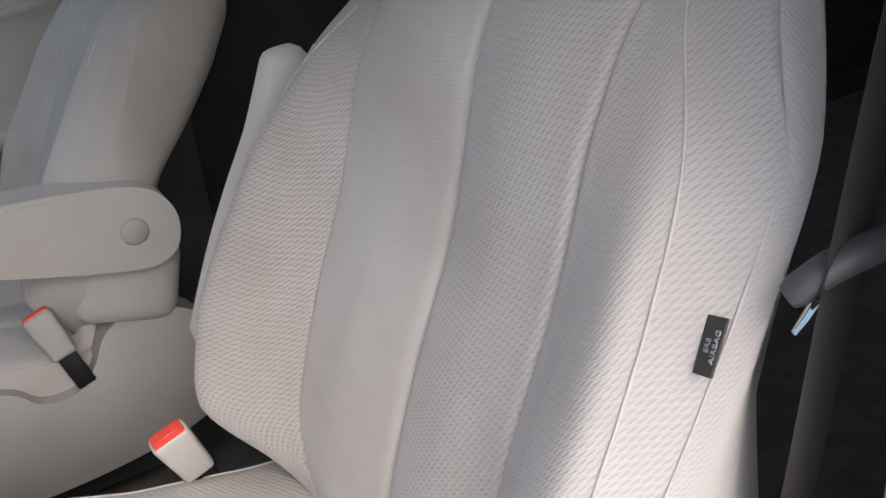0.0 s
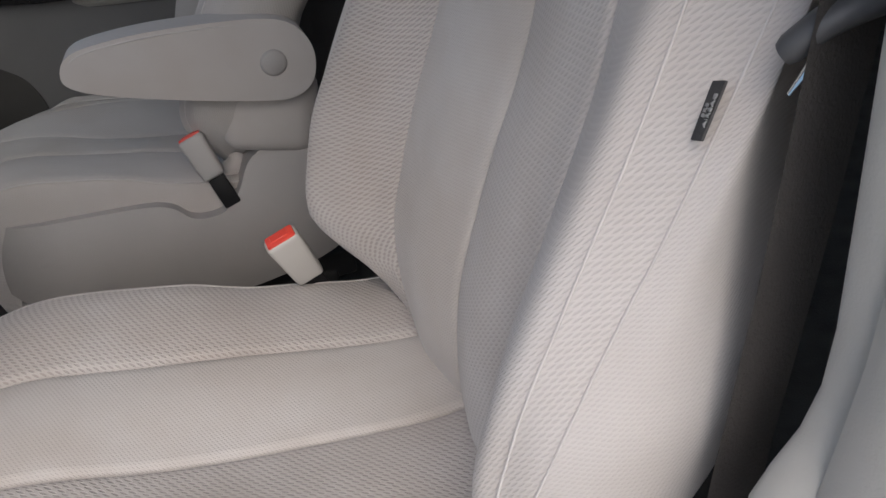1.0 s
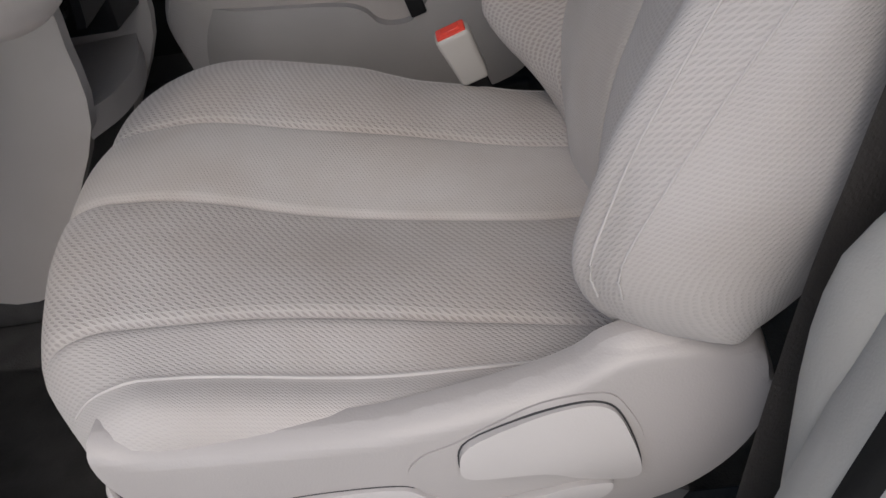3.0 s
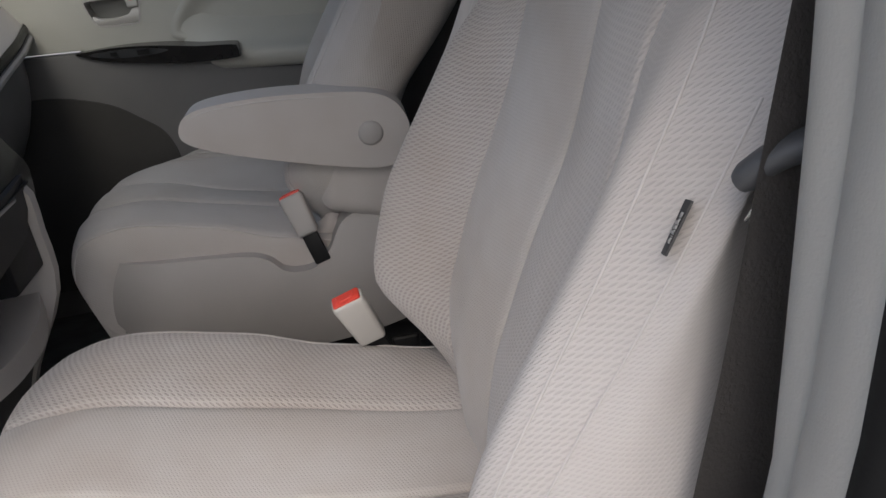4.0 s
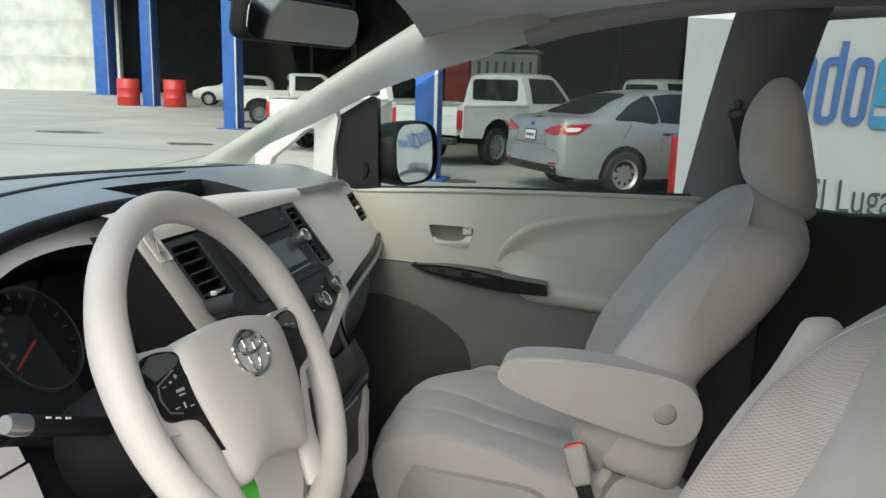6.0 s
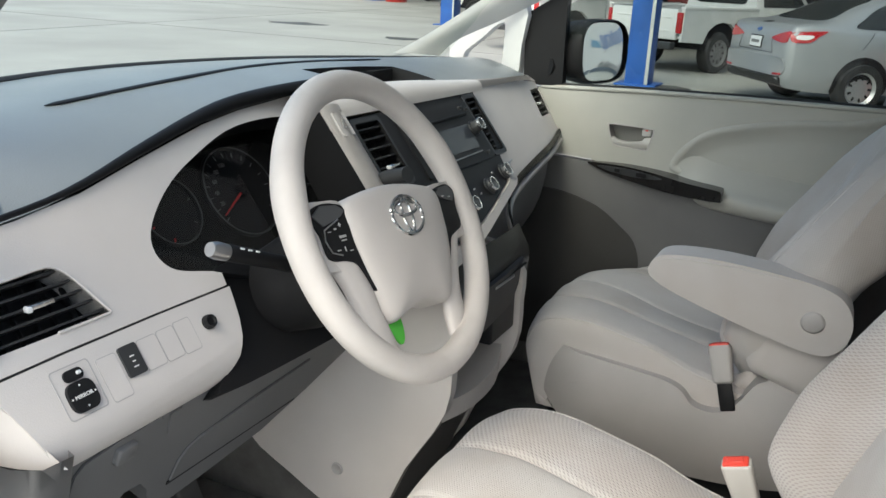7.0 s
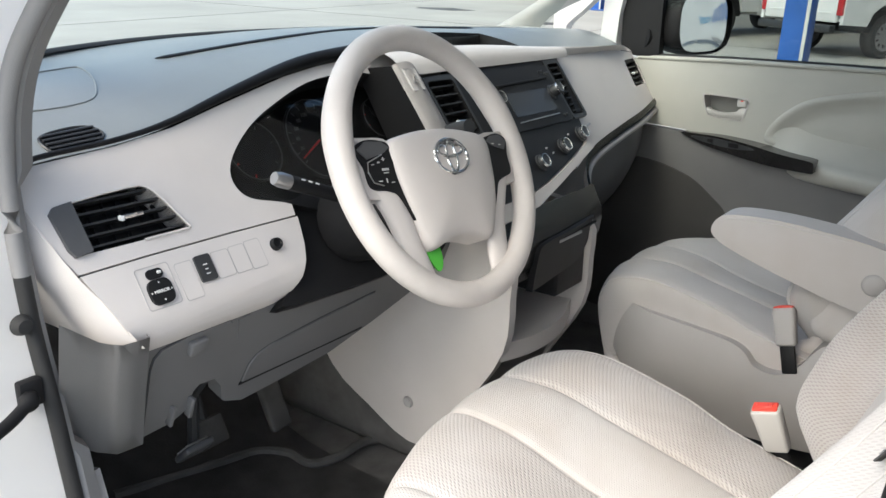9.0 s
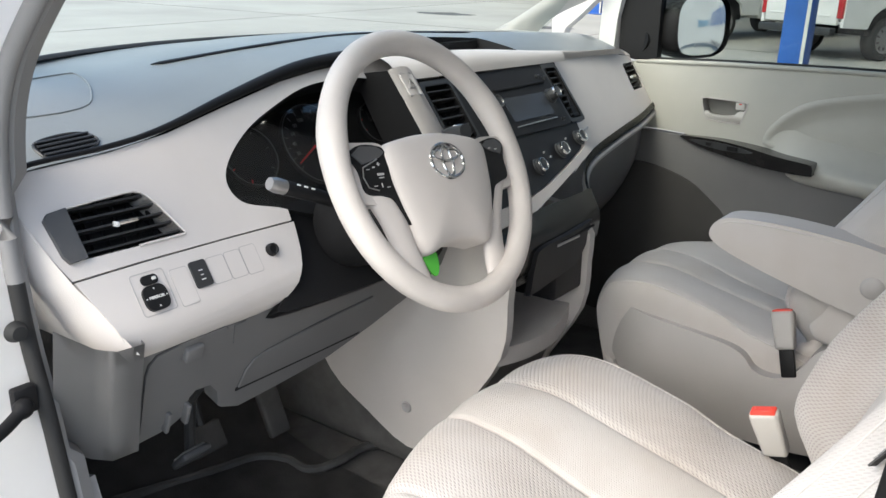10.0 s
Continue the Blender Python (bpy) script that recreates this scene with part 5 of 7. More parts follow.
def FDL(a, b, o=0.0):
    """Driver's face whose foot rolls under the dash below ROLL_B; the panel stands a little proud."""
    o += 0.003
    if b >= ROLL_B:
        return FD(a, b, o)
    w = min(1.9, (ROLL_B - b) * 1.177 / ROLL_R)
    t_, n_ = Vector((NZ, 0, -NX)), Vector((NX, 0, NZ))
    return FD(a, ROLL_B) + ROLL_R * (math.sin(w) * t_ - (1 - math.cos(w)) * n_) + o * (math.cos(w) * n_ + math.sin(w) * t_)


CLU_EDGE = CLU[:41]
FACE = [(-0.846, 1.186), (-0.817, 1.210), (-0.707, 1.217), (-0.621, 1.228), (-0.518, 1.250), (-0.398, 1.274), (-0.321, 1.284), (-0.2, 1.293), (-0.128, 1.296), (-0.128, 1.165)] + CLU_EDGE + [(-0.486, 1.112), (-0.488, 1.0985), (-0.60, 1.0995), (-0.726, 1.0995), (-0.812, 1.098), (-0.833, 1.140)]
bm = plate([FACE, VH], FD, 0.035, edge=0.003)
face = part("face_panel", bm, M_BEIGE, DASH, "pale beige instrument panel")
LOWER = [(-0.812, 1.0955), (-0.726, 1.0970), (-0.60, 1.0970), (-0.488, 1.0958), (-0.4905, 1.084), (-0.4965, 1.062), (-0.505, 1.044), (-0.519, 1.027), (-0.540, 1.012), (-0.565, 1.000), (-0.60, 0.992), (-0.770, 0.990), (-0.780, 1.016), (-0.795, 1.056)]
part("switch_panel", plate([LOWER], FDL, 0.012, edge=0.0025, grid=0.0075), M_BEIGE, DASH, "pale beige switch panel with rolled foot")
part("panel_joint", plate([[(-0.812, 1.0990), (-0.60, 1.1000), (-0.487, 1.0990), (-0.487, 1.0950), (-0.60, 1.0962), (-0.812, 1.0948)]], lambda a, b, o: FD(a, b, o - 0.006), 0.004), M_WALL, face, smooth=False)
# end wall of the dash, facing the door opening
bm, _ = sheet(lambda u, v: FD(lerp(v, [(0, -0.775), (0.12, -0.783), (0.35, -0.798), (0.48, -0.811), (0.7, -0.826), (1, -0.846)]) - 0.024 * math.sin(min(1.57, u * 5)) - 0.008 * u, lerp(v, [(0, 1.012), (0.12, 1.028), (0.35, 1.065), (0.7, 1.124), (1, 1.19)]), 0.002) + Vector((-0.20 * u, 0, 0.0)), [0, 0.02, 0.05, 0.09, 0.14, 0.2, 0.3, 0.6, 1.0], [k / 12 for k in range(13)])
part("end_panel", bm, M_BEIGE, DASH)


def span(loop, b):
    """The stretch of the level b inside a flat loop."""
    hit = []
    for (a0, b0), (a1, b1) in zip(loop, loop[1:] + loop[:1]):
        if (b0 - b) * (b1 - b) < 0:
            hit.append(a0 + (a1 - a0) * (b - b0) / (b1 - b0))
    return (min(hit), max(hit)) if len(hit) > 1 else None


def bar_on(surf, a0, b0, a1, b1, o0, o1, th):
    """A thin blade on a surface between two points, from o0 to o1 deep and th thick."""
    own = bmesh.new()
    vs = [own.verts.new(surf(a, b + s * th / 2, o)) for a, b in ((a0, b0), (a1, b1)) for o in (o0, o1) for s in (-1, 1)]
    for q in ((0, 1, 3, 2), (4, 6, 7, 5), (0, 4, 5, 1), (2, 3, 7, 6), (0, 2, 6, 4), (1, 5, 7, 3)):
        own.faces.new([vs[k] for k in q])
    return own


def vent(nm, surf, hole, slats, depth=0.045, knob=None, label="black air vent", rise=0.0):
    """A vent: a deep dark box behind a hole, level slats, upright vanes behind them and a small chrome tab. rise tips the slats along their length."""
    v = part(nm, plate([hole], lambda a, b, o: surf(a, b, o - depth), 0.004), M_BLACK, DASH, label, smooth=False)
    bm, _ = sheet(lambda i, t: surf(*hole[i], -depth * t), list(range(len(hole))), [0.0, 1.0], closed=True)
    part("vent_box", bm, M_BLACK, v, smooth=False)
    b0, b1 = min(p[1] for p in hole), max(p[1] for p in hole)
    for k in range(slats):
        b = b0 + (b1 - b0) * (k + 0.55) / slats
        s = span(hole, b)
        if s:
            part("slat", bar_on(surf, s[0], b - rise / 2, s[1], b + rise / 2, -0.004, -0.018, 0.0022), M_SLAT, v, smooth=False)
    a0, a1 = min(p[0] for p in hole), max(p[0] for p in hole)
    count = max(2, int((a1 - a0) / 0.020))
    for k in range(1, count):
        a = a0 + (a1 - a0) * k / count
        if span(hole, (b0 + b1) / 2)[0] < a < span(hole, (b0 + b1) / 2)[1]:
            part("vane", tube([surf(a, b0 + 0.002, -0.026), surf(a, b1 - 0.004, -0.026)], 0.0018, 6, flat=2.5), M_BLACK, v)
    if knob:
        tab = part("vent_tab", rbox((0.008, 0.030, 0.0055), surf(knob[0], knob[1], -0.001), None, 0.002, 2), M_CHROME, v, "chrome vent tab")
        part("tab_grip", rbox((0.009, 0.006, 0.0065), surf(knob[0] - 0.014, knob[1] - 0.001, -0.001), None, 0.002, 2), M_WHITE, v)
    return v


SV = vent("side_vent", FD, VH, 5, knob=(-0.722, 1.1435), label="black side air vent with chrome tab")
bm = plate([[(-0.818, 1.160), (-0.812, 1.1655), (-0.789, 1.1680), (-0.787, 1.1158), (-0.808, 1.1142), (-0.813, 1.122)]], lambda a, b, o: FD(a, b, o + 0.006), 0.02, edge=0.002)
part("vent_cheek", bm, M_CHEEK, SV, "dark grey vent cheek", smooth=False)
part("vent_rim", tube([FD(a, b, 0.0012) for a, b in VH[1:11]], 0.0016, 6), M_BEIGE, SV)

# instrument cluster
bm = plate([[(-0.60, 1.06), (-0.12, 1.06), (-0.12, 1.30), (-0.60, 1.30)]], lambda a, b, o: FD(a, b, o - 0.075), 0.005)
CL = part("gauge_housing", bm, M_BLACK, DASH, "black instrument cluster with dials", smooth=False)
bm, _ = sheet(lambda p, v: FD(CLU[p][0] * (1 - 0.06 * v) - 0.021 * v, CLU[p][1] * (1 - 0.03 * v) + 0.035 * v, -0.075 * v), list(range(len(CLU))), [0, 0.3, 0.7, 1.0], closed=True)
part("binnacle", bm, M_BLACK, CL)
lens = [(a * 0.985 - 0.005, b * 0.99 + 0.012) for a, b in CLU]
part("cluster_lens", plate([lens], lambda a, b, o: FD(a, b, o - 0.022 - 0.10 * (b - 1.10)), 0.002), M_LENSGL, CL, "clear glossy cluster lens", smooth=False)
for a, b, r, ticks, start, needle in ((-0.325, 1.200, 0.066, 15, 215, 207), (-0.462, 1.200, 0.046, 7, 250, None), (-0.172, 1.215, 0.036, 7, 200, None)):
    m = frame_of(FD(a, b, -0.060), (0, 1, 0), (-0.527, 0, 0.85))
    dial = part("dial", lathe([(r * 1.04, 0.0), (r * 1.05, 0.006), (r * 1.0, 0.007), (r * 0.99, 0.001), (0.0, 0.001)], m, 48), M_STACK, CL, "dark dial")
    part("dial_ring", tube([m @ Vector((r * 1.02 * math.cos(2 * math.pi * k / 48), r * 1.02 * math.sin(2 * math.pi * k / 48), 0.0075)) for k in range(48)], 0.0011, 6, closed=True), M_DIALRIM, dial, "thin grey dial ring")
    for k in range(ticks):
        w = radians(start - (start + 35) * k / (ticks - 1))
        c = Vector((math.cos(w), math.sin(w), 0))
        red = needle is None and k < 2
        part("tick", tube([m @ (c * r * 0.82 + Vector((0, 0, 0.003))), m @ (c * r * 0.93 + Vector((0, 0, 0.003)))], 0.0013 if red else 0.0008, 5), M_NEEDLE if red else M_TICK, dial)
    if needle:
        w = radians(needle)
        part("needle", tube([m @ Vector((0, 0, 0.009)), m @ Vector((math.cos(w) * r * 0.92, math.sin(w) * r * 0.92, 0.009))], [0.0022, 0.0012], 6), M_NEEDLE, dial, "red needle")
        part("needle_hub", lathe([(0.0, 0.012), (0.009, 0.012), (0.011, 0.004)], m, 20), M_BLACK, dial)
        for txt, w in (("20", 193), ("40", 172), ("60", 150), ("80", 128), ("100", 106)):
            part("numeral", text_mesh(txt, 0.009, m @ Matrix.Translation((r * 0.68 * math.cos(radians(w)), r * 0.68 * math.sin(radians(w)), 0.0035))), M_TICK, dial, smooth=False)


# column between cluster and stack
def COLUMN(a, b, o=0.0):
    """The beige column beside the stack at (y, z)."""
    f = FC(a, b, o + smooth_table(a, [(-0.232, 0.004), (-0.222, 0.018), (-0.19, 0.022), (-0.156, 0.004)]))
    return f


# hazard button
bm = plate([rounded(-0.197, 1.232, -0.166, 1.264, 0.004)], lambda a, b, o: COLUMN(a - 0.018, b, o + 0.0015), 0.006, edge=0.001)
hz = part("hazard_button", bm, M_BEIGE, DASH, "pale hazard button")
part("cover_gap", plate([rounded(-0.1982, 1.2308, -0.1648, 1.2652, 0.004)], lambda a, b, o: COLUMN(a - 0.018, b, o + 0.0006), 0.004), M_SHIELD, hz, smooth=False)
bm = tube([COLUMN(a - 0.018, b, 0.0020) for a, b in ((-0.190, 1.243), (-0.173, 1.243), (-0.1815, 1.256), (-0.190, 1.243))], 0.0007, 5)
part("triangle_mark", bm, M_SHIELD, hz)

# row of switches
for k, (a0, a1, b0, b1) in enumerate(((-0.700, -0.676, 1.042, 1.0815), (-0.6465, -0.6205, 1.0535, 1.0825), (-0.6185, -0.5945, 1.053, 1.083), (-0.5925, -0.5685, 1.052, 1.084))):
    bm = plate([rounded(a0, b0, a1, b1, 0.003)], lambda a, b, o: FDL(a, b, o + 0.0006), 0.005, edge=0.0012)
    cov = part("blank_cover", bm, M_BEIGE, DASH, "pale blanking cover")
    bm = plate([rounded(a0 - 0.0008, b0 - 0.0008, a1 + 0.0008, b1 + 0.0008, 0.0035), rounded(a0, b0, a1, b1, 0.003)], lambda a, b, o: FDL(a, b, o + 0.0004), 0.003)
    part("cover_gap", bm, M_SHIELD, cov, smooth=False)
bm = plate([rounded(-0.673, 1.0545, -0.6495, 1.0835, 0.003)], lambda a, b, o: FDL(a, b, o + 0.003), 0.008, edge=0.0015)
tr = part("traction_switch", bm, M_DARK, DASH, "black traction switch")
for a, b, s in ((-0.661, 1.0725, 0.0055), (-0.661, 1.0675, 0.0035), (-0.661, 1.0625, 0.0055)):
    part("symbol_bar", tube([FDL(a - s / 2, b, 0.0035), FDL(a + s / 2, b, 0.0035)], 0.0008, 5), M_WHITE, tr)
bm = plate([rounded(-0.752, 1.043, -0.7065, 1.0875, 0.004), rounded(-0.751, 1.044, -0.7075, 1.0865, 0.0035)], lambda a, b, o: FDL(a, b, o + 0.0005), 0.004)
msp = part("mirror_switch_plate", bm, M_SHIELD, DASH, smooth=False)
bm = plate([rounded(-0.740, 1.0735, -0.718, 1.0835, 0.005)], lambda a, b, o: FDL(a, b, o + 0.0025), 0.008, edge=0.002)
part("mirror_selector", bm, M_BLACK, msp, "black mirror selector")
part("mark", tube([FDL(-0.7262, 1.0788, 0.0042), FDL(-0.7222, 1.0788, 0.0042)], 0.0019, 6), M_WHITE, msp)
bm = plate([rounded(-0.7455, 1.0465, -0.7145, 1.0725, 0.009)], lambda a, b, o: FDL(a, b, o + 0.0045), 0.010, edge=0.003)
part("mirror_pad", bm, M_BLACK, msp, "black four-way mirror switch")
part("lettering", text_mesh("MIRROR", 0.0056, frame_of(FDL(-0.730, 1.0595, 0.0050), (0, 1, 0), (-0.527, 0, 0.85))), M_WHITE, msp, smooth=False)
for a, b in ((-0.730, 1.0688), (-0.730, 1.0503), (-0.7432, 1.0595), (-0.7168, 1.0595)):
    part("arrow_mark", lathe([(0.0, 0.0004), (0.0014, 0.0004), (0.0014, 0.0)], frame_of(FDL(a, b, 0.0045), (0, 1, 0), (-0.527, 0, 0.85)), 3), M_WHITE, msp, smooth=False)
bm = lathe([(0.0, 0.006), (0.0045, 0.006), (0.006, 0.008), (0.0075, 0.008), (0.0088, 0.003), (0.0088, 0.0)], frame_of(FDL(-0.545, 1.071, 0), (0, 1, 0), (-0.527, 0, 0.85)))
part("socket_knob", bm, M_BLACK, DASH, "round black knob")

# knee panels
KN = [(-0.775, 1.0), (-0.50, 1.006), (-0.30, 1.0), (-0.145, 0.985), (-0.145, 0.945), (-0.206, 0.905), (-0.300, 0.872), (-0.394, 0.845), (-0.499, 0.836), (-0.572, 0.832), (-0.605, 0.846), (-0.612, 0.852), (-0.620, 0.880), (-0.635, 0.899), (-0.660, 0.901), (-0.668, 0.893), (-0.674, 0.864), (-0.693, 0.853), (-0.741, 0.850), (-0.760, 0.860)]
bm = plate([KN], FK, 0.03, edge=0.004)
kn = part("knee_panel", bm, M_GREY, DASH, "grey lower knee panel", smooth=False)


def lid(nm, pts, lift, lab, edge=0.0025):
    """A lid on the knee panel with a thin dark gap round it."""
    ca, cb = sum(p[0] for p in pts) / len(pts), sum(p[1] for p in pts) / len(pts)
    grow = [(a + 0.0016 * (a - ca) / math.hypot(a - ca, b - cb), b + 0.0016 * (b - cb) / math.hypot(a - ca, b - cb)) for a, b in pts]
    part("lid_gap", plate([grow], lambda a, b, o: FK(a, b, o + 0.0006), 0.003), M_DARK, kn, smooth=False)
    return part(nm, plate([pts], lambda a, b, o: FK(a, b, o + lift), 0.006, edge=edge), M_GREY, kn, lab, smooth=False)


lid("fuse_lid", [(-0.746, 0.962), (-0.744, 0.978), (-0.735, 0.988), (-0.693, 0.994), (-0.634, 0.995), (-0.629, 0.988), (-0.632, 0.915), (-0.664, 0.910), (-0.681, 0.900), (-0.688, 0.872), (-0.705, 0.868), (-0.740, 0.866)], 0.0025, "grey fuse box lid")
bm = rbox((0.010, 0.026, 0.022), FK(-0.683, 0.976, 0.005), Euler((0, 0.38, 0)).to_matrix(), 0.003)
part("lid_catch", bm, M_GREY, kn)
part("clip_recess", plate([[(-0.618, 0.990), (-0.600, 0.991), (-0.595, 0.957), (-0.613, 0.959)]], lambda a, b, o: FK(a, b, o + 0.002), 0.003, edge=0.0012), M_GREY, kn, smooth=False)
lid("storage_lid", [(-0.583, 0.872), (-0.576, 0.900), (-0.565, 0.913), (-0.545, 0.920), (-0.447, 0.930), (-0.327, 0.938), (-0.325, 0.905), (-0.330, 0.874), (-0.427, 0.872)], 0.003, "grey storage lid")
part("lid_shadow", plate([[(-0.586, 0.871), (-0.427, 0.8705), (-0.330, 0.8725), (-0.330, 0.867), (-0.586, 0.866)]], lambda a, b, o: FK(a, b, o + 0.0014), 0.003), M_BLACK, kn, smooth=False)
for a in (-0.702, -0.672):
    part("lid_rib", rbox((0.012, 0.006, 0.034), FK(a, 0.872, 0.004), Euler((0, 0.38, 0)).to_matrix(), 0.002), M_GREY, kn)
# column cover under the wheel
bm = plate([curve2([(-0.486, 1.118), (-0.490, 1.085), (-0.500, 1.050), (-0.520, 1.026), (-0.550, 1.012), (-0.552, 1.000), (-0.416, 0.994), (-0.26, 0.992), (-0.20, 1.0), (-0.15, 1.05), (-0.14, 1.11), (-0.20, 1.13), (-0.35, 1.125)], 3)], lambda a, b, o: FD(a, b, o - 0.014), 0.03)
part("column_surround", bm, M_BLACK, DASH, smooth=False)
# lower bracket of the dash beside the door opening, with a step down its middle
bm, _ = sheet(lambda u, v: Vector((lerp(v, [(0, -0.566), (0.5, -0.540), (1, -0.512)]) + lerp(u, [(0, -0.045), (0.02, -0.012), (0.06, 0.0), (0.42, 0.0), (0.50, -0.012), (0.60, -0.016), (1, -0.022)]), lerp(u, [(0, -0.762), (1, -0.858)]) + 0.010 * (1 - v), lerp(v, [(0, 0.862), (1, 1.024)]) + lerp(u, [(0, 0.0), (0.55, 0.004), (1, 0.040)]))), [0, 0.02, 0.06, 0.2, 0.42, 0.46, 0.5, 0.6, 0.8, 1.0], [k / 6 for k in range(7)])
bmesh.ops.solidify(bm, geom=bm.faces[:], thickness=0.004)
part("kick_upper", bm, M_KICK, DASH, "grey lower end bracket", sharp=60)
bm = plate([[(-0.95, 0.47), (-0.45, 0.47), (-0.52, 0.75), (-0.555, 0.866), (-0.66, 0.83), (-0.95, 0.85)]], at_y(-0.822), 0.03, edge=0.004)
single("wall_kick_left", bm, M_KICK, "grey kick panel beside the pedals", "wall", kind="structure", smooth=False)

# centre stack
ST = [(-0.158, 1.258), (0.10, 1.263), (0.322, 1.265), (0.300, 1.21), (0.280, 1.160), (0.270, 1.130), (0.258, 1.116), (0.235, 1.105), (0.14, 1.084), (0.05, 1.067), (-0.02, 1.058), (-0.12, 1.056), (-0.158, 1.10), (-0.158, 1.17)]
BAND = [(0.276, 1.124), (0.268, 1.120), (0.258, 1.114), (0.235, 1.103), (0.14, 1.082), (0.05, 1.065), (-0.02, 1.056), (-0.15, 1.054), (-0.15, 1.030), (-0.024, 1.036), (0.067, 1.054), (0.162, 1.074), (0.262, 1.095), (0.278, 1.103), (0.284, 1.114)]
part("stack_band", plate([BAND], lambda a, b, o: FC(a, b, o + 0.006), 0.03, edge=0.004), M_BEIGE, DASH, "pale beige band under the stack")
SVL, SVR = rounded(-0.146, 1.165, -0.074, 1.248, 0.006), rounded(0.262, 1.160, 0.305, 1.252, 0.006)
bm = plate([ST, SVL, SVR], FC, 0.04, edge=0.004)
STK = part("radio_console", bm, M_STACK, DASH, "dark grey centre stack with radio and climate knobs", smooth=False)
bm, _ = sheet(lambda u, v: FC(u, 1.262, 0.004).lerp(lip_at(u) + Vector((0.002, 0, 0.004)), v) + Vector((0.010, 0, 0.008)) * math.sin(math.pi * v), [-0.20 + 0.56 * k / 12 for k in range(13)], [k / 6 for k in range(7)])
part("stack_brow", bm, M_BEIGE, DASH, "pale beige brow over the stack")
bm, _ = sheet(lambda a, v: COLUMN(a, 1.05 + 0.225 * v), [-0.226, -0.222, -0.216, -0.205, -0.195, -0.18, -0.166, -0.156], [k / 8 for k in range(9)])
bmesh.ops.solidify(bm, geom=bm.faces[:], thickness=0.004)
part("stack_cheek", bm, M_BEIGE, DASH, "pale beige column beside the stack")
bm, _ = sheet(lambda u, v: COLUMN(-0.2255, 1.05 + 0.225 * v, -0.002).lerp(FD(-0.205, 1.05 + 0.235 * v, -0.03), u), [0, 0.5, 1], [k / 8 for k in range(9)])
part("cluster_wall", bm, M_BLACK, DASH, "black wall beside the cluster")
vent("stack_vent", lambda a, b, o: FC(a, b, o + 0.004), SVL, 6, 0.030, (-0.106, 1.185), "black air vent beside the radio")
vent("stack_vent", lambda a, b, o: FC(a, b, o + 0.004), SVR, 8, 0.030, None, "black air vent beside the radio")
for bx in ((-0.149, 1.160, -0.070, 1.253), (0.256, 1.155, 0.310, 1.257)):
    a0, b0, a1, b1 = bx
    bm = plate([rounded(a0 - 0.004, b0 - 0.004, a1 + 0.004, b1 + 0.004, 0.008), rounded(a0 + 0.003, b0 + 0.003, a1 - 0.003, b1 - 0.003, 0.006)], lambda a, b, o: FC(a, b, o + 0.003), 0.01, edge=0.001)
    part("vent_frame", bm, M_DARK, STK)
bm = plate([rounded(-0.025, 1.150, 0.250, 1.253, 0.006)], lambda a, b, o: FC(a, b, o + 0.004), 0.006, edge=0.002)
rad = part("radio", bm, M_STACK, STK, "dark grey radio")
bm = plate([rounded(0.055, 1.172, 0.205, 1.212, 0.003)], lambda a, b, o: FC(a, b, o + 0.0055), 0.003)
part("screen", bm, M_SCREEN, rad, "dim grey radio screen", smooth=False)
part("disc_slot", tube([FC(0.04, 1.226, 0.0055), FC(0.225, 1.229, 0.0055)], 0.0028, 6), M_BLACK, rad)
part("trim_line", tube([FC(0.055, 1.163, 0.0055), FC(0.205, 1.165, 0.0055)], 0.0014, 6), M_SATIN, rad)
for a, b in ((0.235, 1.236), (0.215, 1.240), (0.225, 1.160), (0.0, 1.200), (0.0, 1.185), (0.0, 1.215)):
    part("radio_key", rbox((0.004, 0.014, 0.008), FC(a, b, 0.005), None, 0.0015, 1), M_DARK, rad)


def knob(a, b, r, h, parent, base=0.004):
    m = frame_of(FC(a, b, base), (0, 1, 0), (-0.6, 0, 0.8))
    k = part("knob", lathe([(r * 1.25, 0.0), (r * 1.22, 0.003), (r, 0.004), (r * 0.95, h), (r * 0.85, h + 0.002), (0.0, h + 0.002)], m, 28), M_DARK, parent, "dark rotary knob with chrome ring")
    part("knob_ring", lathe([(r * 0.80, h + 0.001), (r * 0.84, h + 0.004), (r * 0.96, h + 0.004), (r * 1.0, h)], m, 28), M_CHROME, k, "chrome ring")
    return k


knob(0.224, 1.203, 0.013, 0.018, rad)
knob(0.010, 1.203, 0.013, 0.018, rad)
for a, b in ((0.056, 1.096), (0.157, 1.111), (0.245, 1.123)):
    knob(a, b, 0.0135, 0.010, STK, 0.002)
part("knob_tab", tube([FC(0.262, 1.130, 0.014), FC(0.280, 1.133, 0.014)], 0.0025, 6), M_SATIN, STK)
for a, b in ((0.10, 1.116), (0.115, 1.106), (0.20, 1.128)):
    part("climate_key", rbox((0.002, 0.006, 0.004), FC(a, b, 0.001), None, 0.0008, 1), M_PRINT, STK)
# gear lever stub to the left of the stack
bm = tube(spline([(-0.60, -0.155, 1.13), (-0.54, -0.175, 1.175), (-0.48, -0.193, 1.196)], 5), [0.010] * 6 + [0.012] * 5, 12)
part("gear_lever", bm, M_DARK, DASH, "dark gear lever beside the wheel")

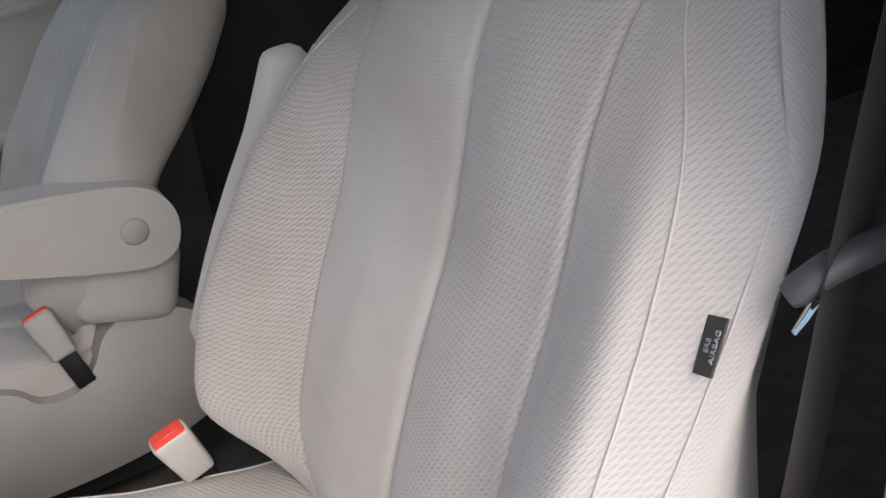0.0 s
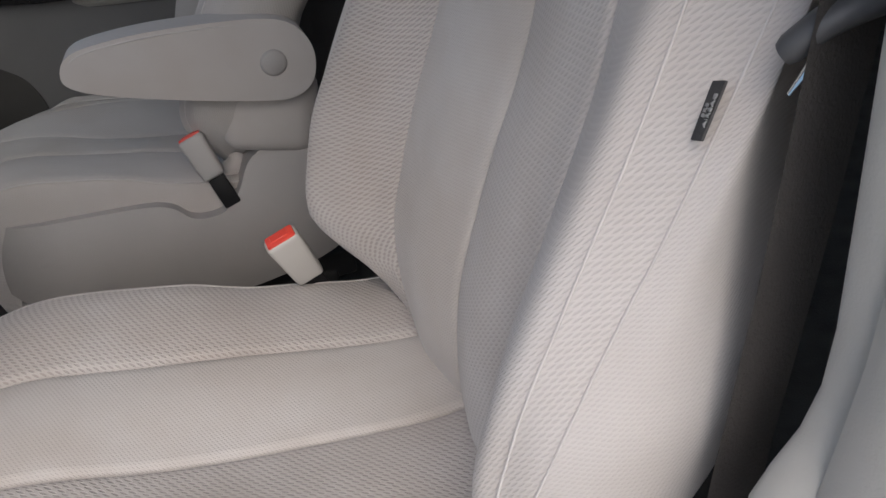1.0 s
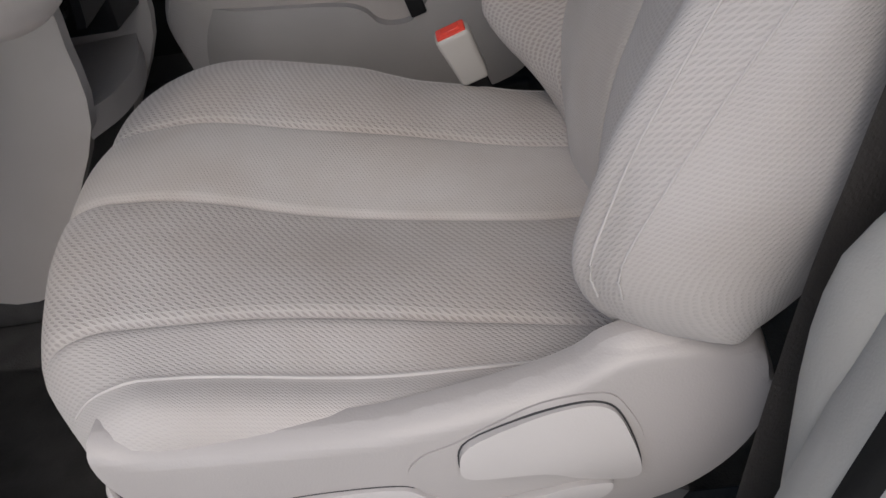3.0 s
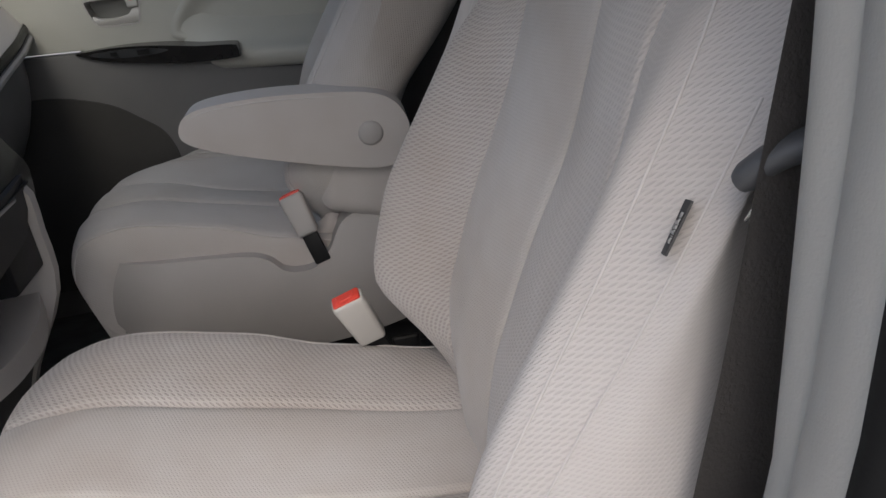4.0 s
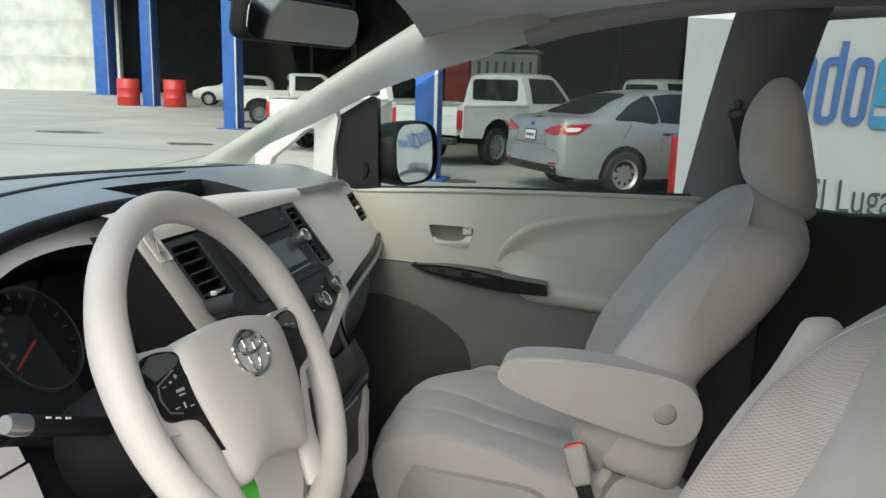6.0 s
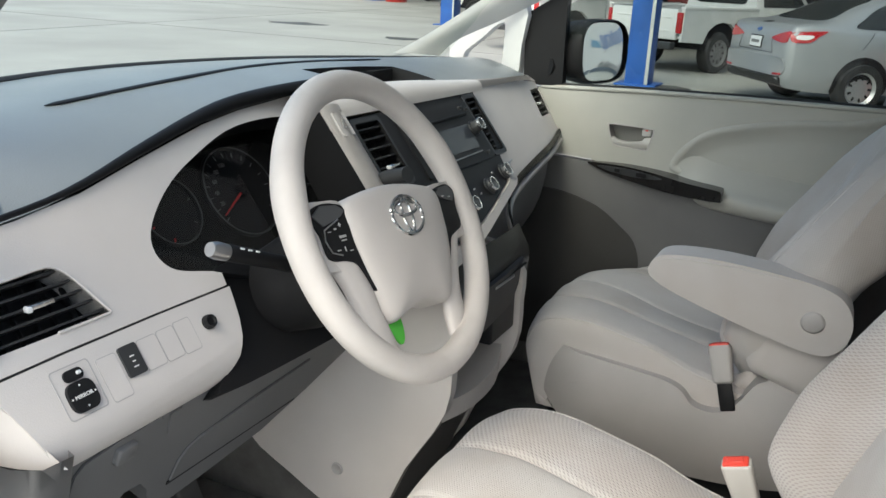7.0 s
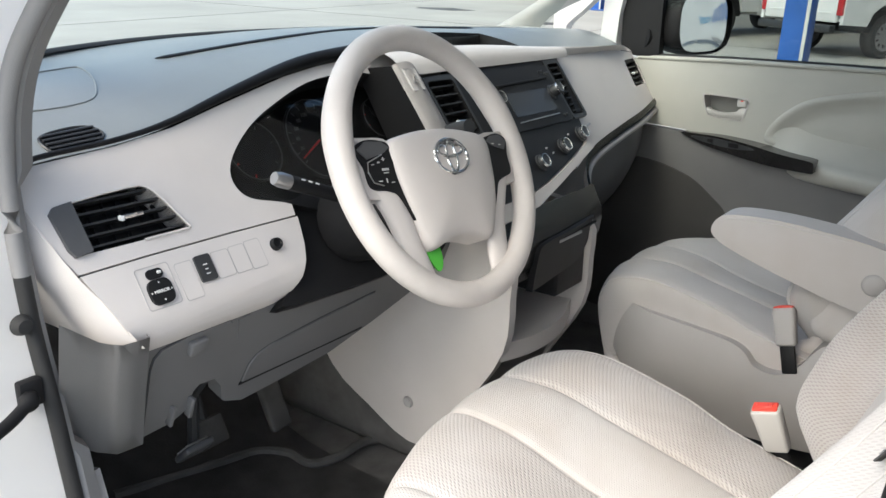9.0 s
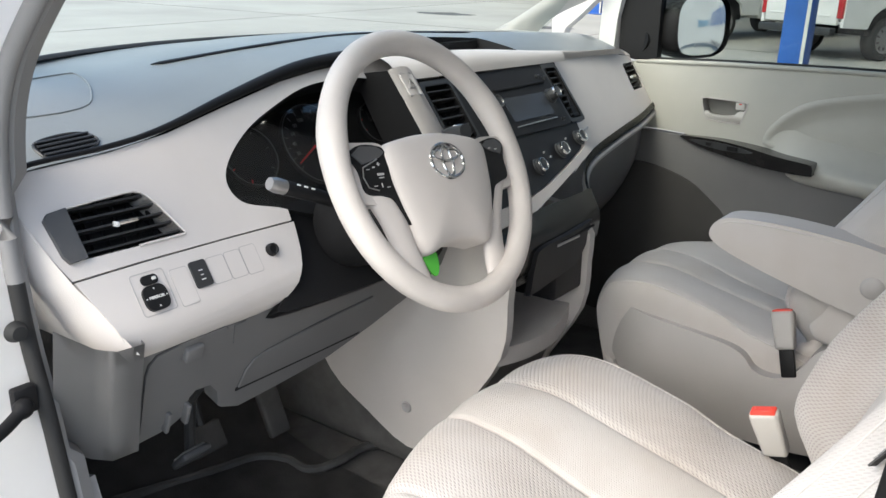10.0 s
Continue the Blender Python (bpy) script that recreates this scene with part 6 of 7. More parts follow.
# lower stack: glossy pockets, beige console with open tray
bm, _ = sheet(lambda u, v: Vector((lerp(v, [(0, -0.452), (0.35, -0.425), (0.7, -0.43), (1, -0.45)]) - 0.10 * max(0, abs(u - 0.03) - 0.12), u, lerp(v, [(0, 1.035), (0.35, 0.985), (0.7, 0.94), (1, 0.905)]))), [-0.145 + 0.36 * k / 12 for k in range(13)], [k / 10 for k in range(11)])
part("lower_fascia", bm, M_GLOSS, DASH, "glossy dark lower fascia")
bm = tube([(-0.420, 0.03, 0.972), (-0.420, 0.16, 0.975)], 0.003, 6)
part("ashtray_line", bm, M_BLACK, DASH)
bm = plate([curve2([(-0.040, 0.976), (0.05, 0.981), (0.150, 0.987), (0.153, 0.982), (0.149, 0.946), (0.130, 0.925), (0.109, 0.909), (0.02, 0.899), (-0.058, 0.892), (-0.060, 0.90), (-0.056, 0.955)], 3)], lambda a, b, o: Vector((-0.421 + 0.10 * (b - 0.94) - 0.6 * max(0, a - 0.06) ** 2 + o, a, b)), 0.012, edge=0.003, grid=0.02)
drw = part("lower_drawer", bm, M_STACK, DASH, "dark drawer lid under the fascia")
part("tray_pull", rbox((0.006, 0.086, 0.006), (-0.4195, 0.058, 0.968), None, 0.002, 2), M_SATIN, drw, "pale grip line")
CON = thing("centre_console", "pale beige console wall with open tray under the dashboard", "console", (-0.7, 0.02, FLOOR))
side = [(-0.84, 0.66), (-0.74, 0.60), (-0.635, 0.555), (-0.55, 0.58), (-0.50, 0.68), (-0.43, 0.80), (-0.42, 0.90), (-0.43, 0.98), (-0.55, 1.02), (-0.95, 1.03), (-0.92, 0.80)]
bm = plate([curve2(side, 3)], lambda a, b, o: Vector((a, -0.145 - 0.03 * max(0, (0.75 - b)) - o, b)), 0.02, edge=0.006)
part("console_side", bm, M_BEIGE, CON, "pale beige console side")
bm = lathe([(0.0, 0.001), (0.007, 0.001), (0.010, 0.003), (0.012, 0.0)], frame_of((-0.636, -0.150, 0.64), (1, 0, 0), (0, 0, 1)))
part("screw_cap", bm, M_SHIELD, CON)
bm = plate([curve2([(a, b) for a, b in side], 3)], lambda a, b, o: Vector((a, 0.165 + o, b)), 0.02, edge=0.006)
part("console_side", bm, M_BEIGE, CON)
tray = spline([(-0.43, -0.145, 0.812), (-0.42, -0.05, 0.800), (-0.425, 0.06, 0.796), (-0.45, 0.15, 0.806)], 5)
bm, _ = sheet(lambda u, v: tray[int(u)] + Vector((-0.005 - 0.22 * max(0, v - 0.25), 0, lerp(v, [(0, -0.03), (0.1, 0.0), (0.25, 0.004), (1, -0.004)]))), range(len(tray)), [0, 0.1, 0.18, 0.25, 0.6, 1.0])
part("tray", bm, M_BEIGE, CON, "open beige tray")
bm = rbox((0.02, 0.30, 0.18), (-0.66, 0.01, 0.88), None, 0.004)
part("tray_back", bm, M_BLACK, CON)
bm = rbox((0.20, 0.11, 0.09), (-0.53, 0.09, 0.895), None, 0.006)
part("tray_drawer", bm, M_STACK, CON, "dark drawer in the tray")
bm = rbox((0.55, 0.26, 0.30), (-0.88, 0.01, 0.62), None, 0.05, 3)
part("tunnel", bm, M_CARPET, CON, "dark carpeted tunnel under the console")
bm, _ = sheet(lambda u, v: Vector((-0.455 - 0.14 * (1 - v) - 0.02 * abs(u), u, lerp(v, [(0, 0.47), (1, 0.79)]))), [-0.14, -0.05, 0.05, 0.16], [0, 0.5, 1])
part("console_foot", bm, M_GREY, CON, "grey lower console face")
bm = rbox((0.012, 0.05, 0.03), (-0.49, -0.11, 0.742), Euler((0, -0.3, 0)).to_matrix(), 0.004)
part("power_socket", bm, M_BLACK, CON, "black power socket")

# passenger's face
PF = [(0.322, 1.268), (0.50, 1.262), (0.664, 1.262), (0.79, 1.250), (0.80, 1.136), (0.785, 1.133), (0.663, 1.119), (0.56, 1.107), (0.484, 1.097), (0.42, 1.088), (0.363, 1.078), (0.30, 1.062), (0.262, 1.05), (0.262, 1.08), (0.278, 1.156), (0.302, 1.21)]
bm = plate([PF, rounded(0.706, 1.174, 0.786, 1.236, 0.007)], FP, 0.03, edge=0.004, grid=0.035)
part("passenger_face", bm, M_BEIGE, DASH, "pale beige passenger-side panel")
bm, _ = sheet(lambda u, v: FP(u, smooth_table(u, [(0.30, 1.267), (0.5, 1.262), (0.664, 1.262), (0.80, 1.25)]), 0.0).lerp(lip_at(u) + Vector((0.002, 0, 0.004)), v) + Vector((0.004, 0, 0.004)) * math.sin(math.pi * v), [0.31 + 0.49 * k / 12 for k in range(13)], [k / 5 for k in range(6)])
part("passenger_brow", bm, M_BEIGE, DASH)
vent("side_vent", FP, rounded(0.706, 1.174, 0.786, 1.236, 0.007), 5, 0.030, (0.748, 1.204), "black side air vent by the passenger door")
line = spline([FP(a, b, 0.004) for a, b in ((0.80, 1.137), (0.785, 1.133), (0.663, 1.120), (0.56, 1.108), (0.484, 1.098), (0.42, 1.089), (0.363, 1.079), (0.32, 1.066), (0.29, 1.046), (0.272, 1.01))], 6)
bm, _ = sheet(lambda i, v: line[i] + Vector((0.006 * math.sin(math.pi * v), 0, 0)) + Vector((0.0, 0.004, -0.023)) * v, list(range(len(line))), [0, 0.25, 0.5, 0.75, 1.0])
bmesh.ops.solidify(bm, geom=bm.faces[:], thickness=0.006)
part("inlay_strip", bm, M_GLOSS, DASH, "glossy dark inlay strip")
part("strip_edge", tube([p + Vector((0.002, 0.006, -0.029)) for p in line], 0.0075, 8, up=(1, 0, 0.4)), M_SHIELD, DASH, "grey edge below the inlay strip")
bm, _ = sheet(lambda u, v: Vector((-0.575 + 0.015 * math.sin(math.pi * v) - 0.16 * v ** 2 - 0.3 * max(0, u - 0.68), u, lerp(v, [(0, lerp(u, [(0.262, 1.0), (0.35, 1.045), (0.5, 1.070), (0.66, 1.090), (0.80, 1.106)])), (1, 0.78)]))), [0.262 + 0.53 * k / 10 for k in range(11)], [k / 8 for k in range(9)])
part("glove_box", bm, M_GREY, DASH, "dark grey glove box lid")

# ---- steering wheel ----
WC, WT = Vector((-0.389, -0.39, 1.180)), radians(26.8)
WHL = thing("steering_wheel", "pale beige four-spoke steering wheel with chrome emblem", "steering wheel", WC)
WM = frame_of(WC, (0, 1, 0), (-math.sin(WT), 0, math.cos(WT)))


def wm(a, b, o=0.0):
    """A point of the wheel: a to the right, b up, o towards the driver."""
    return WM @ Vector((a, b, o))


RIM = [wm(0.1785 * math.cos(2 * math.pi * k / 96), 0.1785 * math.sin(2 * math.pi * k / 96)) for k in range(96)]
part("rim", tube(RIM, [0.0172 + 0.0016 * (math.exp(-((((k / 96) % 1) - 0.06) / 0.03) ** 2) + math.exp(-((((k / 96) % 1) - 0.44) / 0.03) ** 2)) for k in range(96)], 18, closed=True, up=WM.to_3x3() @ Vector((0, 0, 1))), M_WHEEL, WHL, "pale beige rim with worn spots")
WM = WM @ Matrix.Rotation(radians(-6), 4, "Z")
pad = curve2([(-0.101, 0.030), (-0.06, 0.043), (0.0, 0.048), (0.06, 0.043), (0.101, 0.030), (0.1005, -0.010), (0.094, -0.045), (0.083, -0.078), (0.071, -0.104), (0.058, -0.111), (0.030, -0.104), (0.0, -0.101), (-0.030, -0.104), (-0.058, -0.111), (-0.071, -0.104), (-0.083, -0.078), (-0.094, -0.045), (-0.1005, -0.010)], 4)
dish = lambda b: -0.75 * min(0, b) ** 2
own = bmesh.new()
rings = []
for s_, h in ((0.99, -0.03), (1.0, 0.000), (0.992, 0.006), (0.97, 0.0105), (0.93, 0.014), (0.8, 0.018), (0.5, 0.021), (0.2, 0.022)):
    rings.append([own.verts.new(wm(a * s_, -0.02 + (b + 0.02) * s_, h + dish(-0.02 + (b + 0.02) * s_))) for a, b in pad])
for A, B in zip(rings, rings[1:]):
    for k in range(len(pad)):
        own.faces.new((A[k], A[(k + 1) % len(pad)], B[(k + 1) % len(pad)], B[k]))
own.faces.new(rings[-1])
hub = part("airbag_pad", own, M_BEIGE, WHL, "pale beige airbag cover")
for q in (-1, 1):
    arm_ = curve2([(q * 0.168, 0.034), (q * 0.13, 0.040), (q * 0.095, 0.034), (q * 0.085, 0.0), (q * 0.085, -0.040), (q * 0.110, -0.040), (q * 0.150, -0.036), (q * 0.168, -0.030)], 4)
    part("spoke", plate([arm_], lambda a, b, o: wm(a, b, o * 1.0 + 0.004 - 0.10 * max(0, abs(a) - 0.13) + dish(b)), 0.018, edge=0.006, grid=0.012), M_BEIGE, WHL)
    leg = spline([(q * 0.118, -0.030, -0.004), (q * 0.104, -0.060, -0.006), (q * 0.094, -0.092, -0.010), (q * 0.086, -0.122, -0.012), (q * 0.082, -0.150, -0.012)], 5)
    bm, _ = sheet(lambda u, v: wm(leg[int(v)].x + q * 0.021 * math.cos(u) * lerp(v, [(0, 1.25), (10, 0.95), (20, 1.1)]), leg[int(v)].y + 0.004 * math.cos(u), leg[int(v)].z + 0.011 * math.sin(u)), [2 * math.pi * k / 18 for k in range(18)], range(len(leg)), closed=True)
    part("spoke", bm, M_BEIGE, WHL)
    key = curve2([(q * 0.157, 0.026), (q * 0.140, 0.036), (q * 0.114, 0.034), (q * 0.100, 0.026), (q * 0.1015, -0.011), (q * 0.094, -0.046), (q * 0.085, -0.070), (q * 0.096, -0.052), (q * 0.106, -0.036), (q * 0.121, -0.030), (q * 0.146, -0.022), (q * 0.149, 0.004)], 4)
    kp = part("key_pad", plate([key], lambda a, b, o: wm(a, b, o + 0.009 - 0.10 * max(0, abs(a) - 0.12) + dish(b)), 0.010, edge=0.002), M_BLACK, WHL, "black switch pad on the wheel spoke")
    cap = [(q * 0.155, 0.025), (q * 0.139, 0.0345), (q * 0.114, 0.0325), (q * 0.102, 0.025), (q * 0.113, 0.0185), (q * 0.143, 0.012)]
    part("key_cap", plate([cap], lambda a, b, o: wm(a, b, o + 0.0102 - 0.10 * max(0, abs(a) - 0.12)), 0.004, edge=0.001), M_CHEEK, kp, "dark grey satin cap")
    lift = lambda a, d: 0.0092 + d - 0.10 * max(0, abs(a) - 0.12)
    if q < 0:
        ring_ = [wm(a, b, lift(a, 0.0004)) for a, b in [(-0.118, 0.0165), (-0.143, 0.008), (-0.1465, -0.004), (-0.142, -0.0175), (-0.128, -0.0225)]]
        part("key_rim", tube(ring_, 0.0009, 5), M_SATIN, kp)
        for a, b, w_, h_ in ((-0.136, 0.005, 0.0045, 0.0009), (-0.1265, 0.007, 0.0030, 0.0018), (-0.1175, 0.0105, 0.0050, 0.0010), (-0.1175, 0.0105, 0.0012, 0.0045), (-0.118, -0.0025, 0.0110, 0.0028), (-0.118, -0.0068, 0.0080, 0.0014), (-0.1305, -0.0165, 0.0050, 0.0012), (-0.1205, -0.0165, 0.0010, 0.0055), (-0.1105, -0.0195, 0.0050, 0.0012)):
            part("key_mark", plate([[(a - w_ / 2, b - h_ / 2), (a + w_ / 2, b - h_ / 2), (a + w_ / 2, b + h_ / 2), (a - w_ / 2, b + h_ / 2)]], lambda x, y, o: wm(x, y, o + lift(x, 0.0005)), 0.001), M_PRINT, kp, smooth=False)
    else:
        for a, b in ((0.113, 0.020), (0.128, 0.018)):
            part("key_mark", tube([wm(a - 0.002, b, 0.0125), wm(a + 0.002, b, 0.0125)], 0.0010, 5), M_PRINT, kp)
part("hub_back", lathe([(0.0, 0.0), (0.055, 0.0), (0.060, -0.02), (0.055, -0.06), (0.045, -0.10)], WM @ Matrix.Translation((0, -0.03, -0.01)), 32), M_BEIGE, WHL)
em = WM @ Matrix.Translation((0.0, 0.004, 0.0205))


def oval(cx, cy, rx, ry, n=40):
    return [em @ Vector((cx + rx * math.cos(2 * math.pi * k / n), cy + ry * math.sin(2 * math.pi * k / n), 0.001)) for k in range(n)]


part("emblem", tube(oval(0, 0.0, 0.033, 0.0235), 0.0026, 8, closed=True), M_CHROME, hub, "chrome oval emblem")
part("emblem_bar", tube(oval(0, 0.0085, 0.025, 0.0085), 0.0022, 8, closed=True), M_CHROME, hub)
part("emblem_bar", tube(oval(0, 0.0, 0.0095, 0.021), 0.0022, 8, closed=True), M_CHROME, hub)
part("embossed_mark", tube([wm(0.010, -0.055, 0.0150), wm(0.034, -0.055, 0.0150)], 0.0012, 5), M_BEIGE, hub)
# column and stalks
COL = thing("steering_column", "black steering column cover with light stalk", "steering column", wm(0, -0.02, -0.12))
bm = lathe([(0.05, -0.04), (0.062, -0.08), (0.066, -0.16), (0.06, -0.20)], WM @ Matrix.Translation((0, -0.025, 0)), 24)
part("column_cover", bm, M_BLACK, COL)
tip = Vector((-0.515, -0.565, 1.171))
root = Vector((-0.50, -0.44, 1.122))
d = (tip - root).normalized()
stk = part("light_stalk", tube([root, root.lerp(tip, 0.35), root.lerp(tip, 0.7), tip - d * 0.018], [0.0095, 0.0095, 0.010, 0.0102], 14), M_BLACK, COL, "black light stalk")
part("stalk_end", tube([tip - d * 0.018, tip - d * 0.004, tip + d * 0.006], [0.0098, 0.0104, 0.0082], 14), M_SATIN, stk, "grey turning end")
for k in range(3):
    part("stalk_mark", tube([root.lerp(tip, 0.55 + 0.09 * k) + Vector((0.010, 0, 0.008)), root.lerp(tip, 0.59 + 0.09 * k) + Vector((0.010, 0, 0.008))], 0.0011, 5), M_WHITE, stk)
bm = plate([curve2([(-0.062, -0.098), (-0.044, -0.096), (-0.036, -0.112), (-0.040, -0.132), (-0.050, -0.138), (-0.060, -0.122)], 3)], lambda a, b, o: wm(a, b, o - 0.012 + 3.0 * (a + 0.05) ** 2), 0.002)
single("paper_tag", bm, M_GREEN, "green paper tag hanging behind the wheel's lower spoke", "tag", smooth=False)
KEY = thing("ignition_key", "chrome and black key in the steering column lock", "key", wm(0.11, -0.06, -0.09))
part("key_head", rbox((0.012, 0.03, 0.035), wm(0.118, -0.055, -0.07), None, 0.004), M_BLACK, KEY)
part("key_ring", tube([wm(0.125 + 0.012 * math.cos(2 * math.pi * k / 16), -0.085 + 0.016 * math.sin(2 * math.pi * k / 16), -0.06) for k in range(16)], 0.0018, 6, closed=True), M_CHROME, KEY, "chrome key ring")

# ---- pedals, mats ----
bm, _ = sheet(lambda u, v: Vector((lerp(v, [(0, -0.42), (0.45, -0.72), (0.7, -0.93), (1, -1.08)]), u, FLOOR + 0.008 + lerp(v, [(0, 0.0), (0.45, 0.0), (0.7, 0.02), (1, 0.12)]))), [-0.70 + 0.50 * k / 6 for k in range(7)], [k / 8 for k in range(9)])
bmesh.ops.solidify(bm, geom=bm.faces[:], thickness=0.008)
single("floor_mat", bm, M_MATT, "black rubber floor mat in the driver's footwell", "floor mat")
edge = spline([(-0.97, -0.58, FLOOR + 0.05), (-0.95, -0.48, FLOOR + 0.04), (-0.923, -0.374, FLOOR + 0.035), (-0.905, -0.30, FLOOR + 0.03), (-0.86, -0.258, FLOOR + 0.022), (-0.80, -0.255, FLOOR + 0.02), (-0.775, -0.20, FLOOR + 0.02), (-0.77, -0.12, FLOOR + 0.02), (-0.71, -0.06, FLOOR + 0.02)], 6)
single("mat_lip", tube(edge, 0.010, 8), M_MATT, "raised black rubber edge of a second mat", "floor mat")
PD = thing("foot_brake", "foot-operated parking brake pedal with worn pad", "pedal", (-0.70, -0.60, 0.70))
pm = Matrix.Translation((-0.685, -0.602, 0.734)) @ Euler((0, radians(-42), 0)).to_matrix().to_4x4()
bm = rbox((0.046, 0.050, 0.012), (0, 0, 0), None, 0.005)
bm.transform(pm)
pad_ = part("pad", bm, M_CHEEK, PD, "worn grey ribbed pad")
for k in range(4):
    bm = rbox((0.005, 0.040, 0.004), (-0.015 + 0.010 * k, 0, 0.007), None, 0.0015, 1)
    bm.transform(pm)
    part("pad_rib", bm, M_SATIN, pad_)
part("lever", tube([(-0.69, -0.60, 0.74), (-0.68, -0.60, 0.83), (-0.575, -0.60, 0.95)], 0.009, 8), M_DARK, PD)
for nm, y, w, h, lab in (("brake_pedal", -0.42, 0.075, 0.055, "black brake pedal"), ("accelerator", -0.26, 0.05, 0.12, "black accelerator pedal")):
    Q = thing(nm, lab + " under the dashboard", "pedal", (-0.92, y, FLOOR))
    part("pad", rbox((0.018, w, h), (-0.90, y, 0.60), Euler((0, radians(-25), 0)).to_matrix(), 0.006), M_MATT, Q)
    part("lever", tube([(-0.91, y, 0.61), (-0.96, y, 0.75), (-0.97, y, 0.90)], 0.010, 8), M_DARK, Q)


# ---- outside ----
W = OUT


M_YARD = mat("concrete_yard", (0.40, 0.395, 0.36), 0.85, var=0.10, scale=0.35, bump=0.4, bscale=40)
M_BLUE = mat("blue_paint", (0.035, 0.12, 0.42), 0.45, var=0.12, scale=3, bump=0.1, bscale=60)
M_BARREL = mat("red_barrel", (0.50, 0.035, 0.03), 0.45, var=0.12, scale=4)
M_SILVER = mat("silver_paint", (0.31, 0.318, 0.326), 0.34, metal=0.25, var=0.03, coat=0.25)
M_TRUCK = mat("truck_paint", (0.72, 0.72, 0.70), 0.3, var=0.05, coat=0.4)
M_TYRE = mat("tyre", (0.02, 0.02, 0.02), 0.85, var=0.1, bump=0.5, bscale=80)
M_ALLOY = mat("wheel_cover", (0.45, 0.45, 0.45), 0.35, metal=0.7, var=0.05)
M_BANNER = mat("banner_vinyl", (0.39, 0.395, 0.41), 0.6, var=0.05, scale=0.8, bump=0.15, bscale=3)
M_BNBLUE = mat("banner_blue", (0.042, 0.105, 0.29), 0.6, var=0.05, scale=2)
M_BNCYAN = mat("banner_cyan", (0.045, 0.20, 0.36), 0.6, var=0.05, scale=2)
M_BNGREY = mat("banner_grey", (0.045, 0.045, 0.05), 0.6, var=0.05, scale=2)
M_WALLW = mat("yard_wall", (0.55, 0.56, 0.53), 0.9, var=0.10, scale=0.7, bump=0.3, bscale=20, col2=(0.40, 0.41, 0.39))
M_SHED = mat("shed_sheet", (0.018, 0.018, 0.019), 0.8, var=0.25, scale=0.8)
M_REDPT = mat("red_sheet", (0.35, 0.05, 0.04), 0.6, var=0.1, scale=2)
M_JOINT = mat("joint_filler", (0.24, 0.235, 0.215), 0.85, var=0.2, scale=3)
M_STAIN = mat("oil_stain", (0.10, 0.10, 0.095), 0.7, var=0.2, scale=4)

single("ground", plate([[(-120, -120), (120, -120), (120, 160), (-120, 160)]], at_z(0.0), 0.3), M_YARD, "pale concrete yard with stains", "ground", kind="structure", smooth=False)
rng = random.Random(4)
for x, y, r in ((-2.5, 11.4, 0.45), (-6.5, 12.0, 0.5), (-9.5, 16.0, 0.6), (-14.0, 18.0, 0.9), (-11.0, 22.0, 0.7), (-7.0, 9.0, 0.4)):
    loop = [(x + r * (1 + 0.25 * rng.uniform(-1, 1)) * math.cos(2 * math.pi * k / 14), y + 0.6 * r * (1 + 0.25 * rng.uniform(-1, 1)) * math.sin(2 * math.pi * k / 14)) for k in range(14)]
    single("oil_stain", plate([loop], at_z(0.005), 0.004), M_STAIN, "dark oil stain on the concrete", "stain", group="oil stains", smooth=False)
for x0, y0, x1, y1 in ((-30, 14.0, 6, 14.4), (-30, 25.0, 6, 25.5), (-6.8, 3, -12.0, 60), (-14.5, 3, -22.0, 60)):
    d = Vector((x1 - x0, y1 - y0, 0)).normalized()
    q = Vector((-d.y, d.x, 0)) * 0.02
    single("joint", plate([[(x0 + q.x, y0 + q.y), (x1 + q.x, y1 + q.y), (x1 - q.x, y1 - q.y), (x0 - q.x, y0 - q.y)]], at_z(0.004), 0.003), M_JOINT, "dark expansion joint in the concrete yard", "joint", group="concrete joints", kind="structure", smooth=False)


def post(x, y, r, h, group="blue posts"):
    P_ = thing("steel_post", "blue painted square steel post holding the shed roof", "post", (x, y, 0), group=group)
    part("shaft", rbox((r, r, h), (x, y, h / 2), None, 0.02, 2), M_BLUE, P_)
    part("base_plate", rbox((r * 1.7, r * 1.7, 0.03), (x, y, 0.015), None, 0.005, 1), M_BLUE, P_)
    part("edge_strip", rbox((0.05, 0.02, h), (x + r / 2 - 0.03, y - r / 2 - 0.011, h / 2), None, 0.003, 1), M_WALLW, P_)
    return P_


for x, y, r, h in ((-2.90, 11.45, 0.36, 7.0), (-11.35, 22.1, 0.46, 7.4), (-23.6, 37.9, 0.65, 8.0), (-39.8, 58.3, 1.2, 8.6)):
    post(x, y, r, h)


def barrel(x, y, r, h):
    b = thing("drum", "red painted steel drum standing on the yard", "drum", (x, y, 0), group="red drums")
    part("body", lathe([(r * 0.97, 0), (r, 0.02), (r, h * 0.32), (r * 1.03, h * 0.34), (r, h * 0.36), (r, h * 0.64), (r * 1.03, h * 0.66), (r, h * 0.68), (r, h - 0.02), (r * 0.97, h)], Matrix.Translation((x, y, 0)), 24), M_BARREL, b)
    part("lid", lathe([(0, h + 0.004), (r * 0.9, h + 0.004), (r * 0.98, h + 0.012), (r, h)], Matrix.Translation((x, y, 0)), 24), M_BARREL, b)


barrel(0.86, 10.45, 0.16, 0.85)
barrel(-24.6, 37.4, 0.55, 1.35)
barrel(-22.0, 37.4, 0.55, 1.35)

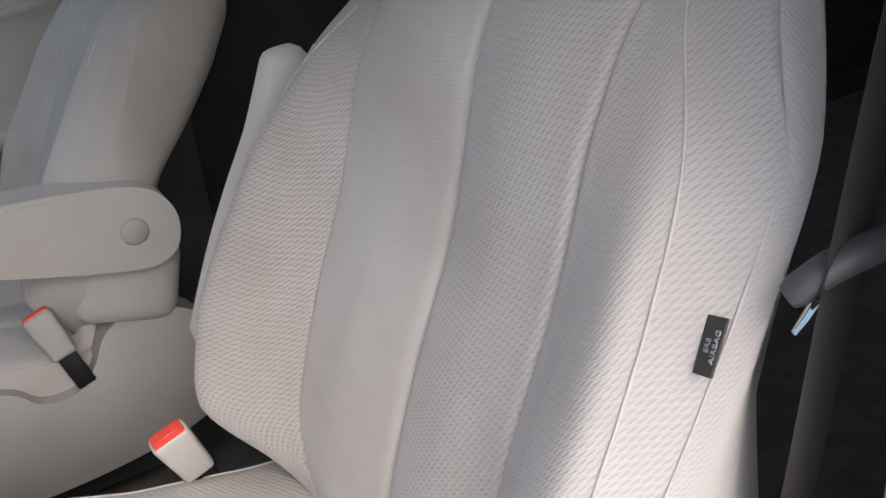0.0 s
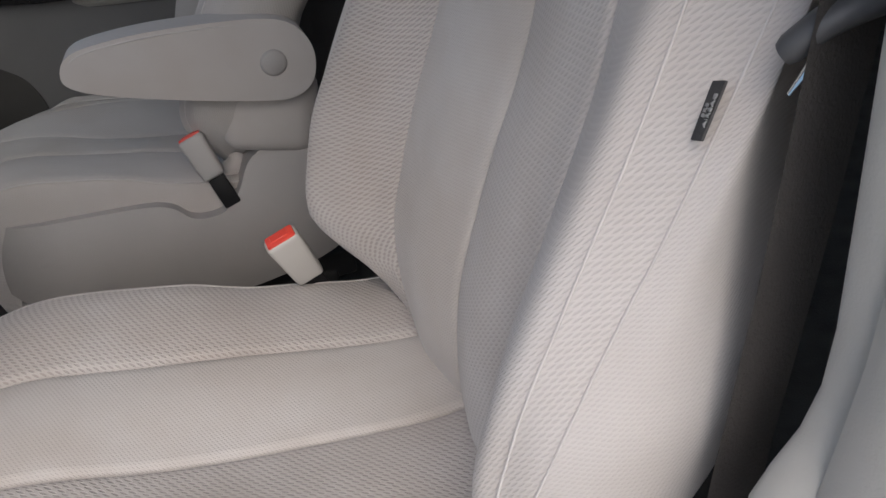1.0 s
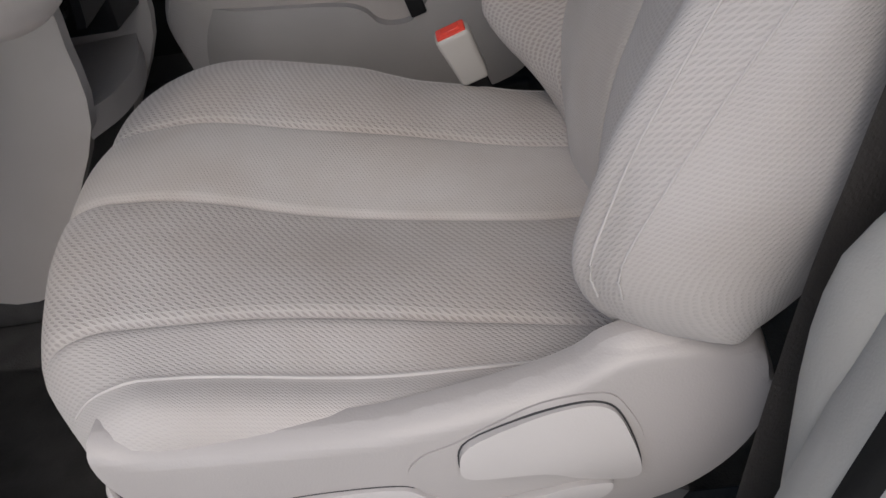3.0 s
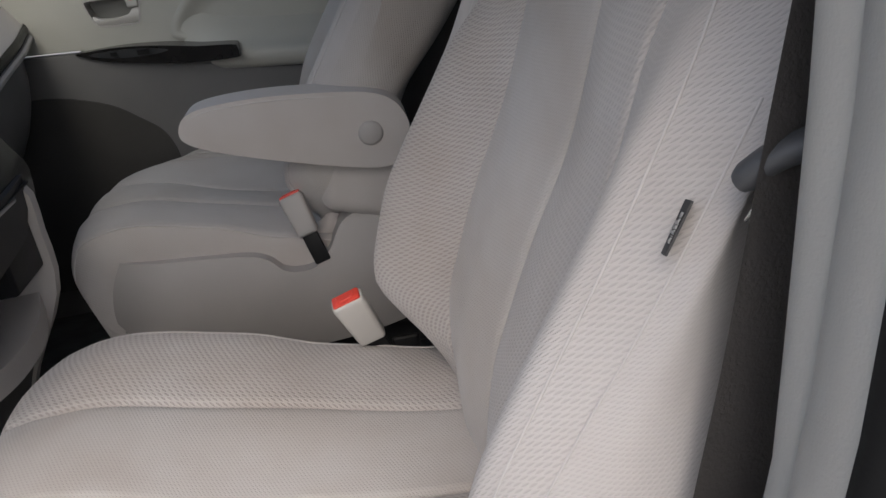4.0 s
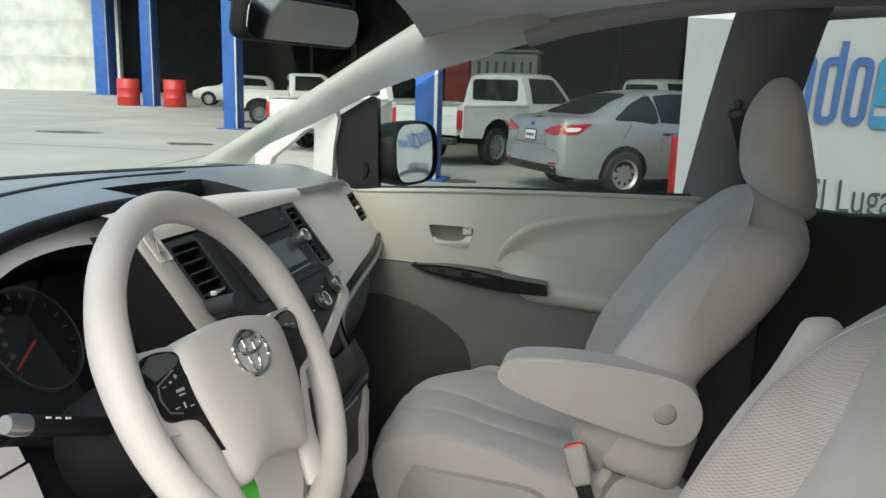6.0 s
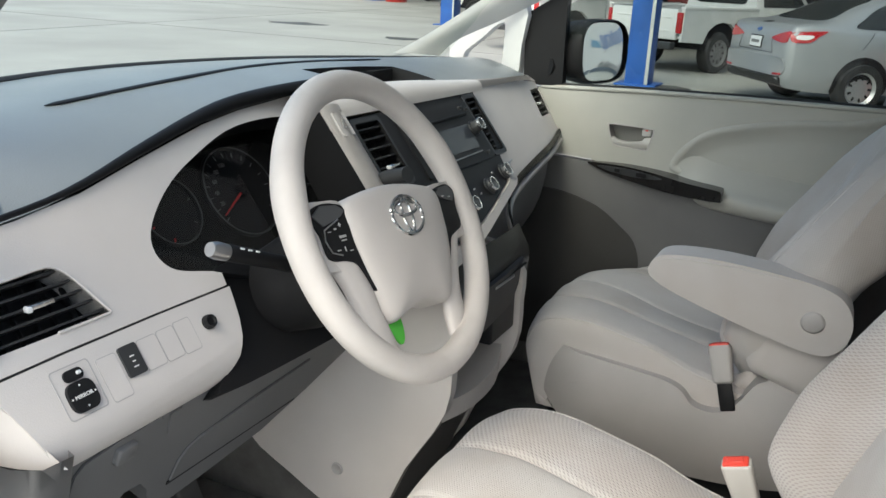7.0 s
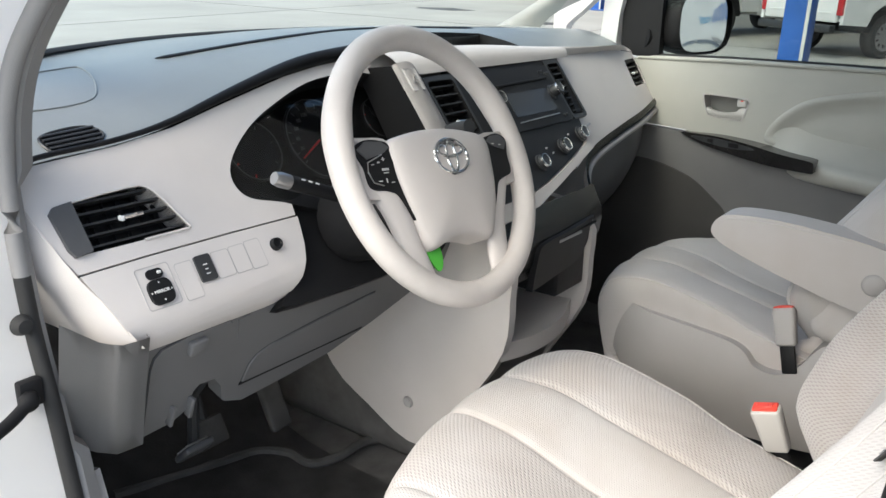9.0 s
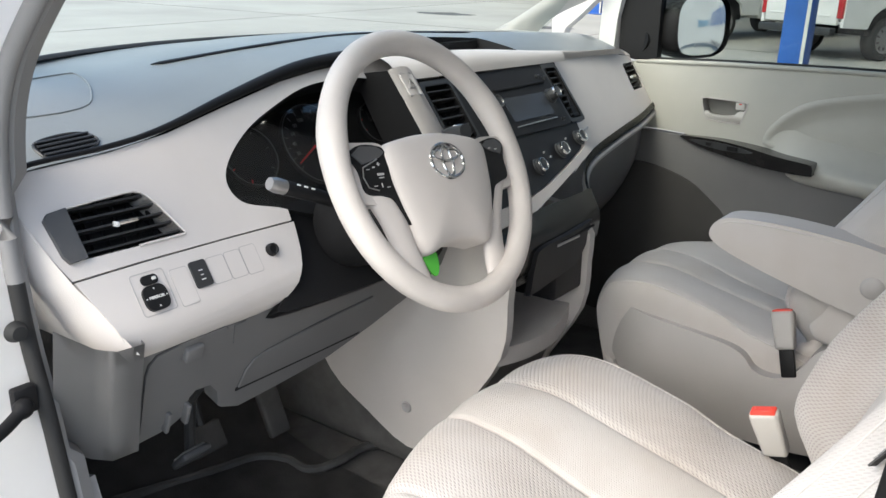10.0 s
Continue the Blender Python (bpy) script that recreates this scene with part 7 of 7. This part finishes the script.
# banner wall beside the van
BX0, BY = 0.62, 8.0
BN = thing("banner_wall", "white printed vinyl banner stretched on a frame", "banner", (5, BY, 0))
part("sheet", plate([[(BX0, 0.25), (9.5, 0.25), (9.5, 4.6), (BX0, 4.6)]], at_y(BY, -1), 0.03), M_BANNER, BN, smooth=False)
for x in (BX0 + 0.05, 3.5, 6.5, 9.4):
    part("frame_post", rbox((0.07, 0.07, 4.6), (x, BY + 0.09, 2.3), None, 0.008, 1), M_WALLW, BN)


def blob(loops, material, lab="", lift=0.0):
    loops = [[(1.65 + (a - 1.60) * 0.82, 1.20 + (b - 1.03) * 0.86) for a, b in lp] for lp in loops]
    part("printed_shape", plate(loops, at_y(BY - 0.034 - lift, -1), 0.003), material, BN, lab, smooth=False)


def ring_letter(x, z, w, h, t, sl, material, stem=0):
    """A slanted printed loop: outline and hole; stem adds a bar above it."""
    sh = lambda lp: [(a + sl * (b - z), b) for a, b in lp]
    blob([sh(rounded(x, z, x + w, z + h, w * 0.42)), sh(rounded(x + t, z + t, x + w - t, z + h - t, (w - 2 * t) * 0.42))], material)
    if stem:
        blob([sh([(x + w - t, z + h * 0.8), (x + w, z + h * 0.8), (x + w, z + h + stem), (x + w - t, z + h + stem)])], material, lift=0.003)


LZ = 1.03
ring_letter(1.60, LZ, 0.27, 0.78, 0.085, 0.07, M_BNBLUE)
ring_letter(1.93, LZ - 0.03, 0.27, 0.78, 0.085, 0.07, M_BNBLUE, 0.18)
ring_letter(2.26, LZ - 0.03, 0.27, 0.78, 0.085, 0.07, M_BNBLUE)
blob([[(a + 0.07 * (b - LZ), b) for a, b in rounded(2.58, LZ - 0.07, 2.93, LZ + 0.76, 0.1)], [(a + 0.07 * (b - LZ), b) for a, b in rounded(2.69, LZ + 0.38, 2.82, LZ + 0.60, 0.03)], [(a + 0.07 * (b - LZ), b) for a, b in [(2.62, LZ + 0.08), (2.84, LZ + 0.08), (2.84, LZ + 0.2), (2.62, LZ + 0.2)]]], M_BNCYAN)
blob([[(a + 0.07 * (b - LZ), b) for a, b in [(3.0, LZ - 0.08), (3.1, LZ - 0.08), (3.1, LZ + 0.6), (3.2, LZ + 0.66), (3.27, LZ + 0.6), (3.27, LZ - 0.08), (3.37, LZ - 0.08), (3.37, LZ + 0.66), (3.28, LZ + 0.76), (3.0, LZ + 0.76)]]], M_BNCYAN)
for k in range(8):
    ring_letter(3.5 + 0.36 * k, LZ - 0.06, 0.29, 0.78, 0.085, 0.07, M_BNBLUE, 0.16 if k in (2, 5) else 0)
for k in range(5):
    ring_letter(6.50 + 0.27 * k, LZ - 0.06, 0.21, 0.40, 0.06, 0.07, M_BNCYAN)
blob([curve2([(1.20, 1.85), (1.32, 2.7), (1.62, 2.75), (1.72, 2.3), (1.66, 2.0), (1.60, 2.1), (1.50, 2.45), (1.38, 2.4)], 3)], M_BNBLUE)
part("slogan", text_mesh("El Lugar de las Oportunidades", 0.50, frame_of((3.76, BY - 0.034, 0.42), (1, 0, 0), (0, 0, 1)) @ Matrix.Diagonal((0.60, 1, 1, 1)), 0.001), M_BNGREY, BN, "dark grey printed slogan", smooth=False)


# ---- vehicles ----
def tyre_set(parent, m, r, w, cover=None):
    t = part("tyre", lathe([(r * 0.66, -w / 2), (r * 0.93, -w / 2), (r, -w / 2 + 0.03), (r, w / 2 - 0.03), (r * 0.93, w / 2), (r * 0.66, w / 2)], m, 36, cap=False), M_TYRE, parent, "black tyre")
    rim_ = part("rim", lathe([(0.0, w / 2 - 0.03), (r * 0.2, w / 2 - 0.02), (r * 0.55, w / 2 - 0.035), (r * 0.64, w / 2 - 0.01), (r * 0.68, w / 2), (r * 0.68, -w / 2)], m, 36, cap=False), cover or M_ALLOY, t, "wheel cover")
    for k in range(9):
        a = 2 * math.pi * k / 9
        part("vent_slot", rbox((r * 0.15, r * 0.09, 0.012), m @ Vector((r * 0.43 * math.cos(a), r * 0.43 * math.sin(a), w / 2 - 0.027)), (m.to_3x3() @ Euler((0, 0, a)).to_matrix()), 0.004, 1), M_BLACK, rim_)
    return t


def body_loft(profile, half, m, n=44):
    """A body through stations along x: (x, sill z, belt z, roof z, belt half-width factor, roof half-width factor)."""
    own = bmesh.new()
    rows = []
    xs = [p[0] for p in profile]
    at = lambda x, k: smooth_table(x, [(p[0], p[k]) for p in profile])
    for x in sorted({round(xs[0] + (xs[-1] - xs[0]) * q / n, 4) for q in range(n + 1)} | set(xs)):
        zs, zb, zr, hw, rw = at(x, 1), at(x, 2), at(x, 3), half * at(x, 4), half * at(x, 5)
        d = max(0.02, zr - zb)
        ring = [(-hw * 0.92, zs), (-hw * 0.985, zs + (zb - zs) * 0.15), (-hw, zs + (zb - zs) * 0.40), (-hw * 0.995, zs + (zb - zs) * 0.66), (-hw * 0.97, zb - 0.05), (-hw * 0.94, zb), (-hw * 0.94 + (hw * 0.94 - rw) * 0.5, zb + d * 0.5), (-rw, zb + d * 0.86), (-rw * 0.90, zb + d * 0.95), (-rw * 0.6, zb + d * 0.99), (0, zb + d)]
        ring += [(-y, z) for y, z in reversed(ring[:-1])]
        rows.append([own.verts.new(Vector((x, y, z))) for y, z in ring])
    for A, B in zip(rows, rows[1:]):
        for k in range(len(A) - 1):
            own.faces.new((A[k], A[k + 1], B[k + 1], B[k]))
        own.faces.new((A[-1], A[0], B[0], B[-1]))
    own.faces.new(rows[0]), own.faces.new(rows[-1])
    bmesh.ops.recalc_face_normals(own, faces=own.faces)
    tree = BVHTree.FromBMesh(own)
    own.transform(m)
    return own, tree


def drape(tree, m, loop, to3, way, lift=0.006, thick=0.01):
    """A skin laid on a body: the flat loop is thrown on it along way."""
    own = bmesh.new()
    loop = [Vector((a, b, 0)) for a, b in loop]
    vs = [own.verts.new(p) for p in loop]
    for t in tessellate_polygon([loop]):
        own.faces.new([vs[k] for k in t])
    bmesh.ops.subdivide_edges(own, edges=own.edges[:], cuts=3, use_grid_fill=True)
    way = Vector(way).normalized()
    for v in own.verts:
        p = to3(v.co.x, v.co.y)
        hit = tree.ray_cast(p, way)
        if hit[0] is None:
            hit = tree.find_nearest(p)
        v.co = hit[0] - way * lift
    ret = bmesh.ops.extrude_face_region(own, geom=own.faces[:])
    bmesh.ops.translate(own, vec=way * thick, verts=[g for g in ret["geom"] if isinstance(g, bmesh.types.BMVert)])
    own.transform(m)
    return own


def sedan(m):
    """A silver saloon, nose towards +x, standing on z = 0 with its rear axle at x = 0."""
    C = thing("sedan", "silver four-door saloon parked in the yard", "car", m.translation)
    prof = [(-1.00, 0.40, 0.80, 0.82, 0.80, 0.70), (-0.97, 0.33, 0.95, 0.97, 0.88, 0.76), (-0.90, 0.29, 1.03, 1.055, 0.93, 0.80), (-0.75, 0.27, 1.045, 1.085, 0.965, 0.82), (-0.52, 0.25, 1.04, 1.10, 0.985, 0.82), (-0.25, 0.25, 1.02, 1.20, 1.0, 0.76), (0.05, 0.25, 1.0, 1.34, 1.0, 0.70), (0.40, 0.24, 0.98, 1.435, 1.0, 0.66), (0.9, 0.24, 0.95, 1.475, 1.0, 0.65), (1.4, 0.24, 0.93, 1.46, 1.0, 0.65), (1.8, 0.24, 0.92, 1.38, 1.0, 0.67), (2.2, 0.24, 0.93, 1.18, 1.0, 0.74), (2.6, 0.25, 0.94, 1.0, 0.99, 0.82), (3.0, 0.26, 0.90, 0.94, 0.96, 0.82), (3.4, 0.30, 0.76, 0.80, 0.88, 0.75), (3.55, 0.36, 0.60, 0.63, 0.78, 0.66)]
    bm, tree = body_loft(prof, 0.91, m)
    part("body", bm, M_SILVER, C, "silver painted body", sharp=50)
    for x in (0.0, 2.65):
        for q in (-1, 1):
            way = (0, -q, 0)
            disc = [(x + 0.375 * math.cos(2 * math.pi * k / 28), 0.335 + 0.375 * math.sin(2 * math.pi * k / 28)) for k in range(28)]
            disc = [(a, max(0.25, b)) for a, b in disc]
            part("wheel_arch", drape(tree, m, disc, lambda a, b: Vector((a, q * 3, b)), way, 0.004), M_BLACK, C, "dark wheel arch", smooth=False)
            tyre_set(C, m @ frame_of((x, q * 0.835, 0.315), (1, 0, 0), (0, 0, 1) if q < 0 else (0, 0, -1)), 0.315, 0.20)
    for q in (-1, 1):
        side = lambda a, b: Vector((a, q * 3, b))
        rear = lambda a, b: Vector((-3, q * a, b))
        sw = (0, -q, 0)
        for lp in (curve2([(-0.14, 1.052), (0.0, 1.16), (0.14, 1.255), (0.30, 1.325), (0.52, 1.378), (0.555, 1.02), (0.20, 1.035)], 3), [(0.60, 1.02), (0.575, 1.385), (0.9, 1.42), (1.20, 1.41), (1.22, 0.99)], [(1.27, 0.99), (1.26, 1.405), (1.55, 1.365), (1.85, 1.23), (2.10, 1.06), (2.12, 0.985)]):
            part("side_window", drape(tree, m, lp, side, sw), M_TINT, C, "dark door window", smooth=False)
        for lp in ([(0.585, 0.30), (0.593, 0.30), (0.593, 0.99), (0.585, 0.99)], [(1.24, 0.30), (1.248, 0.30), (1.248, 0.98), (1.24, 0.98)], [(-0.05, 0.80), (-0.042, 0.80), (0.10, 1.0), (0.09, 1.0)]):
            part("door_gap", drape(tree, m, lp, side, sw, 0.002, 0.004), M_BLACK, C, smooth=False)
        for x in (0.70, 1.72):
            p = tree.ray_cast(Vector((x, q * 3, 0.885)), Vector(sw))[0]
            part("door_handle", rbox((0.19, 0.035, 0.032), m @ p, m.to_3x3(), 0.012, 3), M_SILVER, C)
            part("handle_cup", drape(tree, m, rounded(x - 0.09, 0.845, x + 0.05, 0.905, 0.028), side, sw, 0.003, 0.004), M_DARK, C, smooth=False)
        part("door_mirror", rbox((0.10, 0.20, 0.13), m @ Vector((2.0, q * 0.99, 1.03)), m.to_3x3(), 0.04, 3), M_SILVER, C)
        lamp = curve2([(0.40, 0.885), (0.55, 0.935), (0.68, 0.965), (0.77, 0.975), (0.77, 0.86), (0.70, 0.838), (0.58, 0.845), (0.46, 0.862)], 4)
        part("tail_lamp", drape(tree, m, lamp, rear, (1, 0, 0), 0.012, 0.02), M_LENS, C, "red tail lamp")
        lamp = curve2([(-0.945, 0.965), (-0.80, 0.985), (-0.62, 0.998), (-0.53, 0.995), (-0.63, 0.935), (-0.72, 0.868), (-0.83, 0.850), (-0.945, 0.862)], 4)
        part("tail_lamp", drape(tree, m, lamp, side, sw, 0.010, 0.02), M_LENS, C, "red tail lamp")
        part("lamp_core", drape(tree, m, curve2([(-0.90, 0.895), (-0.80, 0.888), (-0.73, 0.905), (-0.70, 0.94), (-0.80, 0.945), (-0.90, 0.935)], 2), side, sw, 0.014, 0.01), M_WHITE, C, "white reversing lens", smooth=False)
        part("reflector", drape(tree, m, [(0.60, 0.44), (0.76, 0.45), (0.76, 0.475), (0.60, 0.465)], rear, (1, 0, 0), 0.028, 0.02), M_LENS, C, smooth=False)
    glassy = curve2([(-0.58, -0.44), (-0.52, -0.10), (-0.45, 0.22), (0.0, 0.27), (0.45, 0.22), (0.52, -0.10), (0.58, -0.44), (0.0, -0.48)], 4)
    part("rear_window", drape(tree, m, glassy, lambda a, b: Vector((b, a, 3)), (0, 0, -1)), M_TINT, C, "dark rear window", smooth=False)
    back = lambda a, b: Vector((-3, a, b))
    part("bumper_lower", drape(tree, m, rounded(-0.74, 0.30, 0.74, 0.43, 0.05), back, (1, 0, 0), 0.012, 0.06), M_BLACK, C, "black lower bumper", smooth=False)
    part("bumper", drape(tree, m, rounded(-0.80, 0.43, 0.80, 0.66, 0.10), back, (1, 0, 0), 0.022, 0.08), M_SILVER, C, "silver bumper")
    for lp in ([(-0.47, 0.70), (-0.463, 0.70), (-0.40, 0.885), (-0.407, 0.885)], [(0.463, 0.70), (0.47, 0.70), (0.407, 0.885), (0.40, 0.885)], [(-0.46, 0.695), (0.46, 0.695), (0.46, 0.702), (-0.46, 0.702)]):
        part("lid_gap", drape(tree, m, lp, back, (1, 0, 0), 0.003, 0.004), M_BLACK, C, smooth=False)
    part("plate_frame", drape(tree, m, rounded(-0.17, 0.73, 0.17, 0.89, 0.01), back, (1, 0, 0), 0.008, 0.01), M_BLACK, C, smooth=False)
    part("number_plate", drape(tree, m, rounded(-0.15, 0.745, 0.15, 0.875, 0.008), back, (1, 0, 0), 0.013, 0.01), M_WHITE, C, "blank pale number plate", smooth=False)
    part("plate_bar", drape(tree, m, [(-0.11, 0.79), (0.11, 0.79), (0.11, 0.83), (-0.11, 0.83)], back, (1, 0, 0), 0.016, 0.008), M_GREY, C, smooth=False)
    part("badge", drape(tree, m, [(0.06 * math.cos(2 * math.pi * k / 16), 0.965 + 0.026 * math.sin(2 * math.pi * k / 16)) for k in range(16)], back, (1, 0, 0), 0.008, 0.01), M_BNBLUE, C, smooth=False)
    part("high_brake_lamp", drape(tree, m, rounded(-0.09, 1.055, 0.09, 1.075, 0.005), back, (1, 0, 0), 0.01, 0.02), M_BLACK, C, smooth=False)
    return C


def pickup(m, label):
    """A white pickup, nose towards +x, rear axle at x = 0."""
    C = thing("pickup_truck", label, "pickup truck", m.translation, group="white pickups")
    R3 = m.to_3x3()

    def bx(nm, size, at, mt, lab="", bev=0.03, par=C):
        return part(nm, rbox(size, m @ Vector(at), R3, bev, 3), mt, par, lab)

    for q in (-1, 1):
        bm = plate([[(-1.05, 0.55), (-1.05, 1.08), (0.98, 1.10), (0.98, 0.50), (0.48, 0.50), (0.40, 0.72), (0.22, 0.84), (0, 0.88), (-0.22, 0.84), (-0.40, 0.72), (-0.48, 0.52)]], lambda a, b, o: m @ Vector((a, q * (0.85 + 0.02 * math.sin((b - 0.5) * 5) + o), b)), 0.06, edge=0.012)
        part("bed_side", bm, M_TRUCK, C)
        bx("bed_rail", (2.06, 0.10, 0.05), (-0.03, q * 0.82, 1.10), M_TRUCK, "", 0.015)
        bx("tail_lamp", (0.06, 0.11, 0.34), (-1.06, q * 0.78, 0.86), M_LENS, "red tail lamp", 0.012)
        for x in (0.0, 3.0):
            tyre_set(C, m @ frame_of((x, q * 0.74, 0.35), (1, 0, 0), (0, 0, 1) if q < 0 else (0, 0, -1)), 0.35, 0.22, M_GREY)
        bx("front_wing", (1.5, 0.10, 0.45), (2.95, q * 0.80, 0.86), M_TRUCK)
    bx("tailgate", (0.06, 1.48, 0.50), (-1.06, 0, 0.83), M_TRUCK, "white tailgate", 0.015)
    for z in (0.72, 0.94):
        bx("gate_rib", (0.012, 1.25, 0.03), (-1.095, 0, z), M_TRUCK, "", 0.005)
    bx("wheel_well", (0.98, 1.62, 0.46), (0, 0, 0.64), M_BLACK, "", 0.02)
    bx("bed_floor", (2.0, 1.6, 0.05), (-0.03, 0, 0.62), M_TRUCK)
    bx("bed_front", (0.05, 1.6, 0.50), (0.97, 0, 0.86), M_TRUCK)
    bx("rear_bumper", (0.14, 1.50, 0.12), (-1.14, 0, 0.48), M_DARK, "dark step bumper", 0.02)
    bx("frame_rail", (4.2, 0.6, 0.14), (1.2, 0, 0.48), M_BLACK)
    prof = [(1.02, 0.45, 1.10, 1.68, 0.98, 0.74), (1.10, 0.42, 1.10, 1.72, 1.0, 0.76), (1.9, 0.42, 1.08, 1.74, 1.0, 0.76), (2.25, 0.42, 1.08, 1.68, 1.0, 0.76), (2.75, 0.42, 1.08, 1.20, 1.0, 0.84), (2.85, 0.45, 1.07, 1.10, 1.0, 0.84), (3.7, 0.48, 0.98, 1.0, 0.96, 0.82), (3.85, 0.5, 0.80, 0.83, 0.9, 0.76)]
    bm, tree = body_loft(prof, 0.86, m, 20)
    part("cab", bm, M_TRUCK, C, "white painted cab and bonnet", sharp=30)
    part("rear_window", plate([rounded(-0.56, 1.18, 0.56, 1.60, 0.08)], lambda a, b, o: m @ Vector((1.010 - o, a, b)), 0.01), M_TINT, C, "dark cab rear window", smooth=False)
    for q in (-1, 1):
        part("side_window", drape(tree, m, [(1.20, 1.14), (1.22, 1.63), (2.10, 1.62), (2.50, 1.22), (2.5, 1.14)], lambda a, b: Vector((a, q * 3, b)), (0, -q, 0)), M_TINT, C, "dark cab side window", smooth=False)
        bx("door_mirror", (0.08, 0.18, 0.14), (2.45, q * 0.98, 1.18), M_BLACK, "", 0.03)
    return C


def placed(x, y, deg):
    return Matrix.Translation((x, y, 0)) @ Matrix.Rotation(radians(deg), 4, "Z")


ax = Vector((math.cos(radians(33)), math.sin(radians(33)), 0))
lf = Vector((-ax.y, ax.x, 0))
c = Vector((0.05, 10.55, 0)) + lf * 0.80
sedan(placed(c.x, c.y, 33))
pickup(placed(-2.95, 14.6, 62), "white pickup truck parked behind the blue post")
pickup(placed(-6.2, 16.2, 66), "white pickup truck parked beside another one")
pickup(placed(-0.3, 18.8, 40), "white pickup truck parked behind the silver saloon")
pickup(placed(-12.3, 26.0, 25), "white pickup truck parked far across the yard")


def suv(m):
    C = thing("suv", "white sport utility car parked far across the yard", "car", m.translation)
    prof = [(-0.95, 0.45, 0.90, 1.0, 0.85, 0.7), (-0.90, 0.38, 1.05, 1.30, 0.95, 0.75), (-0.6, 0.34, 1.08, 1.62, 1.0, 0.72), (0.4, 0.32, 1.05, 1.70, 1.0, 0.72), (1.3, 0.32, 1.03, 1.66, 1.0, 0.72), (2.1, 0.32, 1.03, 1.15, 1.0, 0.85), (2.9, 0.34, 0.98, 1.02, 0.97, 0.82), (3.5, 0.42, 0.75, 0.78, 0.86, 0.74)]
    bm, tree = body_loft(prof, 0.92, m, 24)
    part("body", bm, M_TRUCK, C, sharp=50)
    for x in (0, 2.65):
        for y in (-0.85, 0.85):
            tyre_set(C, m @ frame_of((x, y, 0.36), (1, 0, 0), (0, 0, 1) if y < 0 else (0, 0, -1)), 0.36, 0.22)
    for q in (-1, 1):
        part("side_window", drape(tree, m, [(-0.55, 1.14), (-0.38, 1.5), (0.9, 1.58), (1.3, 1.5), (1.8, 1.14)], lambda a, b: Vector((a, q * 3, b)), (0, -q, 0)), M_TINT, C, "dark side windows", smooth=False)
        for x in (0, 2.65):
            part("wheel_arch", drape(tree, m, [(x + 0.42 * math.cos(2 * math.pi * k / 20), max(0.34, 0.37 + 0.42 * math.sin(2 * math.pi * k / 20))) for k in range(20)], lambda a, b: Vector((a, q * 3, b)), (0, -q, 0), 0.004), M_BLACK, C, smooth=False)
    return C


suv(placed(-20.0, 43.0, 200))

# far buildings: stained pale wall, dark open shed behind the vehicles
WLL = thing("yard_wall", "stained white rendered yard wall", "wall", (-70, 69, 0), kind="structure")
part("masonry", plate([[(-150, 0), (-45.5, 0), (-45.5, 16), (-150, 16)]], at_y(69, -1), 0.5), M_WALLW, WLL, smooth=False)
for k in range(4):
    part("wall_course", rbox((105, 0.06, 0.12), (-98, 68.48, 3.2 + 3.2 * k), None, 0.02, 1), M_WALLW, WLL)
for x in (-62.0, -88.0):
    part("wall_pier", rbox((0.9, 0.3, 16), (x, 68.5, 8), None, 0.05, 1), M_WALLW, WLL)
# the shed's open front runs along the line of blue posts
SD, SN = Vector((-0.62, 0.785, 0)), Vector((0.785, 0.62, 0))
SO = Vector((-2.90, 11.45, 0)) - SN * 0.4


def shed_at(a, b, z):
    """A point of the shed: a along its front, b into it."""
    p = SO + SD * a + SN * b
    return Vector((p.x, p.y, z))


SH = thing("open_shed", "dark open-fronted vehicle shed behind the parked cars", "shed", shed_at(20, 15, 0), kind="")
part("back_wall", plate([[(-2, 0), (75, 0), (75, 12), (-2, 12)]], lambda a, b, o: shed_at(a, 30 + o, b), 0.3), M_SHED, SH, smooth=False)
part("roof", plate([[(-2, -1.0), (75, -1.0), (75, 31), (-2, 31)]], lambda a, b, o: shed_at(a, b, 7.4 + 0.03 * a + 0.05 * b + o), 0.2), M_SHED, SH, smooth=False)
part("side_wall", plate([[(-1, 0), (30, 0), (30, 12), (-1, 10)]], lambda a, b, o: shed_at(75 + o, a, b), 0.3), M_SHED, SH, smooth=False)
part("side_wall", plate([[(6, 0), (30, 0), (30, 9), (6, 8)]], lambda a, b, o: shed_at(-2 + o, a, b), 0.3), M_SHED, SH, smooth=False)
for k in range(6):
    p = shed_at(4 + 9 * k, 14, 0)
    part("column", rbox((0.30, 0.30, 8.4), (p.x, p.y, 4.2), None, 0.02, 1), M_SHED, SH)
HT = thing("site_hut", "red and white site hut in the shed", "hut", (-5, 30, 0))
part("red_panel", rbox((0.95, 1.5, 2.7), (-6.0, 30.4, 1.35), None, 0.05, 1), M_REDPT, HT)
part("white_panel", rbox((2.5, 1.5, 2.66), (-4.25, 30.5, 1.33), None, 0.05, 1), M_WALLW, HT)
part("roof_edge", rbox((3.7, 1.7, 0.10), (-4.8, 30.4, 2.75), None, 0.03, 1), M_WALLW, HT)
for k in range(7):
    part("sign_bar", rbox((0.10, 0.03, 0.62), (-5.2 + 0.32 * k, 29.72, 2.05), None, 0.01, 1), M_GREY, HT)
LT = thing("strip_light", "long white strip light under the shed roof", "lamp", shed_at(56, 4, 8.6))
part("housing", rbox((1.0, 6.0, 0.25), shed_at(56, 4, 8.75), Euler((0, 0, 0.67)).to_matrix(), 0.05, 1), M_WALLW, LT)
